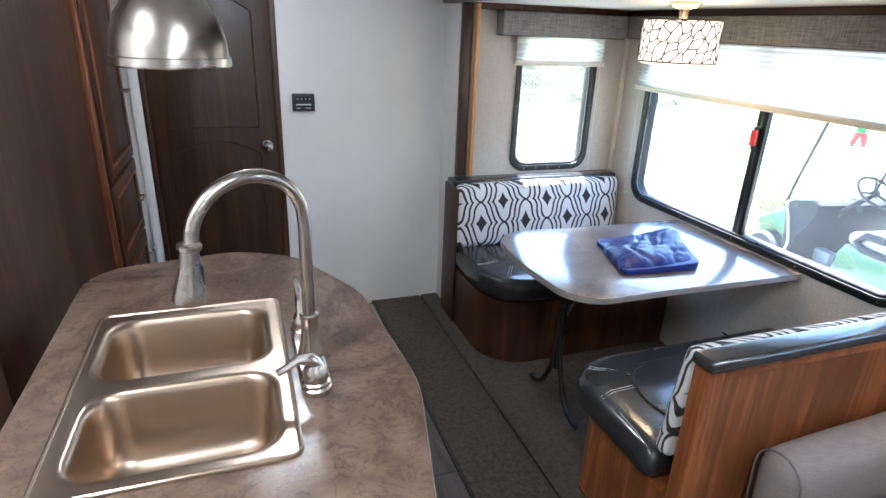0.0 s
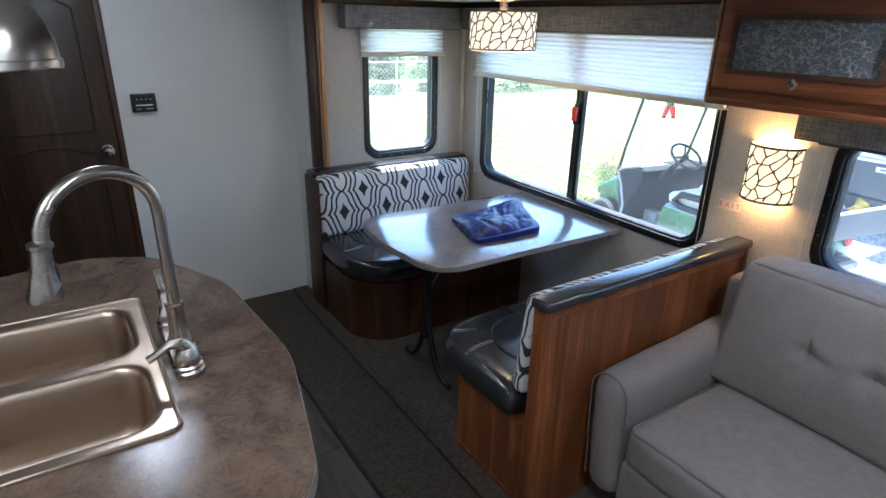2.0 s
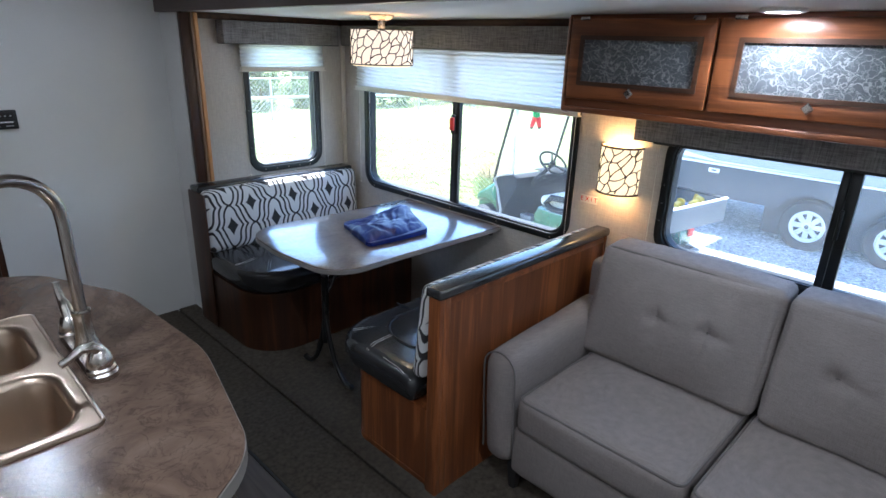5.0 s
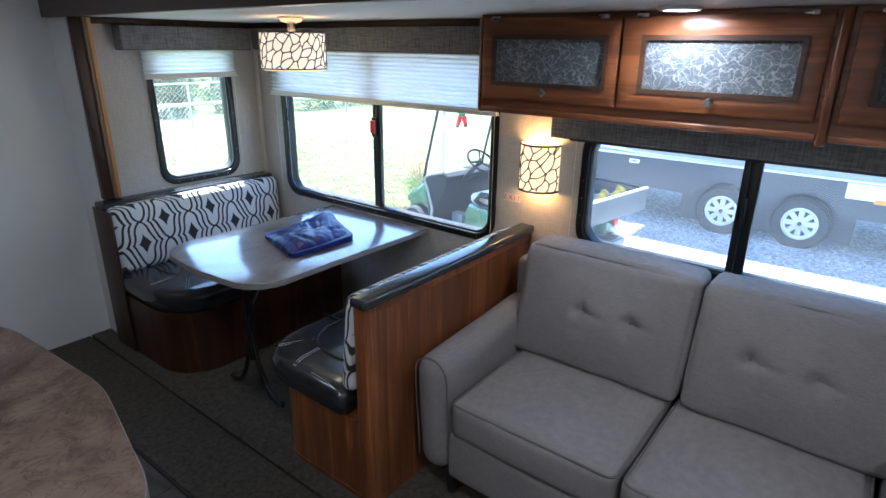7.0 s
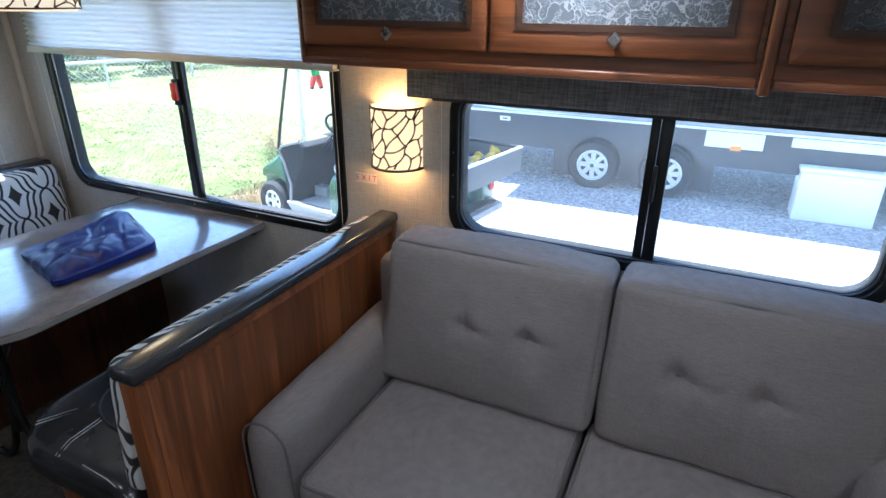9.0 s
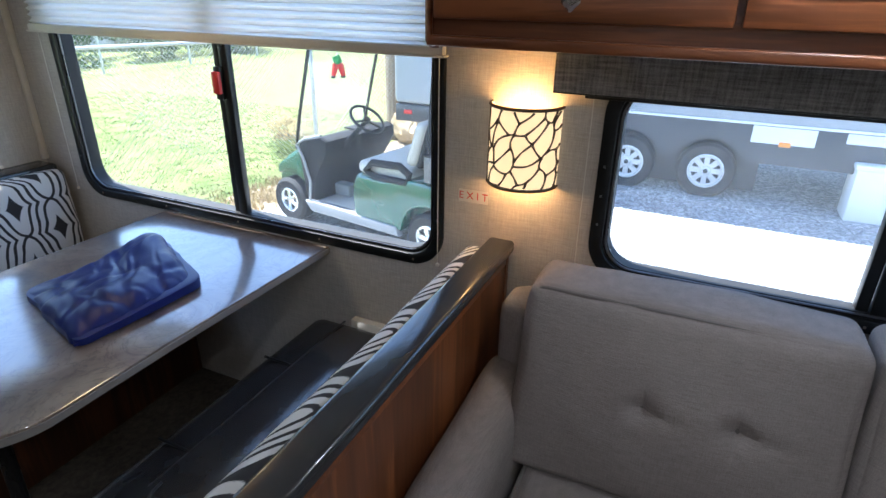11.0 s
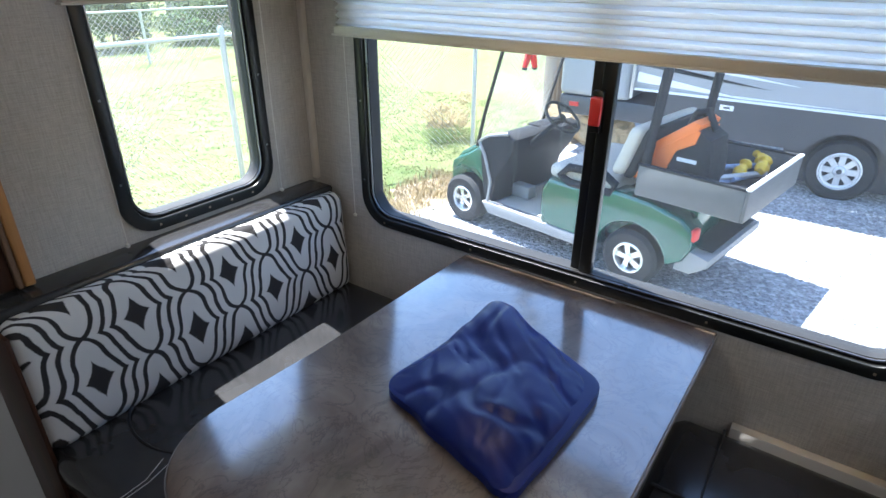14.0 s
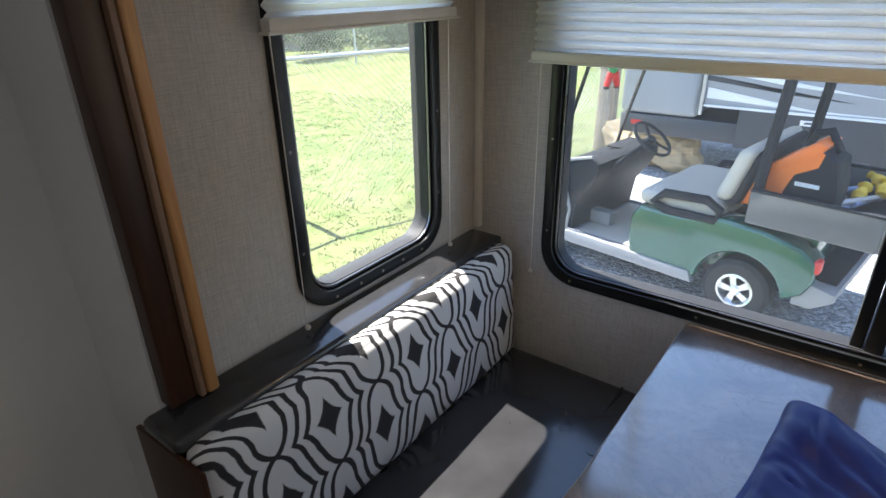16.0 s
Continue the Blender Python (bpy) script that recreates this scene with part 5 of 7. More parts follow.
deck = bmesh.new()
for (x0, x1, y0, y1), (oy0, oy1) in zip(BOWLS, ((1.149, SY1), (SY0, 1.149))):
    ring_prism(rrect(SX0 + 0.004, SX1 - 0.004, oy0, oy1, 0.004, 8), rrect(x0 - 0.010, x1 + 0.010, y0 - 0.010, y1 + 0.010, 0.0655, 8), CZ + 0.001, CZ + 0.0045, bm=deck)
part("rim_deck", deck, M_STEEL, sink)
part("rim_lip", tube([(x, y, CZ + 0.003) for x, y in rrect(SX0, SX1, SY0, SY1, 0.022, 6)], 0.0048, 8, closed=True), M_STEEL, sink)
for bw in BOWLS:
    o = part("bowl", sink_bowl(*bw, 0.165), M_STEEL, sink)
    cx, cy = (bw[0] + bw[1]) / 2, (bw[2] + bw[3]) / 2
    part("drain", lathe([(0, -0.171), (0.012, -0.1705), (0.02, -0.1675), (0.036, -0.1655), (0.042, -0.1675), (0.042, -0.173), (0, -0.173)], (cx + 0.04, cy, CZ), 24), M_CHROME, o, "round chrome drain")

fa = thing("kitchen_faucet", (0.05, 1.14, CZ), "brushed-nickel two-handle gooseneck kitchen faucet", "faucet")
part("deck_plate", loft(rrect(0.012, 0.074, 1.0, 1.30, 0.031, 8), [(0, CZ), (0, CZ + 0.012), (0.006, CZ + 0.018), (0.02, CZ + 0.0185)]), M_NICKEL, fa)
BX, BY = 0.046, 1.145
HX, HY = -0.172, 1.045
part("spout_base", lathe([(0.028, 0.016), (0.027, 0.03), (0.021, 0.05), (0.019, 0.08), (0.0185, 0.105), (0.0205, 0.11), (0.0205, 0.118), (0.0165, 0.121), (0, 0.121)], (BX, BY, CZ), 24), M_NICKEL, fa)
pts = [(BX, BY, CZ + 0.115), (BX, BY, 1.20), (BX, BY, 1.275)]
for k in range(1, 17):
    a = math.pi * k / 16
    pts.append((BX + (HX + 0.012 - BX) * (1 - math.cos(a)) / 2, BY + (HY - BY) * (1 - math.cos(a)) / 2, 1.285 + 0.106 * math.sin(a)))
pts.append((HX + 0.008, HY, 1.275))
part("gooseneck", tube(pts, 0.0135, 16), M_NICKEL, fa)
hd = lathe([(0, 0), (0.029, 0), (0.0305, 0.006), (0.0255, 0.028), (0.019, 0.06), (0.0165, 0.10), (0.021, 0.103), (0.021, 0.11), (0.0145, 0.114), (0, 0.114)], (0, 0, 0), 24)
hd.transform(Matrix.Translation((HX - 0.002, HY - 0.004, 1.178)) @ pose(0, 0, 0, 2, 6, 0))
head = part("spray_head", hd, M_NICKEL, fa)
part("spray_button", box(HX + 0.014, HX + 0.027, HY - 0.008, HY + 0.008, 1.205, 1.245, 0.004), M_BLACKPL, head, "black spray button")
for hy, s in ((1.035, -1), (1.262, 1)):
    h = part("handle_base", lathe([(0.030, 0.010), (0.030, 0.022), (0.026, 0.026), (0.0275, 0.03), (0.025, 0.045), (0.018, 0.062), (0.008, 0.07), (0, 0.071)], (0.042, hy, CZ), 24), M_NICKEL, fa)
    if s < 0:
        lv = [(0.042, hy, CZ + 0.062), (0.03, hy - 0.006, CZ + 0.078), (0.008, hy - 0.012, CZ + 0.082), (-0.016, hy - 0.018, CZ + 0.070), (-0.034, hy - 0.022, CZ + 0.064)]
    else:
        lv = [(0.042, hy, CZ + 0.06), (0.040, hy + 0.012, CZ + 0.085), (0.038, hy + 0.03, CZ + 0.095), (0.036, hy + 0.04, CZ + 0.12), (0.036, hy + 0.042, CZ + 0.14)]
    part("lever", tube(lv, [0.016, 0.014, 0.010, 0.008, 0.0085], 12), M_NICKEL, h)

pl = thing("dome_pendant", (-0.167, 1.2, 1.58), "brushed-nickel dome pendant lamp over the island", "lamp")
part("dome", lathe([(0.101, 1.576), (0.103, 1.579), (0.102, 1.592), (0.099, 1.594), (0.096, 1.625), (0.084, 1.662), (0.064, 1.692), (0.040, 1.712), (0.03, 1.718), (0.03, 1.714), (0.038, 1.708), (0.061, 1.689), (0.081, 1.659), (0.093, 1.622), (0.097, 1.590), (0.099, 1.579)], (-0.167, 1.2, 0), 48), M_NICKEL, pl)
part("neck", lathe([(0.034, 1.712), (0.034, 1.722), (0.022, 1.727), (0.022, 1.77), (0.012, 1.785), (0, 1.785)], (-0.167, 1.2, 0), 24), M_NICKEL, pl)
part("stem", tube([(-0.167, 1.2, 1.78), (-0.167, 1.2, ZM)], 0.006, 10), M_NICKEL, pl)
part("ceiling_cup", lathe([(0, ZM), (0.06, ZM), (0.055, ZM - 0.02), (0, ZM - 0.025)], (-0.167, 1.2, 0), 28), M_NICKEL, pl)

# ---- tall pantry ----
PX = -0.60
pan = thing("pantry_cabinet", (-0.9, 2.9, 0), "tall dark walnut pantry cabinet with raised-panel doors", "cabinet")
part("body", box(-1.198, PX, 2.585, YF - 0.004, 0.0, ZM - 0.002, 0.002), M_DARKWOOD, pan)


def panel_door(y0, y1, z0, z1, handle):
    own = ring_prism(rrect(y0, y1, z0, z1, 0.006, 3), rrect(y0 + 0.06, y1 - 0.06, z0 + 0.06, z1 - 0.06, 0.004, 3), PX + 0.001, PX + 0.021, turn=FACE_X, bevel=0.004)
    d = part("door", own, M_DARKWOOD, pan)
    part("field", box(PX + 0.001, PX + 0.015, y0 + 0.062, y1 - 0.062, z0 + 0.062, z1 - 0.062, 0.01, 2), M_DARKWOOD, d)
    part("bead", ring_prism(rrect(y0 + 0.052, y1 - 0.052, z0 + 0.052, z1 - 0.052, 0.006, 3), rrect(y0 + 0.064, y1 - 0.064, z0 + 0.064, z1 - 0.064, 0.004, 3), PX + 0.019, PX + 0.025, turn=FACE_X), M_WOOD, d)
    hy, hz, up = handle
    pts = [(PX + 0.02, hy, hz), (PX + 0.05, hy, hz), (PX + 0.052, hy + (0 if up else 0.09), hz + (0.09 if up else 0)), (PX + 0.02, hy + (0 if up else 0.09), hz + (0.09 if up else 0))]
    part("handle", tube(pts, 0.005, 8), M_NICKEL, d, "nickel bar handle")
    return d


panel_door(2.62, 3.235, 1.0, 2.05, (3.14, 1.32, False))
panel_door(2.62, 3.235, 0.62, 0.985, (3.09, 0.80, False))
panel_door(2.62, 3.235, 0.06, 0.605, (3.14, 0.5, False))
tall = thing("refrigerator_cabinet", (-0.9, 1.9, 0), "tall dark walnut cabinet side with plain panels", "cabinet")
part("side_panel", box(-1.198, PX - 0.004, 1.35, 2.553, 0.0, ZM - 0.002, 0.002), M_DARKWOOD, tall)
part("edge_moulding", box(PX - 0.02, PX + 0.018, 2.5535, 2.584, 0.0, ZM - 0.002, 0.007, 3), M_WOOD, tall)
tagged(part("door_side_trim", box(-0.556, -0.512, YF - 0.012, YF, 0.0, 2.02, 0.003), M_WHITE), "white trim strip beside the door", "trim", kind="structure")

# ---- outdoors: ground ----
GZ = -0.76


def grass_material():
    m, n, l, b = mat("lawn_grass")
    tc = n.new("ShaderNodeTexCoord")
    outs = []
    for sc, de in ((0.35, 4), (3.0, 6), (28.0, 4)):
        q = n.new("ShaderNodeTexNoise")
        q.inputs["Scale"].default_value, q.inputs["Detail"].default_value = sc, de
        l.new(tc.outputs["Object"], q.inputs["Vector"])
        outs.append(q.outputs[0])
    a = n.new("ShaderNodeMath")
    a.operation = "MULTIPLY_ADD"
    l.new(outs[0], a.inputs[0])
    a.inputs[1].default_value = 0.5
    l.new(outs[1], a.inputs[2])
    a2 = n.new("ShaderNodeMath")
    a2.operation = "MULTIPLY_ADD"
    l.new(outs[2], a2.inputs[0])
    a2.inputs[1].default_value = 0.5
    l.new(a.outputs[0], a2.inputs[2])
    r = ramp_node(n, [(0.6, (0.085, 0.12, 0.032)), (0.9, (0.112, 0.15, 0.043)), (1.0, (0.15, 0.162, 0.062))])
    l.new(a2.outputs[0], r.inputs[0])
    l.new(r.outputs[0], b.inputs["Base Color"])
    b.inputs["Roughness"].default_value = 0.9
    b.inputs["Specular IOR Level"].default_value = 0.15
    bp = n.new("ShaderNodeBump")
    bp.inputs["Strength"].default_value, bp.inputs["Distance"].default_value = 0.4, 0.02
    l.new(a2.outputs[0], bp.inputs["Height"])
    l.new(bp.outputs[0], b.inputs["Normal"])
    return m


def gravel_material(name, tone):
    m, n, l, b = mat(name)
    tc = n.new("ShaderNodeTexCoord")
    v = n.new("ShaderNodeTexVoronoi")
    v.inputs["Scale"].default_value = 34
    no = n.new("ShaderNodeTexNoise")
    no.inputs["Scale"].default_value = 1.3
    l.new(tc.outputs["Object"], v.inputs["Vector"])
    l.new(tc.outputs["Object"], no.inputs["Vector"])
    sep = n.new("ShaderNodeSeparateColor")
    l.new(v.outputs["Color"], sep.inputs[0])
    a = n.new("ShaderNodeMath")
    a.operation = "MULTIPLY_ADD"
    l.new(no.outputs[0], a.inputs[0])
    a.inputs[1].default_value = 0.5
    l.new(sep.outputs[0], a.inputs[2])
    r = ramp_node(n, [(0.1, tuple(c * 0.5 for c in tone)), (0.6, tone), (1.0, tuple(min(1, c * 1.55) for c in tone))])
    sc = n.new("ShaderNodeMath")
    sc.operation = "MULTIPLY"
    sc.inputs[1].default_value = 0.75
    l.new(a.outputs[0], sc.inputs[0])
    l.new(sc.outputs[0], r.inputs[0])
    l.new(r.outputs[0], b.inputs["Base Color"])
    b.inputs["Roughness"].default_value = 0.9
    bp = n.new("ShaderNodeBump")
    bp.invert = True
    bp.inputs["Strength"].default_value, bp.inputs["Distance"].default_value = 1.0, 0.02
    l.new(v.outputs["Distance"], bp.inputs["Height"])
    l.new(bp.outputs[0], b.inputs["Normal"])
    return m


M_GRASS = grass_material()
M_GRAVEL = gravel_material("grey_gravel", (0.33, 0.335, 0.345))
M_DIRT = gravel_material("dry_dirt_edge", (0.30, 0.23, 0.15))
M_STONE = random_tint("gravel_stone", [(0.22, 0.22, 0.23), (0.38, 0.38, 0.39)], 0.9, (30, 30, 30))
M_BLADE = plain("grass_blade", (0.108, 0.148, 0.043), 0.8, vary=0.3, scale=2.0, spec=0.2)
M_DRYBLADE = plain("dry_grass_blade", (0.34, 0.26, 0.13), 0.9, vary=0.4, scale=3.0)
M_GALV = plain("galvanised_steel", (0.50, 0.51, 0.52), 0.45, 0.7, 0.1)
M_BARK = wood("weathered_pole_wood", (0.16, 0.11, 0.07), (0.36, 0.27, 0.18), 0.85, "z", 1.0, 0.0)
M_LEAF = plain("tree_leaf", (0.028, 0.062, 0.015), 0.7, vary=0.5, scale=0.8, spec=0.3)
M_LEAF2 = plain("light_tree_leaf", (0.05, 0.095, 0.022), 0.7, vary=0.5, scale=0.8, spec=0.3)
M_SIDING = plain("tan_siding", (0.42, 0.36, 0.27), 0.7, vary=0.08)
M_ROOF = plain("grey_roof", (0.12, 0.12, 0.12), 0.85, vary=0.2)

gb = bmesh.new()
bmesh.ops.create_grid(gb, x_segments=2, y_segments=2, size=1500)
gb.transform(Matrix.Translation((0, 0, GZ)))
tagged(part("ground", gb, M_GRASS, smooth=False), "sunlit green lawn reaching the horizon", "ground", kind="structure")


def ragged(points, amount, seed):
    """Outline with uneven edges."""
    out = []
    n = len(points)
    for i in range(n):
        a, b = Vector(points[i]), Vector(points[(i + 1) % n])
        k = max(1, int((b - a).length / 0.25))
        for j in range(k):
            p = a + (b - a) * j / k
            out.append((p.x + amount * noise.noise((p.x * 1.3, p.y * 1.3, seed)), p.y + amount * noise.noise((p.x * 1.3, p.y * 1.3, seed + 9))))
    return out


tagged(part("dirt_edge", prism(ragged([(2.9, -14.2), (15.2, -14.2), (15.2, 5.0), (8.0, 5.2), (5.2, 5.35), (4.2, 5.5), (3.1, 4.4)], 0.35, 3.0), GZ - 0.03, GZ + 0.010), M_DIRT, smooth=False), "dry dirt strip between gravel and lawn", "ground", kind="structure")
tagged(part("gravel_pad", prism(ragged([(2.6, -14.0), (15.0, -14.0), (15.0, 4.4), (8.0, 4.6), (5.6, 4.75), (4.7, 4.85), (3.3, 3.9)], 0.22, 8.0), GZ - 0.03, GZ + 0.02), M_GRAVEL, smooth=False), "grey gravel parking pad", "ground", kind="structure")


def scatter(name, count, area, make, material, label, seed, category):
    rnd = random.Random(seed)
    verts, faces = [], []
    for _ in range(count):
        spot = area(rnd)
        if spot is None:
            continue
        v, f = make(rnd, *spot)
        o = len(verts)
        verts += v
        faces += [tuple(o + i for i in q) for q in f]
    me = bpy.data.meshes.new(name)
    me.from_pydata(verts, [], faces)
    me.materials.append(material)
    return tagged(new(name, me), label, category, kind="stuff")


def stone(rnd, x, y, z):
    r = rnd.uniform(0.008, 0.022)
    a = rnd.uniform(0, 6.3)
    pts = [(x + r * math.cos(a + k * 1.571) * rnd.uniform(0.7, 1.3), y + r * math.sin(a + k * 1.571) * rnd.uniform(0.7, 1.3), z + r * rnd.uniform(0.0, 0.3)) for k in range(4)]
    pts.append((x + rnd.uniform(-0.3, 0.3) * r, y, z + r * rnd.uniform(0.6, 1.0)))
    return pts, [(0, 1, 4), (1, 2, 4), (2, 3, 4), (3, 0, 4)]


def blades(low, high, n):
    def make(rnd, x, y, z):
        v, f = [], []
        for _ in range(n):
            a, h, w = rnd.uniform(0, 6.3), rnd.uniform(low, high), rnd.uniform(0.004, 0.009)
            bx, by = x + rnd.uniform(-0.06, 0.06), y + rnd.uniform(-0.06, 0.06)
            lx, ly = math.cos(a) * h * 0.5, math.sin(a) * h * 0.5
            o = len(v)
            v += [(bx - w * math.sin(a), by + w * math.cos(a), z), (bx + w * math.sin(a), by - w * math.cos(a), z), (bx + lx, by + ly, z + h)]
            f.append((o, o + 1, o + 2))
        return v, f
    return make


scatter("gravel_stones", 9000, lambda r: (r.uniform(2.9, 7.8), r.uniform(-2.2, 4.3), GZ + 0.02), stone, M_STONE, "loose grey gravel stones on the parking pad", 3, "gravel")


def lawn_spot(r):
    x, y = r.uniform(1.5, 10.5), r.uniform(3.6, 13.5)
    if y < 5.2 - 0.02 * x and x > 3.2:
        return None
    return (x, y, GZ)


scatter("grass_tufts", 9000, lawn_spot, blades(0.008, 0.022, 7), M_BLADE, "short green grass blades on the lawn", 5, "grass")
scatter("dry_grass", 700, lambda r: (r.uniform(3.9, 6.4), r.gauss(5.15, 0.22), GZ), blades(0.03, 0.10, 7), M_DRYBLADE, "dry straw-coloured grass along the gravel", 6, "grass")

SIDE0 = Matrix(((1, 0, 0, 0), (0, 0, 1, 0), (0, 1, 0, 0), (0, 0, 0, 1)))   # outline x, z; depth -> y

# ---- outdoors: chain-link fence ----
FH = 1.68
CORNERS = [Vector(q) for q in ((-2.0, 7.2, 0), (4.5, 6.85, 0), (7.53, 5.70, 0), (12.5, 3.9, 0))]
fence = thing("chain_link_fence", (4.5, 6.85, GZ), "galvanised chain-link fence with round posts and top rail", "fence")
for p in [CORNERS[0], CORNERS[0].lerp(CORNERS[1], 0.5), *CORNERS[1:], CORNERS[2].lerp(CORNERS[3], 0.55)]:
    po = part("post", tube([(p.x, p.y, GZ), (p.x, p.y, GZ + FH + 0.05)], 0.03, 12), M_GALV, fence)
    part("post_cap", lathe([(0.034, 0), (0.034, 0.03), (0.02, 0.055), (0, 0.06)], (p.x, p.y, GZ + FH + 0.03), 12), M_GALV, po)
for a, b in zip(CORNERS, CORNERS[1:]):
    part("top_rail", tube([(a.x, a.y, GZ + FH), (b.x, b.y, GZ + FH)], 0.021, 10), M_GALV, fence)


def chain_mesh(a, d, length, h, cell, w):
    """Diagonal wires crossing, each a thin bar."""
    verts, faces = [], []
    up = Vector((0, 0, 1))
    side = d.cross(up)
    n = int(length / cell)
    k0 = int(h / cell)
    for sgn in (1, -1):
        for i in range(-k0, n + k0):
            s0 = i * cell
            p0, p1 = (s0, 0.0), (s0 + sgn * h, h)
            t0, t1 = 0.0, 1.0
            lo, hi = min(p0[0], p1[0]), max(p0[0], p1[0])
            if hi < 0 or lo > length:
                continue
            q = []
            for s, z in (p0, p1):
                q.append((s, z))
            (sa, za), (sb, zb) = q
            if sa < 0 or sb < 0 or sa > length or sb > length:
                continue
            A = a + d * sa + up * (GZ + 0.03 + za)
            B = a + d * sb + up * (GZ + 0.03 + zb)
            o = len(verts)
            off = side * w * sgn
            nx = (B - A).normalized().cross(side) * w
            for P in (A, B):
                verts += [tuple(P + off + nx), tuple(P + off - nx), tuple(P - off)]
            faces += [(o, o + 1, o + 4, o + 3), (o + 1, o + 2, o + 5, o + 4), (o + 2, o, o + 3, o + 5)]
    # knuckle points above the rail
    for i in range(n):
        P = a + d * (i * cell) + up * (GZ + 0.03 + h)
        for sgn in (1, -1):
            o = len(verts)
            Q = P + d * (0.018 * sgn) + up * 0.04
            verts += [tuple(P + side * w), tuple(P - side * w), tuple(Q)]
            faces.append((o, o + 1, o + 2))
    me = bpy.data.meshes.new("wire_mesh")
    me.from_pydata(verts, [], faces)
    me.materials.append(M_GALV)
    ob = new("wire_mesh", me)
    return ob


for a, b in zip(CORNERS, CORNERS[1:]):
    wm = chain_mesh(a, (b - a).normalized(), (b - a).length, FH, 0.075, 0.0021)
    wm.parent = fence
    wm.matrix_parent_inverse = Matrix.Translation((-4.5, -6.85, -GZ))
    tagged(wm, kind="stuff")

# second fence run, far across the lawn
far_fence = thing("far_chain_link_fence", (14, 16, GZ), "distant chain-link fence across the lawn", "fence")
FC, FDir = Vector((27.0, 15.6, 0)), Vector((-1.0, 0.05, 0)).normalized()
for k in range(8):
    p = FC + FDir * 3.0 * k
    part("post", tube([(p.x, p.y, GZ), (p.x, p.y, GZ + 1.3)], 0.035, 8), M_GALV, far_fence)
pe = FC + FDir * 21
part("top_rail", tube([(FC.x, FC.y, GZ + 1.27), (pe.x, pe.y, GZ + 1.27)], 0.025, 8), M_GALV, far_fence)
wm = chain_mesh(FC, FDir, 21.0, 1.2, 0.14, 0.004)
wm.parent = far_fence
wm.matrix_parent_inverse = Matrix.Translation((-14, -16, -GZ))
tagged(wm, kind="stuff")

# dry bush at the fence
rnd = random.Random(12)


def leaf_cloud(count, centre, radii, size, seed, flat=False):
    """Many small leaves in an uneven, gappy crown."""
    r = random.Random(seed)
    verts, faces = [], []
    lumps = [(r.gauss(0, 0.5), r.gauss(0, 0.5), r.gauss(0.1, 0.45), r.uniform(0.3, 0.6)) for _ in range(14)]
    for _ in range(count):
        lx, ly, lz, lr = r.choice(lumps)
        d = Vector((r.gauss(0, 1), r.gauss(0, 1), r.gauss(0, 1))).normalized() * lr * r.uniform(0.7, 1.05)
        p = Vector((centre[0] + (lx + d.x) * radii[0], centre[1] + (ly + d.y) * radii[1], centre[2] + (lz + d.z) * radii[2]))
        if p.z < GZ + 0.01:
            continue
        u = Vector((r.gauss(0, 1), r.gauss(0, 1), r.gauss(0, 1))).normalized()
        w = u.orthogonal().normalized() * size * r.uniform(0.5, 1.0)
        u = u * size * r.uniform(0.8, 1.5)
        o = len(verts)
        verts += [tuple(p - u), tuple(p + w * 0.6), tuple(p + u), tuple(p - w * 0.6)]
        faces.append((o, o + 1, o + 2, o + 3))
    return verts, faces


def leafy(name, count, centre, radii, size, seed, material, parent):
    v, f = leaf_cloud(count, centre, radii, size, seed)
    me = bpy.data.meshes.new(name)
    me.from_pydata(v, [], f)
    me.materials.append(material)
    ob = new(name, me)
    ob.parent = parent
    ob.matrix_parent_inverse = Matrix.Translation(-Vector(parent.location))
    return ob


bush = thing("dry_bush", (7.7, 6.35, GZ), "brown-green dry bush at the fence", "bush")
leafy("twigs", 5200, (7.7, 6.4, GZ + 0.24), (0.33, 0.33, 0.26), 0.016, 4, M_DRYBLADE, bush)
leafy("leaves", 3000, (7.5, 6.2, GZ + 0.12), (0.5, 0.4, 0.15), 0.016, 7, M_BLADE, bush)
for k in range(5):
    a = k * 1.25
    part("stem", tube([(7.7, 6.35, GZ), (7.7 + 0.2 * math.cos(a), 6.35 + 0.2 * math.sin(a), GZ + 0.42)], [0.012, 0.004], 6), M_BARK, bush)


def tree(x, y, h, spread, seed, material, leaves=2600):
    r = random.Random(seed)
    t = thing("tree", (x, y, GZ), "leafy green tree at the far side of the lawn", "tree", "trees behind the lawn")
    top = Vector((x + r.uniform(-0.4, 0.4), y, GZ + h * 0.55))
    bm = tube([(x, y, GZ), (x + 0.05, y, GZ + h * 0.25), tuple(top)], [h * 0.035, h * 0.026, h * 0.016], 10)
    for k in range(6):
        a = r.uniform(0, 6.3)
        s = Vector((x, y, GZ + h * r.uniform(0.28, 0.5)))
        tube([tuple(s), tuple(s + Vector((math.cos(a) * spread * 0.45, math.sin(a) * spread * 0.45, h * 0.18))), tuple(s + Vector((math.cos(a) * spread * 0.8, math.sin(a) * spread * 0.8, h * 0.3)))], [h * 0.014, h * 0.008, h * 0.003], 6, bm=bm)
    part("trunk", bm, M_BARK, t)
    leafy("crown", leaves, (x, y, GZ + h * 0.62), (spread, spread, h * 0.36), 0.16, seed + 1, material, t)
    return t


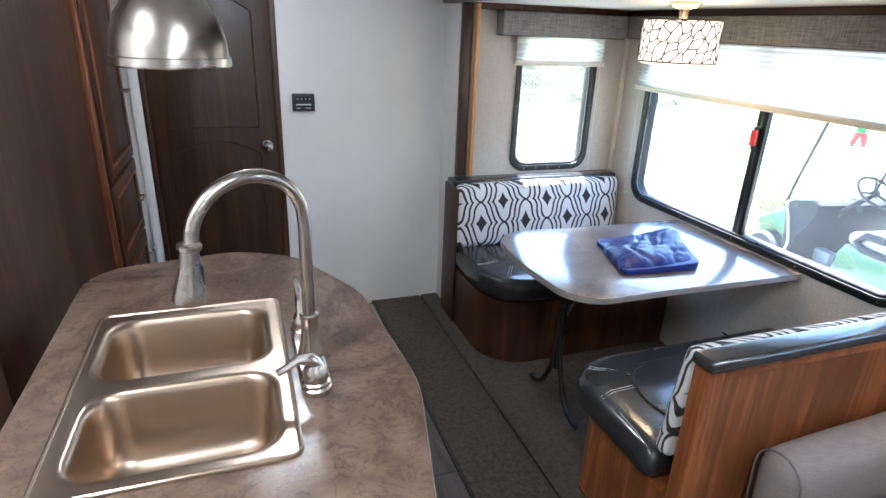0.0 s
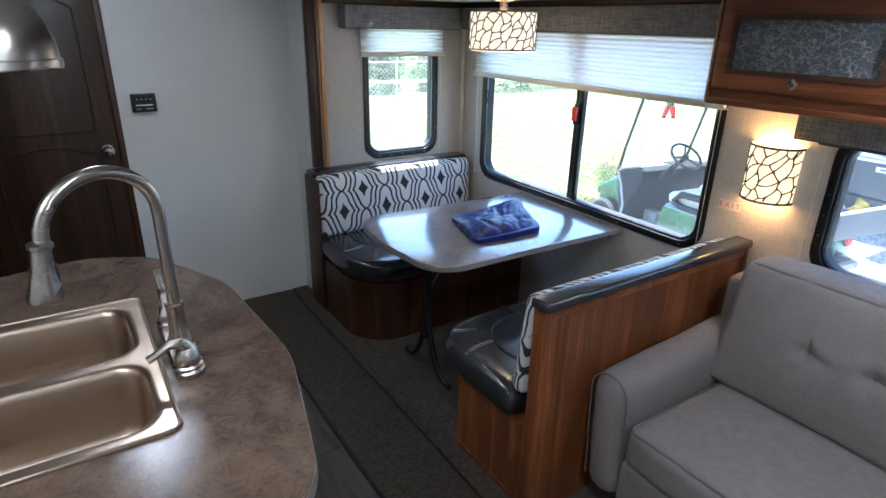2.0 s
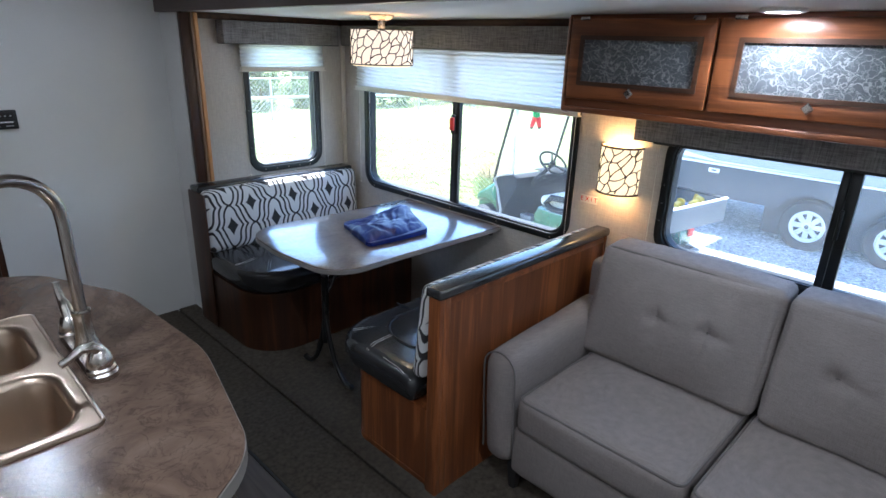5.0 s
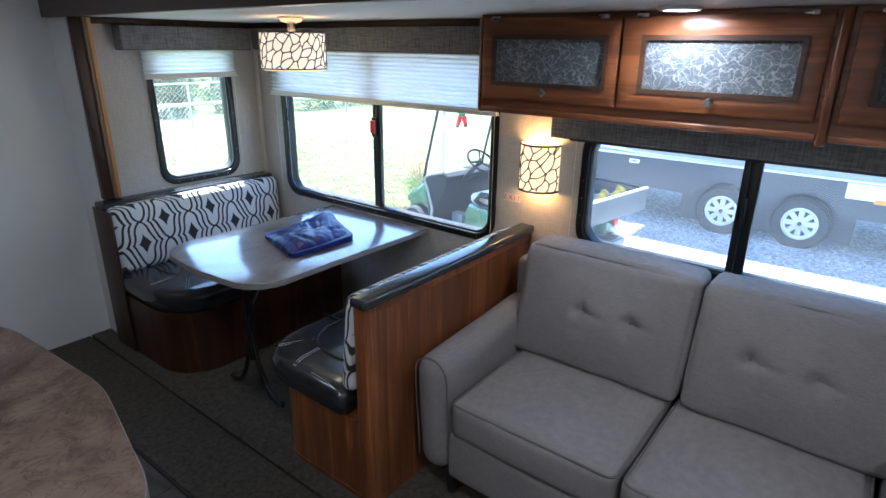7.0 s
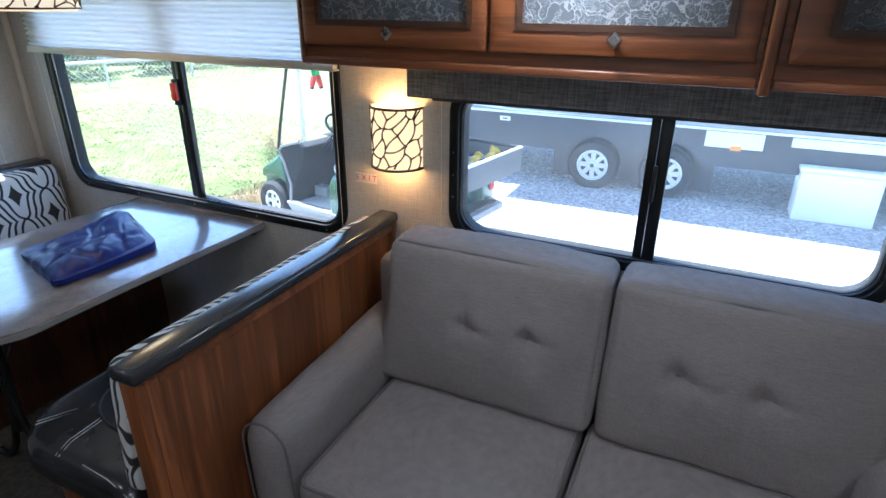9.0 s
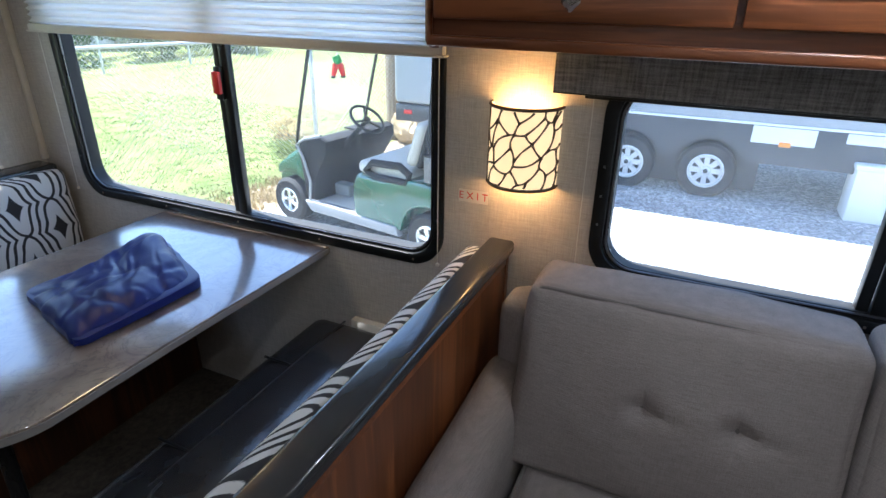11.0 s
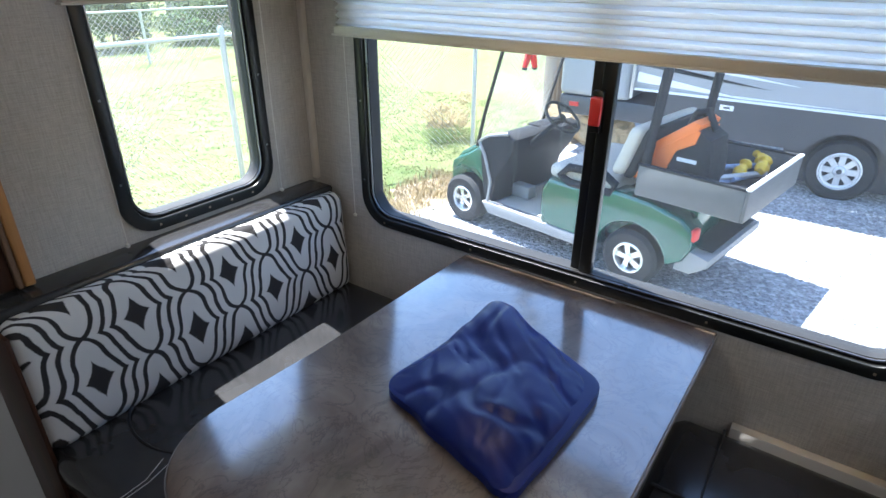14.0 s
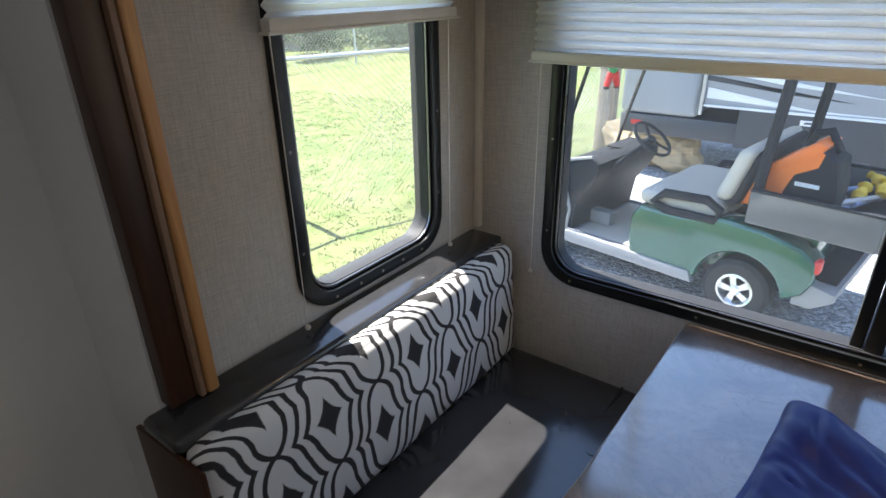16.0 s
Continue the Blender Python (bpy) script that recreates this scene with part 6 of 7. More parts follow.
for i, (x, y, h, sp) in enumerate(((2.0, 31, 8.0, 3.6), (8.0, 33, 9.5, 4.2), (14.5, 30, 8.0, 3.8), (20, 27, 9.0, 4.0), (26, 23, 8.5, 4.0), (31, 17, 8, 4), (-5, 32, 9, 4.2), (36, 10, 9, 4.2))):
    tree(x, y, h, sp, 20 + i, (M_LEAF, M_LEAF2)[i % 2], 3200)
for i, (x, y, w) in enumerate(((17.6, 22.9, 1.5), (21.5, 20.5, 1.7), (24.5, 18.5, 1.6), (5.0, 27.5, 1.7), (13.0, 19.0, 1.6), (16.0, 18.6, 1.5), (19.0, 18.0, 1.6), (10.0, 20.0, 1.6), (7.2, 21.5, 1.7))):
    hb = thing("shrub", (x, y, GZ), "dense green shrub across the lawn", "bush", "shrubs behind the lawn")
    leafy("leaves", 4200, (x, y, GZ + 0.85), (w, w * 0.8, 0.9), 0.085, 60 + i, (M_LEAF2, M_LEAF)[i % 2], hb)
    part("stem", tube([(x, y, GZ), (x, y, GZ + 0.9)], [0.05, 0.02], 6), M_BARK, hb)

shed = thing("tan_shed", (16.5, 25.0, GZ), "tan sided outbuilding behind the lawn", "building")
SHED = Matrix.Translation((14.96, 25.19, GZ)) @ Matrix.Rotation(radians(-53), 4, "Z")
for nm, bm, mt in (("wall", box(0, 4.6, 0, 3.4, 0, 2.5), M_SIDING), ("door", box(2.6, 3.5, -0.04, -0.002, 0, 2.0, 0.01), M_WHITE), ("roof", prism([(-0.3, 2.5), (4.9, 2.5), (2.3, 3.6)], -0.3, 3.7, turn=SIDE0), M_ROOF)):
    bm.transform(SHED)
    part(nm, bm, mt, shed, smooth=False)
grn = thing("green_bin_shed", (20.0, 20.0, GZ), "dark green low shed beyond the fence", "building")
part("wall", box(17.2, 19.6, 22.2, 23.6, GZ, GZ + 1.3, 0.02), plain("dark_green_paint", (0.02, 0.11, 0.055), 0.6), grn)
part("roof", box(17.0, 19.8, 22.0, 23.8, GZ + 1.3, GZ + 1.42, 0.02), M_ROOF, grn)

pole = thing("utility_pole", (9.1, 5.25, GZ), "tan weathered wooden utility pole", "pole")
part("shaft", tube([(9.1, 5.25, GZ), (9.1, 5.25, GZ + 4), (9.1, 5.25, GZ + 8.5)], [0.15, 0.14, 0.11], 20), M_BARK, pole)
for k in range(2):
    part("number_tag", box(8.955, 8.962, 5.16 + 0.06 * k, 5.2 + 0.06 * k, GZ + 1.62, GZ + 1.7, 0.002), M_GALV, pole)
log = thing("cut_log", (8.9, 4.3, GZ), "large tan split log lying on the ground", "log")
lg = cushion(-0.75, 0.75, -0.24, 0.24, 0, 0.46, 0.2, (0.05, 0.03, 0.03), 14, wobble=0.10, seed=3)
lg.transform(pose(8.75, 4.45, GZ + 0.02, 0, 0, 62))
part("wood", lg, plain("split_log_wood", (0.42, 0.31, 0.18), 0.9, vary=0.4, scale=6, bump=1, bump_scale=30, stretch=(1, 1, 6)), log)

# ---- outdoors: neighbouring trailer ----
M_TR_GREY = plain("pale_grey_fibreglass", (0.30, 0.315, 0.335), 0.35, vary=0.05, scale=1.0)
M_TR_DARK = plain("charcoal_fibreglass", (0.045, 0.048, 0.055), 0.4, vary=0.15, scale=2.0)
M_TR_WHITE = plain("white_gelcoat", (0.72, 0.73, 0.74), 0.3, vary=0.04)
M_TYRE = plain("black_rubber", (0.018, 0.018, 0.019), 0.8, vary=0.25, bump=0.4, bump_scale=120)
M_WHEEL = plain("silver_painted_rim", (0.62, 0.62, 0.62), 0.35, 0.3, vary=0.06)
M_AMBER = plain("amber_lens", (0.85, 0.28, 0.03), 0.3)
TX = 8.1
tr = thing("travel_trailer", (TX, 0, GZ), "large grey and charcoal travel trailer parked opposite", "trailer")
wall_side = box(TX, TX + 2.4, -7.5, 3.72, 0.20, 2.6, 0.03)
part("side_wall", wall_side, M_TR_GREY, tr)
part("front_cap", box(TX + 0.02, TX + 2.38, 3.76, 4.72, 0.03, 2.5, 0.08, 3), M_TR_GREY, tr, "grey front cap")
part("front_skirt", box(TX + 0.03, TX + 2.3, 3.0, 4.70, -0.22, 0.026, 0.02), M_TR_DARK, tr)


def skirt_with_arches(y0, y1, z0, z1, hubs, r, bm=None):
    pts = [(y0, z1), (y0, z0)]
    for h in sorted(hubs):
        dz = z0 - (GZ + 0.34)
        half = math.sqrt(max(0.01, r * r - dz * dz)) if abs(dz) < r else 0.05
        a0 = math.atan2(dz, -half)
        a1 = math.atan2(dz, half)
        for k in range(13):
            a = a0 + (a1 - a0) * k / 12
            pts.append((h + r * math.cos(a), GZ + 0.34 + r * math.sin(a)))
    pts += [(y1, z0), (y1, z1)]
    return prism(pts, TX - 0.015, TX + 0.06, turn=FACE_X)


part("skirt", skirt_with_arches(-7.5, 3.3, -0.24, 0.196, (0.42, 1.355), 0.42), M_TR_DARK, tr, "charcoal lower skirt with wheel arches", smooth=False)
part("underbody", box(TX + 0.35, TX + 2.3, -7.4, 3.0, -0.22, 0.19), M_TR_DARK, tr, smooth=False)
# added dark sheet: hides sunlit ground beyond, stands for shade behind the wheels
part("well_shade_sheet", box(TX + 0.28, TX + 0.34, -0.15, 1.95, -0.66, 0.19), M_TR_DARK, tr, smooth=False)
part("trim_rail", box(TX - 0.02, TX, -7.5, 3.70, 0.197, 0.225, 0.004), M_TR_WHITE, tr)
part("swoosh", prism([(3.68, 0.30), (3.68, 0.42), (2.6, 0.26), (1.2, 0.24), (2.5, 0.235)], TX - 0.006, TX - 0.001, turn=FACE_X), M_TR_WHITE, tr, smooth=False)
part("swoosh", prism([(3.70, 0.62), (3.70, 0.95), (2.9, 0.55), (1.9, 0.42), (2.9, 0.5)], TX - 0.006, TX - 0.001, turn=FACE_X), M_TR_WHITE, tr, smooth=False)
part("swoosh", prism([(3.70, 0.50), (3.70, 0.56), (2.8, 0.40), (2.2, 0.36)], TX - 0.006, TX - 0.001, turn=FACE_X), M_TR_DARK, tr, smooth=False)
part("badge", box(TX - 0.022, TX - 0.015, 2.53, 2.68, 0.09, 0.15, 0.003), M_TR_WHITE, tr)
part("badge_mark", box(TX - 0.025, TX - 0.022, 2.57, 2.64, 0.11, 0.13), M_TR_DARK, tr)
part("compartment_door", box(TX - 0.022, TX - 0.0155, -0.62, 0.02, 0.0, 0.19, 0.006), M_TR_WHITE, tr)
part("panel", box(TX - 0.022, TX - 0.0155, -2.2, -0.9, 0.08, 0.19, 0.006), M_TR_WHITE, tr)
part("marker_lamp", box(TX - 0.035, TX - 0.014, -0.39, -0.27, -0.025, 0.03, 0.008), M_AMBER, tr, "amber side marker lamp")
part("clearance_lamp", box(TX + 0.01, TX + 0.03, 4.42, 4.55, -0.11, -0.05, 0.008), M_RED, tr, "red lamp")
# unseen canvas, added above the view to throw shade on the gravel
part("added_shade_awning", box(TX - 0.62, TX - 0.02, -7.4, 3.6, 2.36, 2.39, 0.01), M_TR_WHITE, tr, "unseen white canvas added at the roof edge to shade the gravel")
part("awning_arm", box(TX - 0.05, TX - 0.008, 3.70, 3.74, 0.1, 2.4, 0.006), M_GALV, tr)


def wheel_parts(parent, r, width, rim_r, spokes, place, out, tyre_mat, rim_mat, windowed):
    """A tyre with a spoked rim, axis along local y, outside towards out (+1 or -1)."""
    w = width / 2
    turn = Matrix.Translation(place) @ Matrix.Rotation(radians(-90 * out), 4, "X")
    ty = part("tyre", lathe([(rim_r, -w * 0.9), (rim_r + 0.02, -w), (r - 0.03, -w), (r, -w * 0.7), (r, w * 0.7), (r - 0.03, w), (rim_r + 0.02, w), (rim_r, w * 0.9), (rim_r, -w * 0.9)], (0, 0, 0), 40, turn=turn), tyre_mat, parent, world_place=False)
    rm = lathe([(rim_r + 0.004, w * 0.92), (rim_r - 0.012, w * 0.98), (rim_r - 0.02, w * 0.8), (rim_r - 0.022, -w * 0.5), (rim_r - 0.002, -w * 0.5)], (0, 0, 0), 40, turn=turn)
    rim = part("rim", rm, rim_mat, parent, world_place=False)
    disc = lathe([(0, w * 0.2), (rim_r - 0.02, w * 0.15), (rim_r - 0.02, w * 0.1), (0, w * 0.1)], (0, 0, 0), 32, turn=turn)
    part("wheel_back", disc, M_TR_DARK, parent, world_place=False)
    sp = bmesh.new()
    for k in range(spokes):
        a = 2 * math.pi * k / spokes
        hw0, hw1 = (0.30, 0.17) if windowed else (0.32, 0.2)
        q = []
        r0, r1 = rim_r * 0.25, rim_r - 0.012
        for rr, hw, zz in ((r0, hw0 * 2.0, w * 0.82), (r1, hw1 if windowed else hw1 * 1.1, w * 0.66)):
            for s in (-1, 1):
                q.append((rr * math.cos(a + s * hw), rr * math.sin(a + s * hw), zz))
        vs = [sp.verts.new(p) for p in q] + [sp.verts.new((p[0], p[1], p[2] - 0.02)) for p in q]
        for f in ((0, 1, 3, 2), (4, 6, 7, 5), (0, 4, 5, 1), (2, 3, 7, 6), (0, 2, 6, 4), (1, 5, 7, 3)):
            sp.faces.new([vs[i] for i in f])
    lathe([(0, w * 0.98), (rim_r * 0.2, w * 0.96), (rim_r * 0.3, w * 0.84), (rim_r * 0.34, w * 0.7), (0, w * 0.7)], (0, 0, 0), 24, bm=sp)
    if windowed:
        lathe([(rim_r * 0.80, w * 0.72), (rim_r - 0.005, w * 0.8), (rim_r - 0.005, w * 0.66), (rim_r * 0.8, w * 0.66)], (0, 0, 0), 32, bm=sp)
    sp.transform(turn)
    part("spokes", sp, rim_mat, rim, world_place=False)
    hubm = lathe([(0, w * 1.0), (rim_r * 0.13, w * 0.98), (rim_r * 0.16, w * 0.9), (0, w * 0.9)], (0, 0, 0), 16, turn=turn)
    part("hub_cap", hubm, M_TR_DARK if windowed else rim_mat, rim, world_place=False)


for y in (0.42, 1.355):
    w = new("wheel")
    w.parent = tr
    w.location = (0.15, y, 0.34)
    w.rotation_euler = (0, 0, radians(90))
    wheel_parts(w, 0.34, 0.23, 0.205, 8, (0, 0, 0), 1, M_TYRE, M_WHEEL, True)
blk = thing("white_storage_box", (8.2, -1.2, GZ), "white plastic storage box on the gravel", "box")
part("box_body", box(7.95, 8.35, -1.87, -1.05, GZ + 0.02, -0.16, 0.02), M_WHITE, blk)
part("lid", box(7.93, 8.37, -1.89, -1.03, -0.16, -0.10, 0.015), M_WHITE, blk)

# ---- outdoors: golf cart ----
M_CART_GREEN = plain("metallic_green_paint", (0.002, 0.082, 0.056), 0.2, 0.15, vary=0.15, coat=1.0)
# darker than the bed's grey: the panels' shade is put into the tone
M_BED = plain("shade_toned_grey_bed_panel", (0.10, 0.102, 0.105), 0.5, vary=0.2, scale=9)
M_CART_GREY = plain("grey_moulded_plastic", (0.23, 0.235, 0.245), 0.5, vary=0.08)
M_CART_DARK = plain("dark_moulded_plastic", (0.02, 0.021, 0.024), 0.6, vary=0.15, spec=0.12)
M_CREAM = plain("cream_vinyl", (0.46, 0.43, 0.375), 0.5, vary=0.08, bump=0.2)
M_CHROMEW = plain("bright_alloy", (0.72, 0.72, 0.72), 0.25, 0.8, vary=0.05)
M_ORANGE = plain("orange_plastic", (0.80, 0.17, 0.02), 0.4, vary=0.08)
M_YELLOW = plain("yellow_plastic", (0.75, 0.48, 0.03), 0.4, vary=0.1)
M_BLUEGREY = plain("blue_grey_tube", (0.25, 0.33, 0.48), 0.4, vary=0.1)
M_SMOKE = clear_glass("windscreen_acrylic", (0.93, 0.95, 0.96), 0.15)
cart = new("golf_cart")
cart.matrix_world = pose(5.443, 2.502, GZ + 0.02, 0, 0, 80.06)
tagged(cart, "green utility golf cart with a grey cargo bed", "golf cart")


def cp(name, bm, material, parent=cart, label="", smooth=True):
    return part(name, bm, material, parent, label, smooth, world_place=False)


SIDE = Matrix(((1, 0, 0, 0), (0, 0, 1, 0), (0, 1, 0, 0), (0, 0, 0, 1)))   # outline x, z; depth -> y
WH = 0.235
arch_r = [(0.0 + 0.30 * math.cos(a), WH + 0.30 * math.sin(a)) for a in (radians(5 + 165 * k / 12) for k in range(13))]
fender = [(0.84, 0.26), (0.87, 0.45), (0.86, 0.60), (0.80, 0.70), (0.45, 0.70), (0.18, 0.76), (-0.12, 0.74), (-0.36, 0.68), (-0.46, 0.60), (-0.47, 0.47), (-0.42, 0.36), (-0.33, 0.30)] + arch_r[::-1] + [(0.31, 0.245)]
for s in (1, -1):
    cp("rear_fender", prism(fender, min(0.33 * s, 0.56 * s), max(0.33 * s, 0.56 * s), 0.03, 3, turn=SIDE), M_CART_GREEN)
cp("seat_box", box(-0.40, 0.84, -0.34, 0.34, 0.28, 0.70, 0.02), M_CART_GREEN)
cp("floor_pan", box(0.80, 1.52, -0.54, 0.54, 0.255, 0.285, 0.008), M_CART_GREY)
# pale sheet over the grey pan: sunlight on the floor put into colour
cp("sunlit_floor_sheet", box(0.87, 1.40, -0.47, 0.47, 0.286, 0.294, 0.003), M_CREAM)
for s in (1, -1):
    cp("rocker_panel", prism([(0.30, 0.20), (1.44, 0.20), (1.52, 0.30), (1.40, 0.31), (0.34, 0.29)], min(0.50 * s, 0.575 * s), max(0.50 * s, 0.575 * s), 0.012, 2, turn=SIDE), M_CART_GREY)
arch_f = [(1.80 + 0.30 * math.cos(a), WH + 0.30 * math.sin(a)) for a in (radians(58 + 115 * k / 12) for k in range(13))]
cowl = [(1.52, 0.30), (1.50, 0.55), (1.57, 0.76), (1.64, 0.79), (1.76, 0.71), (1.90, 0.64), (1.98, 0.58), (1.99, 0.50)] + arch_f
for s in (1, -1):
    cp("front_fender", prism(cowl, min(0.33 * s, 0.50 * s), max(0.33 * s, 0.50 * s), 0.02, 3, turn=SIDE), M_CART_GREEN)
cp("front_cowl", prism([(1.50, 0.28), (1.50, 0.55), (1.57, 0.80), (1.66, 0.83), (1.80, 0.76), (2.00, 0.64), (2.13, 0.48), (2.14, 0.26)], -0.35, 0.35, 0.03, 3, turn=SIDE), M_CART_GREEN)
dash = cp("dashboard", prism([(1.22, 0.93), (1.30, 0.96), (1.60, 0.88), (1.60, 0.70), (1.54, 0.30), (1.44, 0.29), (1.40, 0.55), (1.28, 0.72), (1.22, 0.84)], -0.52, 0.52, 0.02, 2, turn=SIDE), M_CART_DARK)
cp("dash_edge", tube([(1.47, 0.55, 0.30), (1.44, 0.55, 0.50), (1.52, 0.55, 0.74), (1.60, 0.545, 0.86), (1.50, 0.53, 0.93), (1.28, 0.52, 0.985)], 0.014, 8), M_CART_GREY, dash)
cp("switch_panel", box(1.36, 1.40, 0.30, 0.50, 0.66, 0.74, 0.006), M_BLACKPL, dash)
for k in range(3):
    cp("switch", lathe([(0, 0.012), (0.014, 0.01), (0.016, 0), (0, 0)], (1.358, 0.34 + 0.06 * k, 0.70), 12, turn=Matrix.Rotation(radians(-90), 4, "Y")), (M_ORANGE, M_RED, M_SCREEN)[k], dash)
cp("cup_tray", box(1.30, 1.46, -0.40, 0.02, 0.950, 0.962, 0.006), M_CART_DARK, dash)
pedal = cp("pedal", box(1.22, 1.42, 0.12, 0.24, 0.30, 0.42, 0.01), M_CART_GREY, cart, "white-worn pedal plate")
sw = tube([(0.17 * math.cos(a), 0.17 * math.sin(a), 0) for a in (2 * math.pi * k / 36 for k in range(36))], 0.014, 8, closed=True)
sw.transform(pose(0.92, 0.25, 1.15, 0, -38, 0))
wheel_st = cp("steering_wheel", sw, M_BLACKPL)
spk = bmesh.new()
for a in (90, 210, 330):
    tube([(0, 0, -0.02), (0.166 * math.cos(radians(a)), 0.166 * math.sin(radians(a)), 0)], 0.012, 6, bm=spk)
lathe([(0, 0.012), (0.035, 0.008), (0.042, -0.03), (0, -0.03)], (0, 0, 0), 16, bm=spk)
spk.transform(pose(0.92, 0.25, 1.15, 0, -38, 0))
cp("wheel_spokes", spk, M_BLACKPL, wheel_st)
cp("steering_column", tube([(0.93, 0.25, 1.13), (1.20, 0.25, 0.88), (1.44, 0.25, 0.62)], [0.022, 0.028, 0.035], 10), M_CART_DARK)
st = cp("seat_cushion", cushion(0.20, 0.84, -0.50, 0.50, 0.70, 0.82, 0.05, (0.01, 0.0, 0.015), 10, wobble=0.006), M_CREAM, cart, "cream vinyl bench seat")
bk = cushion(0.03, 0.15, -0.50, 0.50, 0.86, 1.26, 0.055, (0.02, 0, 0.01), 10, wobble=0.006, shape=lambda p: (p.x - 0.32 * (p.z - 0.86) + 0.14, p.y, p.z))
back = cp("seat_back", bk, M_CREAM, cart, "cream vinyl seat back")
bs = cushion(-0.03, 0.055, -0.47, 0.47, 0.84, 1.24, 0.04, (0, 0, 0.01), 8, wobble=0.003, shape=lambda p: (p.x - 0.32 * (p.z - 0.86) + 0.14, p.y, p.z))
cp("back_shell", bs, M_CART_DARK, back)
for s in (1, -1):
    loop = [(0.22, 0.72), (0.60, 0.71), (0.70, 0.76), (0.62, 0.84), (0.30, 0.86), (0.20, 0.80)]
    cp("hip_restraint", tube([(x, 0.535 * s, z) for x, z in loop], 0.034, 10, closed=True), M_CART_DARK)
    cp("rear_strut", tube([(-0.02, 0.49 * s, 0.78), (0.0, 0.49 * s, 1.05), (-0.06, 0.49 * s, 1.86)], 0.036, 10), M_CART_DARK)
    cp("front_strut", tube([(1.66, 0.50 * s, 0.80), (1.58, 0.50 * s, 1.12), (1.36, 0.49 * s, 1.86)], 0.017, 8), M_BLACKMETAL)
cp("canopy", loft(rrect(-0.30, 1.52, -0.58, 0.58, 0.12, 6), [(0.02, 1.85), (0.0, 1.86), (0.0, 1.89), (0.05, 1.92), (0.3, 1.94)]), M_CREAM, cart, "pale roof canopy")
scr = prism([(1.645, 0.86), (1.650, 0.861), (1.575, 1.13), (1.370, 1.84), (1.365, 1.84), (1.570, 1.13)], -0.485, 0.485, turn=SIDE)
wnd = cp("windscreen", scr, M_SMOKE, cart, "clear acrylic windscreen", smooth=False)
wnd.visible_shadow = False
cp("screen_rail", tube([(1.37, -0.49, 1.81), (1.37, 0.49, 1.81)], 0.014, 8), M_CART_GREY)
bed = cp("cargo_bed", box(-0.74, 0.02, -0.56, 0.56, 0.775, 0.80, 0.004), M_CART_GREY, cart, "grey steel cargo bed")
for s in (1, -1):
    cp("bed_side", box(-0.74, 0.02, min(0.54 * s, 0.565 * s), max(0.54 * s, 0.565 * s), 0.78, 1.005, 0.005), M_BED, bed)
    cp("side_rim", box(-0.745, 0.025, min(0.53 * s, 0.575 * s), max(0.53 * s, 0.575 * s), 1.0, 1.02, 0.006), M_CART_DARK, bed)
cp("tailgate", box(-0.765, -0.74, -0.565, 0.565, 0.78, 1.01, 0.005), M_BED, bed)
cp("tailgate_rim", box(-0.77, -0.735, -0.575, 0.575, 1.005, 1.024, 0.006), M_TR_WHITE, bed, "pale rim")
cp("bed_front", box(0.0, 0.025, -0.56, 0.56, 0.78, 1.0, 0.005), M_CART_DARK, bed)
cp("bed_liner", box(-0.73, 0.0, -0.535, 0.535, 0.801, 0.815, 0.003), M_CART_DARK, bed)
cp("rear_bumper", prism([(-0.36, 0.27), (-0.36, 0.42), (-0.46, 0.45), (-0.60, 0.42), (-0.60, 0.36), (-0.48, 0.27)], -0.53, 0.53, 0.015, 2, turn=SIDE), M_CART_GREY, cart, "grey rear bumper")
cp("bumper_step", box(-0.58, -0.40, -0.42, 0.42, 0.445, 0.458, 0.004), M_CART_DARK)
cp("frame_rail", box(-0.5, 1.6, -0.22, 0.22, 0.18, 0.26, 0.01), M_CART_DARK)
cp("rear_axle", tube([(0, -0.44, WH), (0, 0.44, WH)], 0.03, 8), M_CART_DARK)
cp("front_axle", tube([(1.80, -0.44, WH), (1.80, 0.44, WH)], 0.025, 8), M_CART_DARK)
for s in (1, -1):
    cp("tail_lamp", cushion(-0.485, -0.44, min(0.46 * s, 0.55 * s), max(0.46 * s, 0.55 * s), 0.53, 0.63, 0.02, (0, 0, 0), 4, wobble=0), M_RED, cart, "red oval tail lamp")
    for x in (0.0, 1.80):
        w = new("wheel")
        w.parent = cart
        w.location = (x, 0.45 * s, WH)
        wheel_parts(w, WH, 0.19, 0.125, 5, (0, 0, 0), s, M_TYRE, M_CHROMEW, False)

gen = new("portable_generator")
gen.matrix_world = cart.matrix_world @ pose(-0.15, 0.25, 0.816) @ Matrix.Diagonal((1.12, 1.15, 1.4, 1))
tagged(gen, "orange and black portable generator in the cart's bed", "generator")
cp("housing", prism([(0.23, 0.0), (0.235, 0.16), (-0.10, 0.355), (-0.22, 0.30), (-0.25, 0.18), (-0.25, 0.0)], -0.14, 0.14, 0.015, 2, turn=SIDE), M_CART_DARK, gen, "black housing")
cp("shell", prism([(0.238, 0.165), (0.225, 0.185), (-0.10, 0.385), (-0.15, 0.37), (-0.13, 0.335), (0.20, 0.150)], -0.15, 0.15, 0.008, 2, turn=SIDE), M_ORANGE, gen, "orange shell")
cp("front_panel", box(0.228, 0.242, -0.14, 0.14, 0.02, 0.165, 0.006), M_ORANGE, gen, "orange front panel")
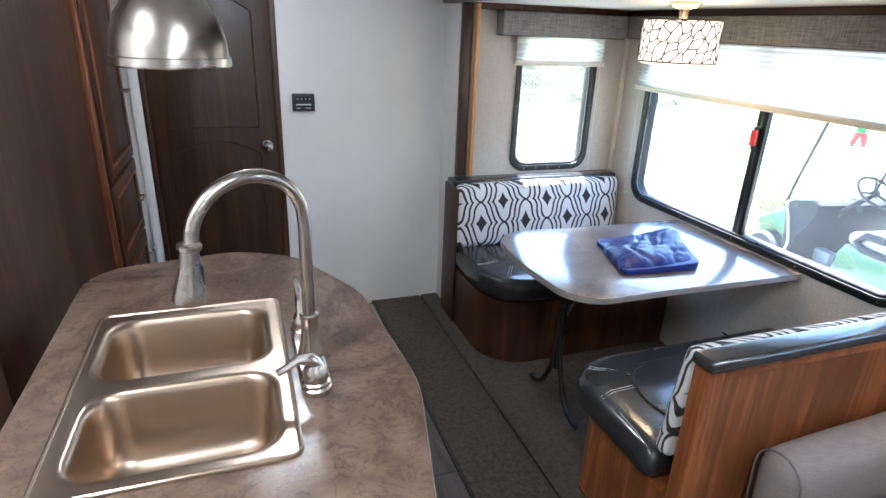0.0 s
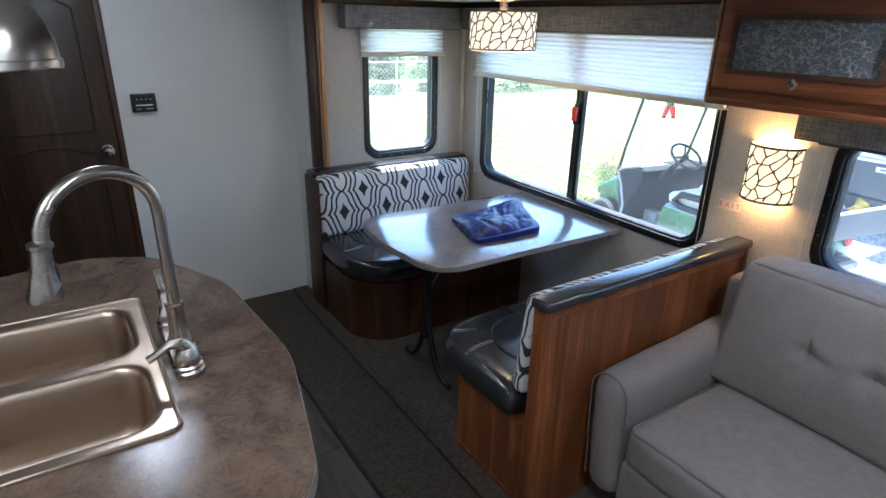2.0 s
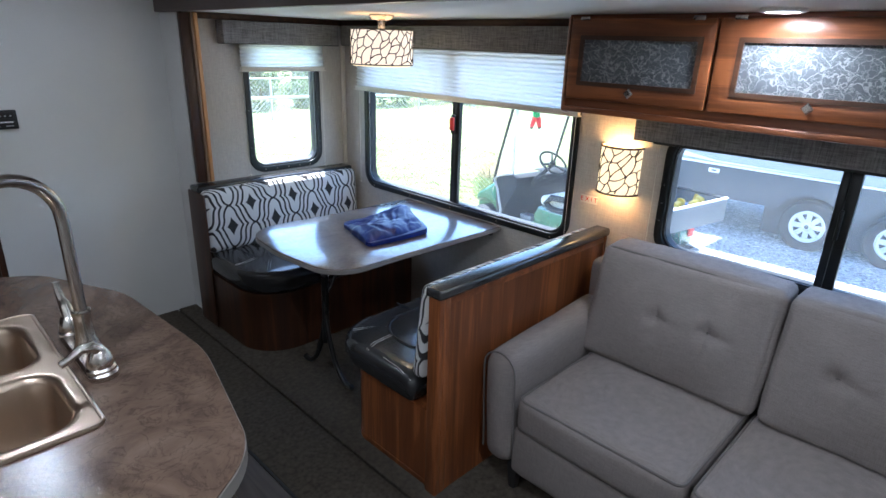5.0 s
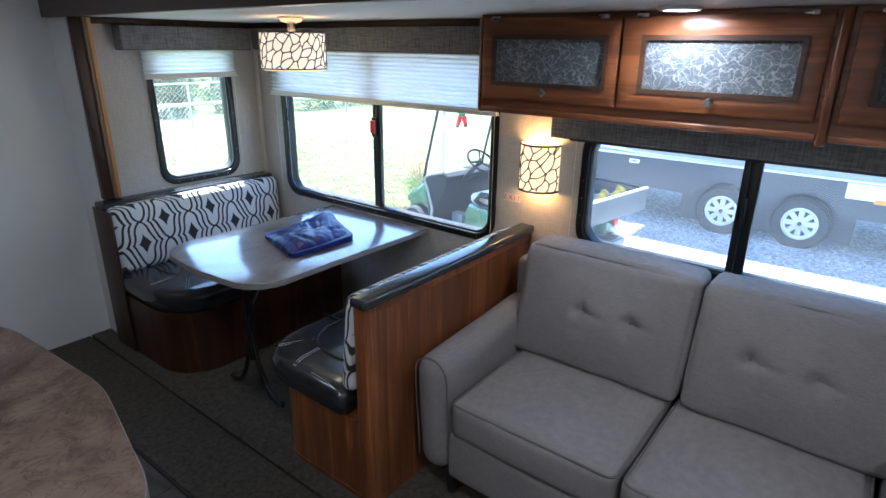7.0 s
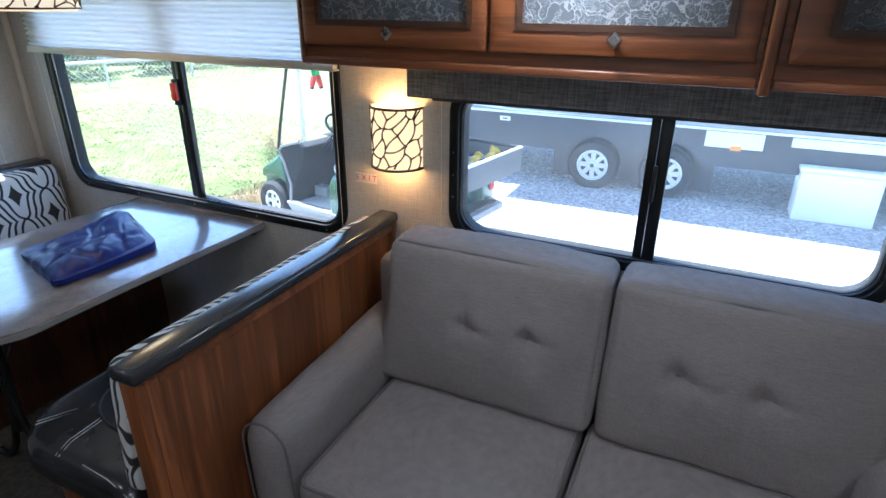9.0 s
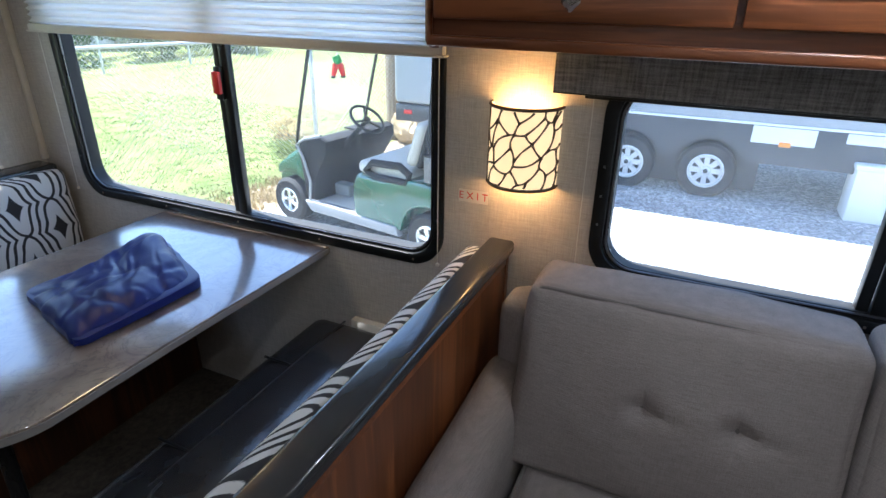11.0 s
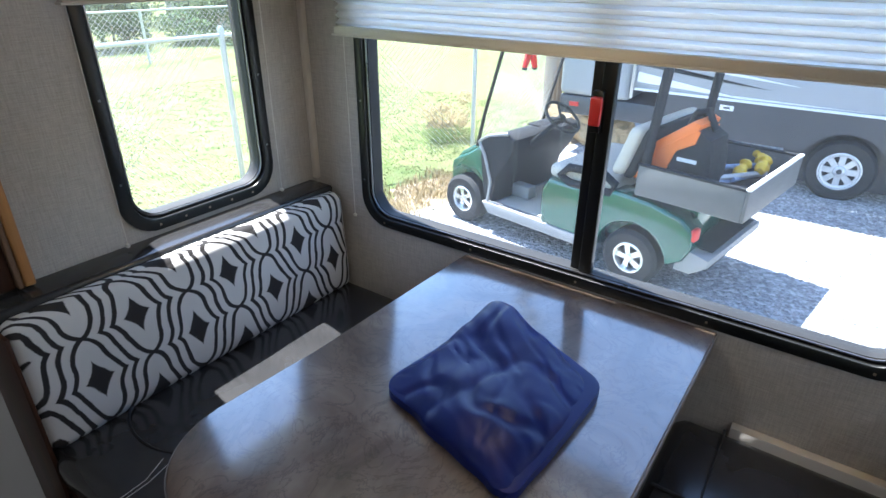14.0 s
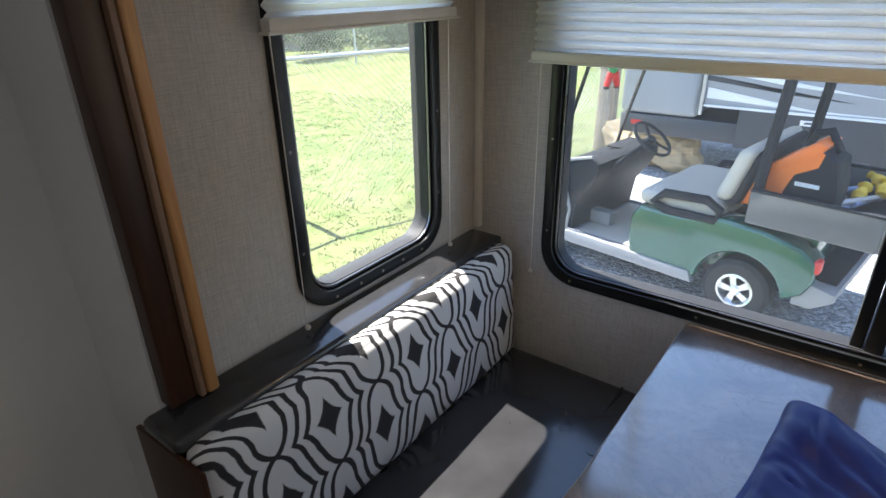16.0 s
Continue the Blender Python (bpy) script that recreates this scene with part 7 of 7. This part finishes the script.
for s in (1, -1):
    cp("side_flash", prism([(0.222, 0.03), (0.226, 0.168), (-0.085, 0.352), (-0.15, 0.335), (-0.13, 0.27), (-0.02, 0.22), (0.02, 0.13), (0.03, 0.03)], min(0.139 * s, 0.147 * s), max(0.139 * s, 0.147 * s), 0.002, 1, turn=SIDE), M_ORANGE, gen)
cp("carry_handle", tube([(-0.02, 0, 0.33), (-0.05, 0, 0.40), (-0.12, 0, 0.42), (-0.19, 0, 0.33)], 0.022, 10), M_CART_DARK, gen)
cp("control_panel", box(0.241, 0.250, -0.11, 0.11, 0.06, 0.13, 0.003), M_BLACKPL, gen)
for k in range(3):
    cp("socket", lathe([(0, 0.008), (0.02, 0.008), (0.022, 0), (0, 0)], (0.249, -0.07 + 0.07 * k, 0.095), 12, turn=Matrix.Rotation(radians(90), 4, "Y")), (M_ORANGE, M_BLACKPL, M_SCREEN)[k], gen)
cp("side_label", box(-0.16, -0.03, 0.1395, 0.142, 0.17, 0.19), M_TR_WHITE, gen)
for k, (x, y, ln, tilt, mt) in enumerate(((-0.44, 0.05, 0.5, 8, M_BLUEGREY), (-0.50, -0.08, 0.52, -6, M_GALV), (-0.52, -0.20, 0.48, 4, M_BLUEGREY), (-0.42, -0.33, 0.5, -10, M_BLUEGREY))):
    tl = new("jack_handle_tool")
    tl.matrix_world = cart.matrix_world @ pose(x, y, 0.86 + 0.025 * (k % 2), 0, 0, 75 + tilt)
    tagged(tl, "blue-grey pole tool with a yellow end in the cart's bed", "tool", "pole tools in the cart")
    cp("pole", tube([(-ln / 2, 0, 0), (ln / 2, 0, 0.03)], 0.022, 10), mt, tl)
    cp("yellow_end", lathe([(0, -0.05), (0.035, -0.045), (0.05, 0.0), (0.03, 0.06), (0.05, 0.085), (0.035, 0.11), (0, 0.115)], (0, 0, 0), 14, turn=Matrix.Translation((-ln / 2 + 0.06, 0, 0.05)) @ pose(0, 0, 0, 20 * k, -60, 0)), M_YELLOW, tl)
cloth_t = new("folded_rag")
cloth_t.matrix_world = cart.matrix_world @ pose(-0.60, 0.36, 0.816)
tagged(cloth_t, "white and blue folded rag in the cart's bed", "cloth")
cp("rag", cushion(-0.08, 0.08, -0.12, 0.12, 0, 0.07, 0.03, (0, 0, 0.01), 8, wobble=0.03), M_TR_WHITE, cloth_t)
M_TOYRED = plain("red_felt", (0.72, 0.04, 0.035), 0.8)
M_TOYGREEN = plain("green_felt", (0.03, 0.35, 0.10), 0.8)
toy = new("hanging_soft_toy")
toy.matrix_world = cart.matrix_world @ pose(1.43, 0.08, 1.572)
tagged(toy, "small red and green soft ornament hanging in the windscreen", "ornament")
for s in (-1, 1):
    cp("red_leg", tube([(0.012 * s, 0.018 * s, 0.03), (0.02 * s, 0.032 * s, -0.04), (0.026 * s, 0.044 * s, -0.085)], [0.032, 0.028, 0.022], 10), M_TOYRED, toy)
    cp("foot", cushion(0.02 * s - 0.02, 0.02 * s + 0.025, 0.047 * s - 0.02, 0.047 * s + 0.02, -0.108, -0.082, 0.012, (0, 0, 0), 4, wobble=0), M_BLACKPL, toy)
cp("green_top", cushion(-0.04, 0.04, -0.055, 0.055, 0.025, 0.12, 0.035, (0.01, 0.01, 0.01), 8, wobble=0.03, seed=8), M_TOYGREEN, toy)
cp("string", tube([(0, 0, 0.12), (0.02, 0, 0.30)], 0.003, 5), M_CORD, toy)
hose = new("coiled_hose")
hose.location = (4.62, 2.35, GZ + 0.03)
tagged(hose, "coiled thin green hose on the gravel", "hose")
cp("coil", tube([((0.16 + 0.012 * k / 12) * math.cos(k * 0.42), (0.14 + 0.01 * k / 12) * math.sin(k * 0.42), 0.01 + 0.004 * math.sin(k)) for k in range(70)], 0.007, 6), plain("green_hose", (0.05, 0.22, 0.14), 0.5), hose)

# ---- floor planks ----
pf = thing("plank_floor", (-0.2, 0.3, -0.012), "grey-brown vinyl plank floor with staggered boards", "floor", kind="structure")
PW = 0.152


def plank_mesh(length):
    bm = box(0.001, PW - 0.001, 0.001, length - 0.001, -0.012, 0.0, 0.0012, 1)
    me = bpy.data.meshes.new("plank")
    bm.to_mesh(me)
    bm.free()
    me.materials.append(M_PLANK)
    return me


PLANKS = {q: plank_mesh(q) for q in (0.92, 0.61, 0.31)}
for row in range(13):
    x = 0.648 - PW * (row + 1)
    if x < -1.2:
        break
    y, k = -2.6 + (0, -0.33, -0.6, -0.17)[row % 4], row
    while y < YF - 0.02:
        q = (0.92, 0.61, 0.92, 0.31)[k % 4]
        k += 1
        if y + q > YF:
            q = 0.61 if YF - y > 0.61 else 0.31
        if y + q > YF + 0.1:
            break
        if y < -2.6:
            y += q
            continue
        p = new("plank", PLANKS[q])
        p.parent = pf
        p.matrix_parent_inverse = Matrix.Translation((0.2, -0.3, 0.012))
        p.location = (x, y, 0)
        y += q
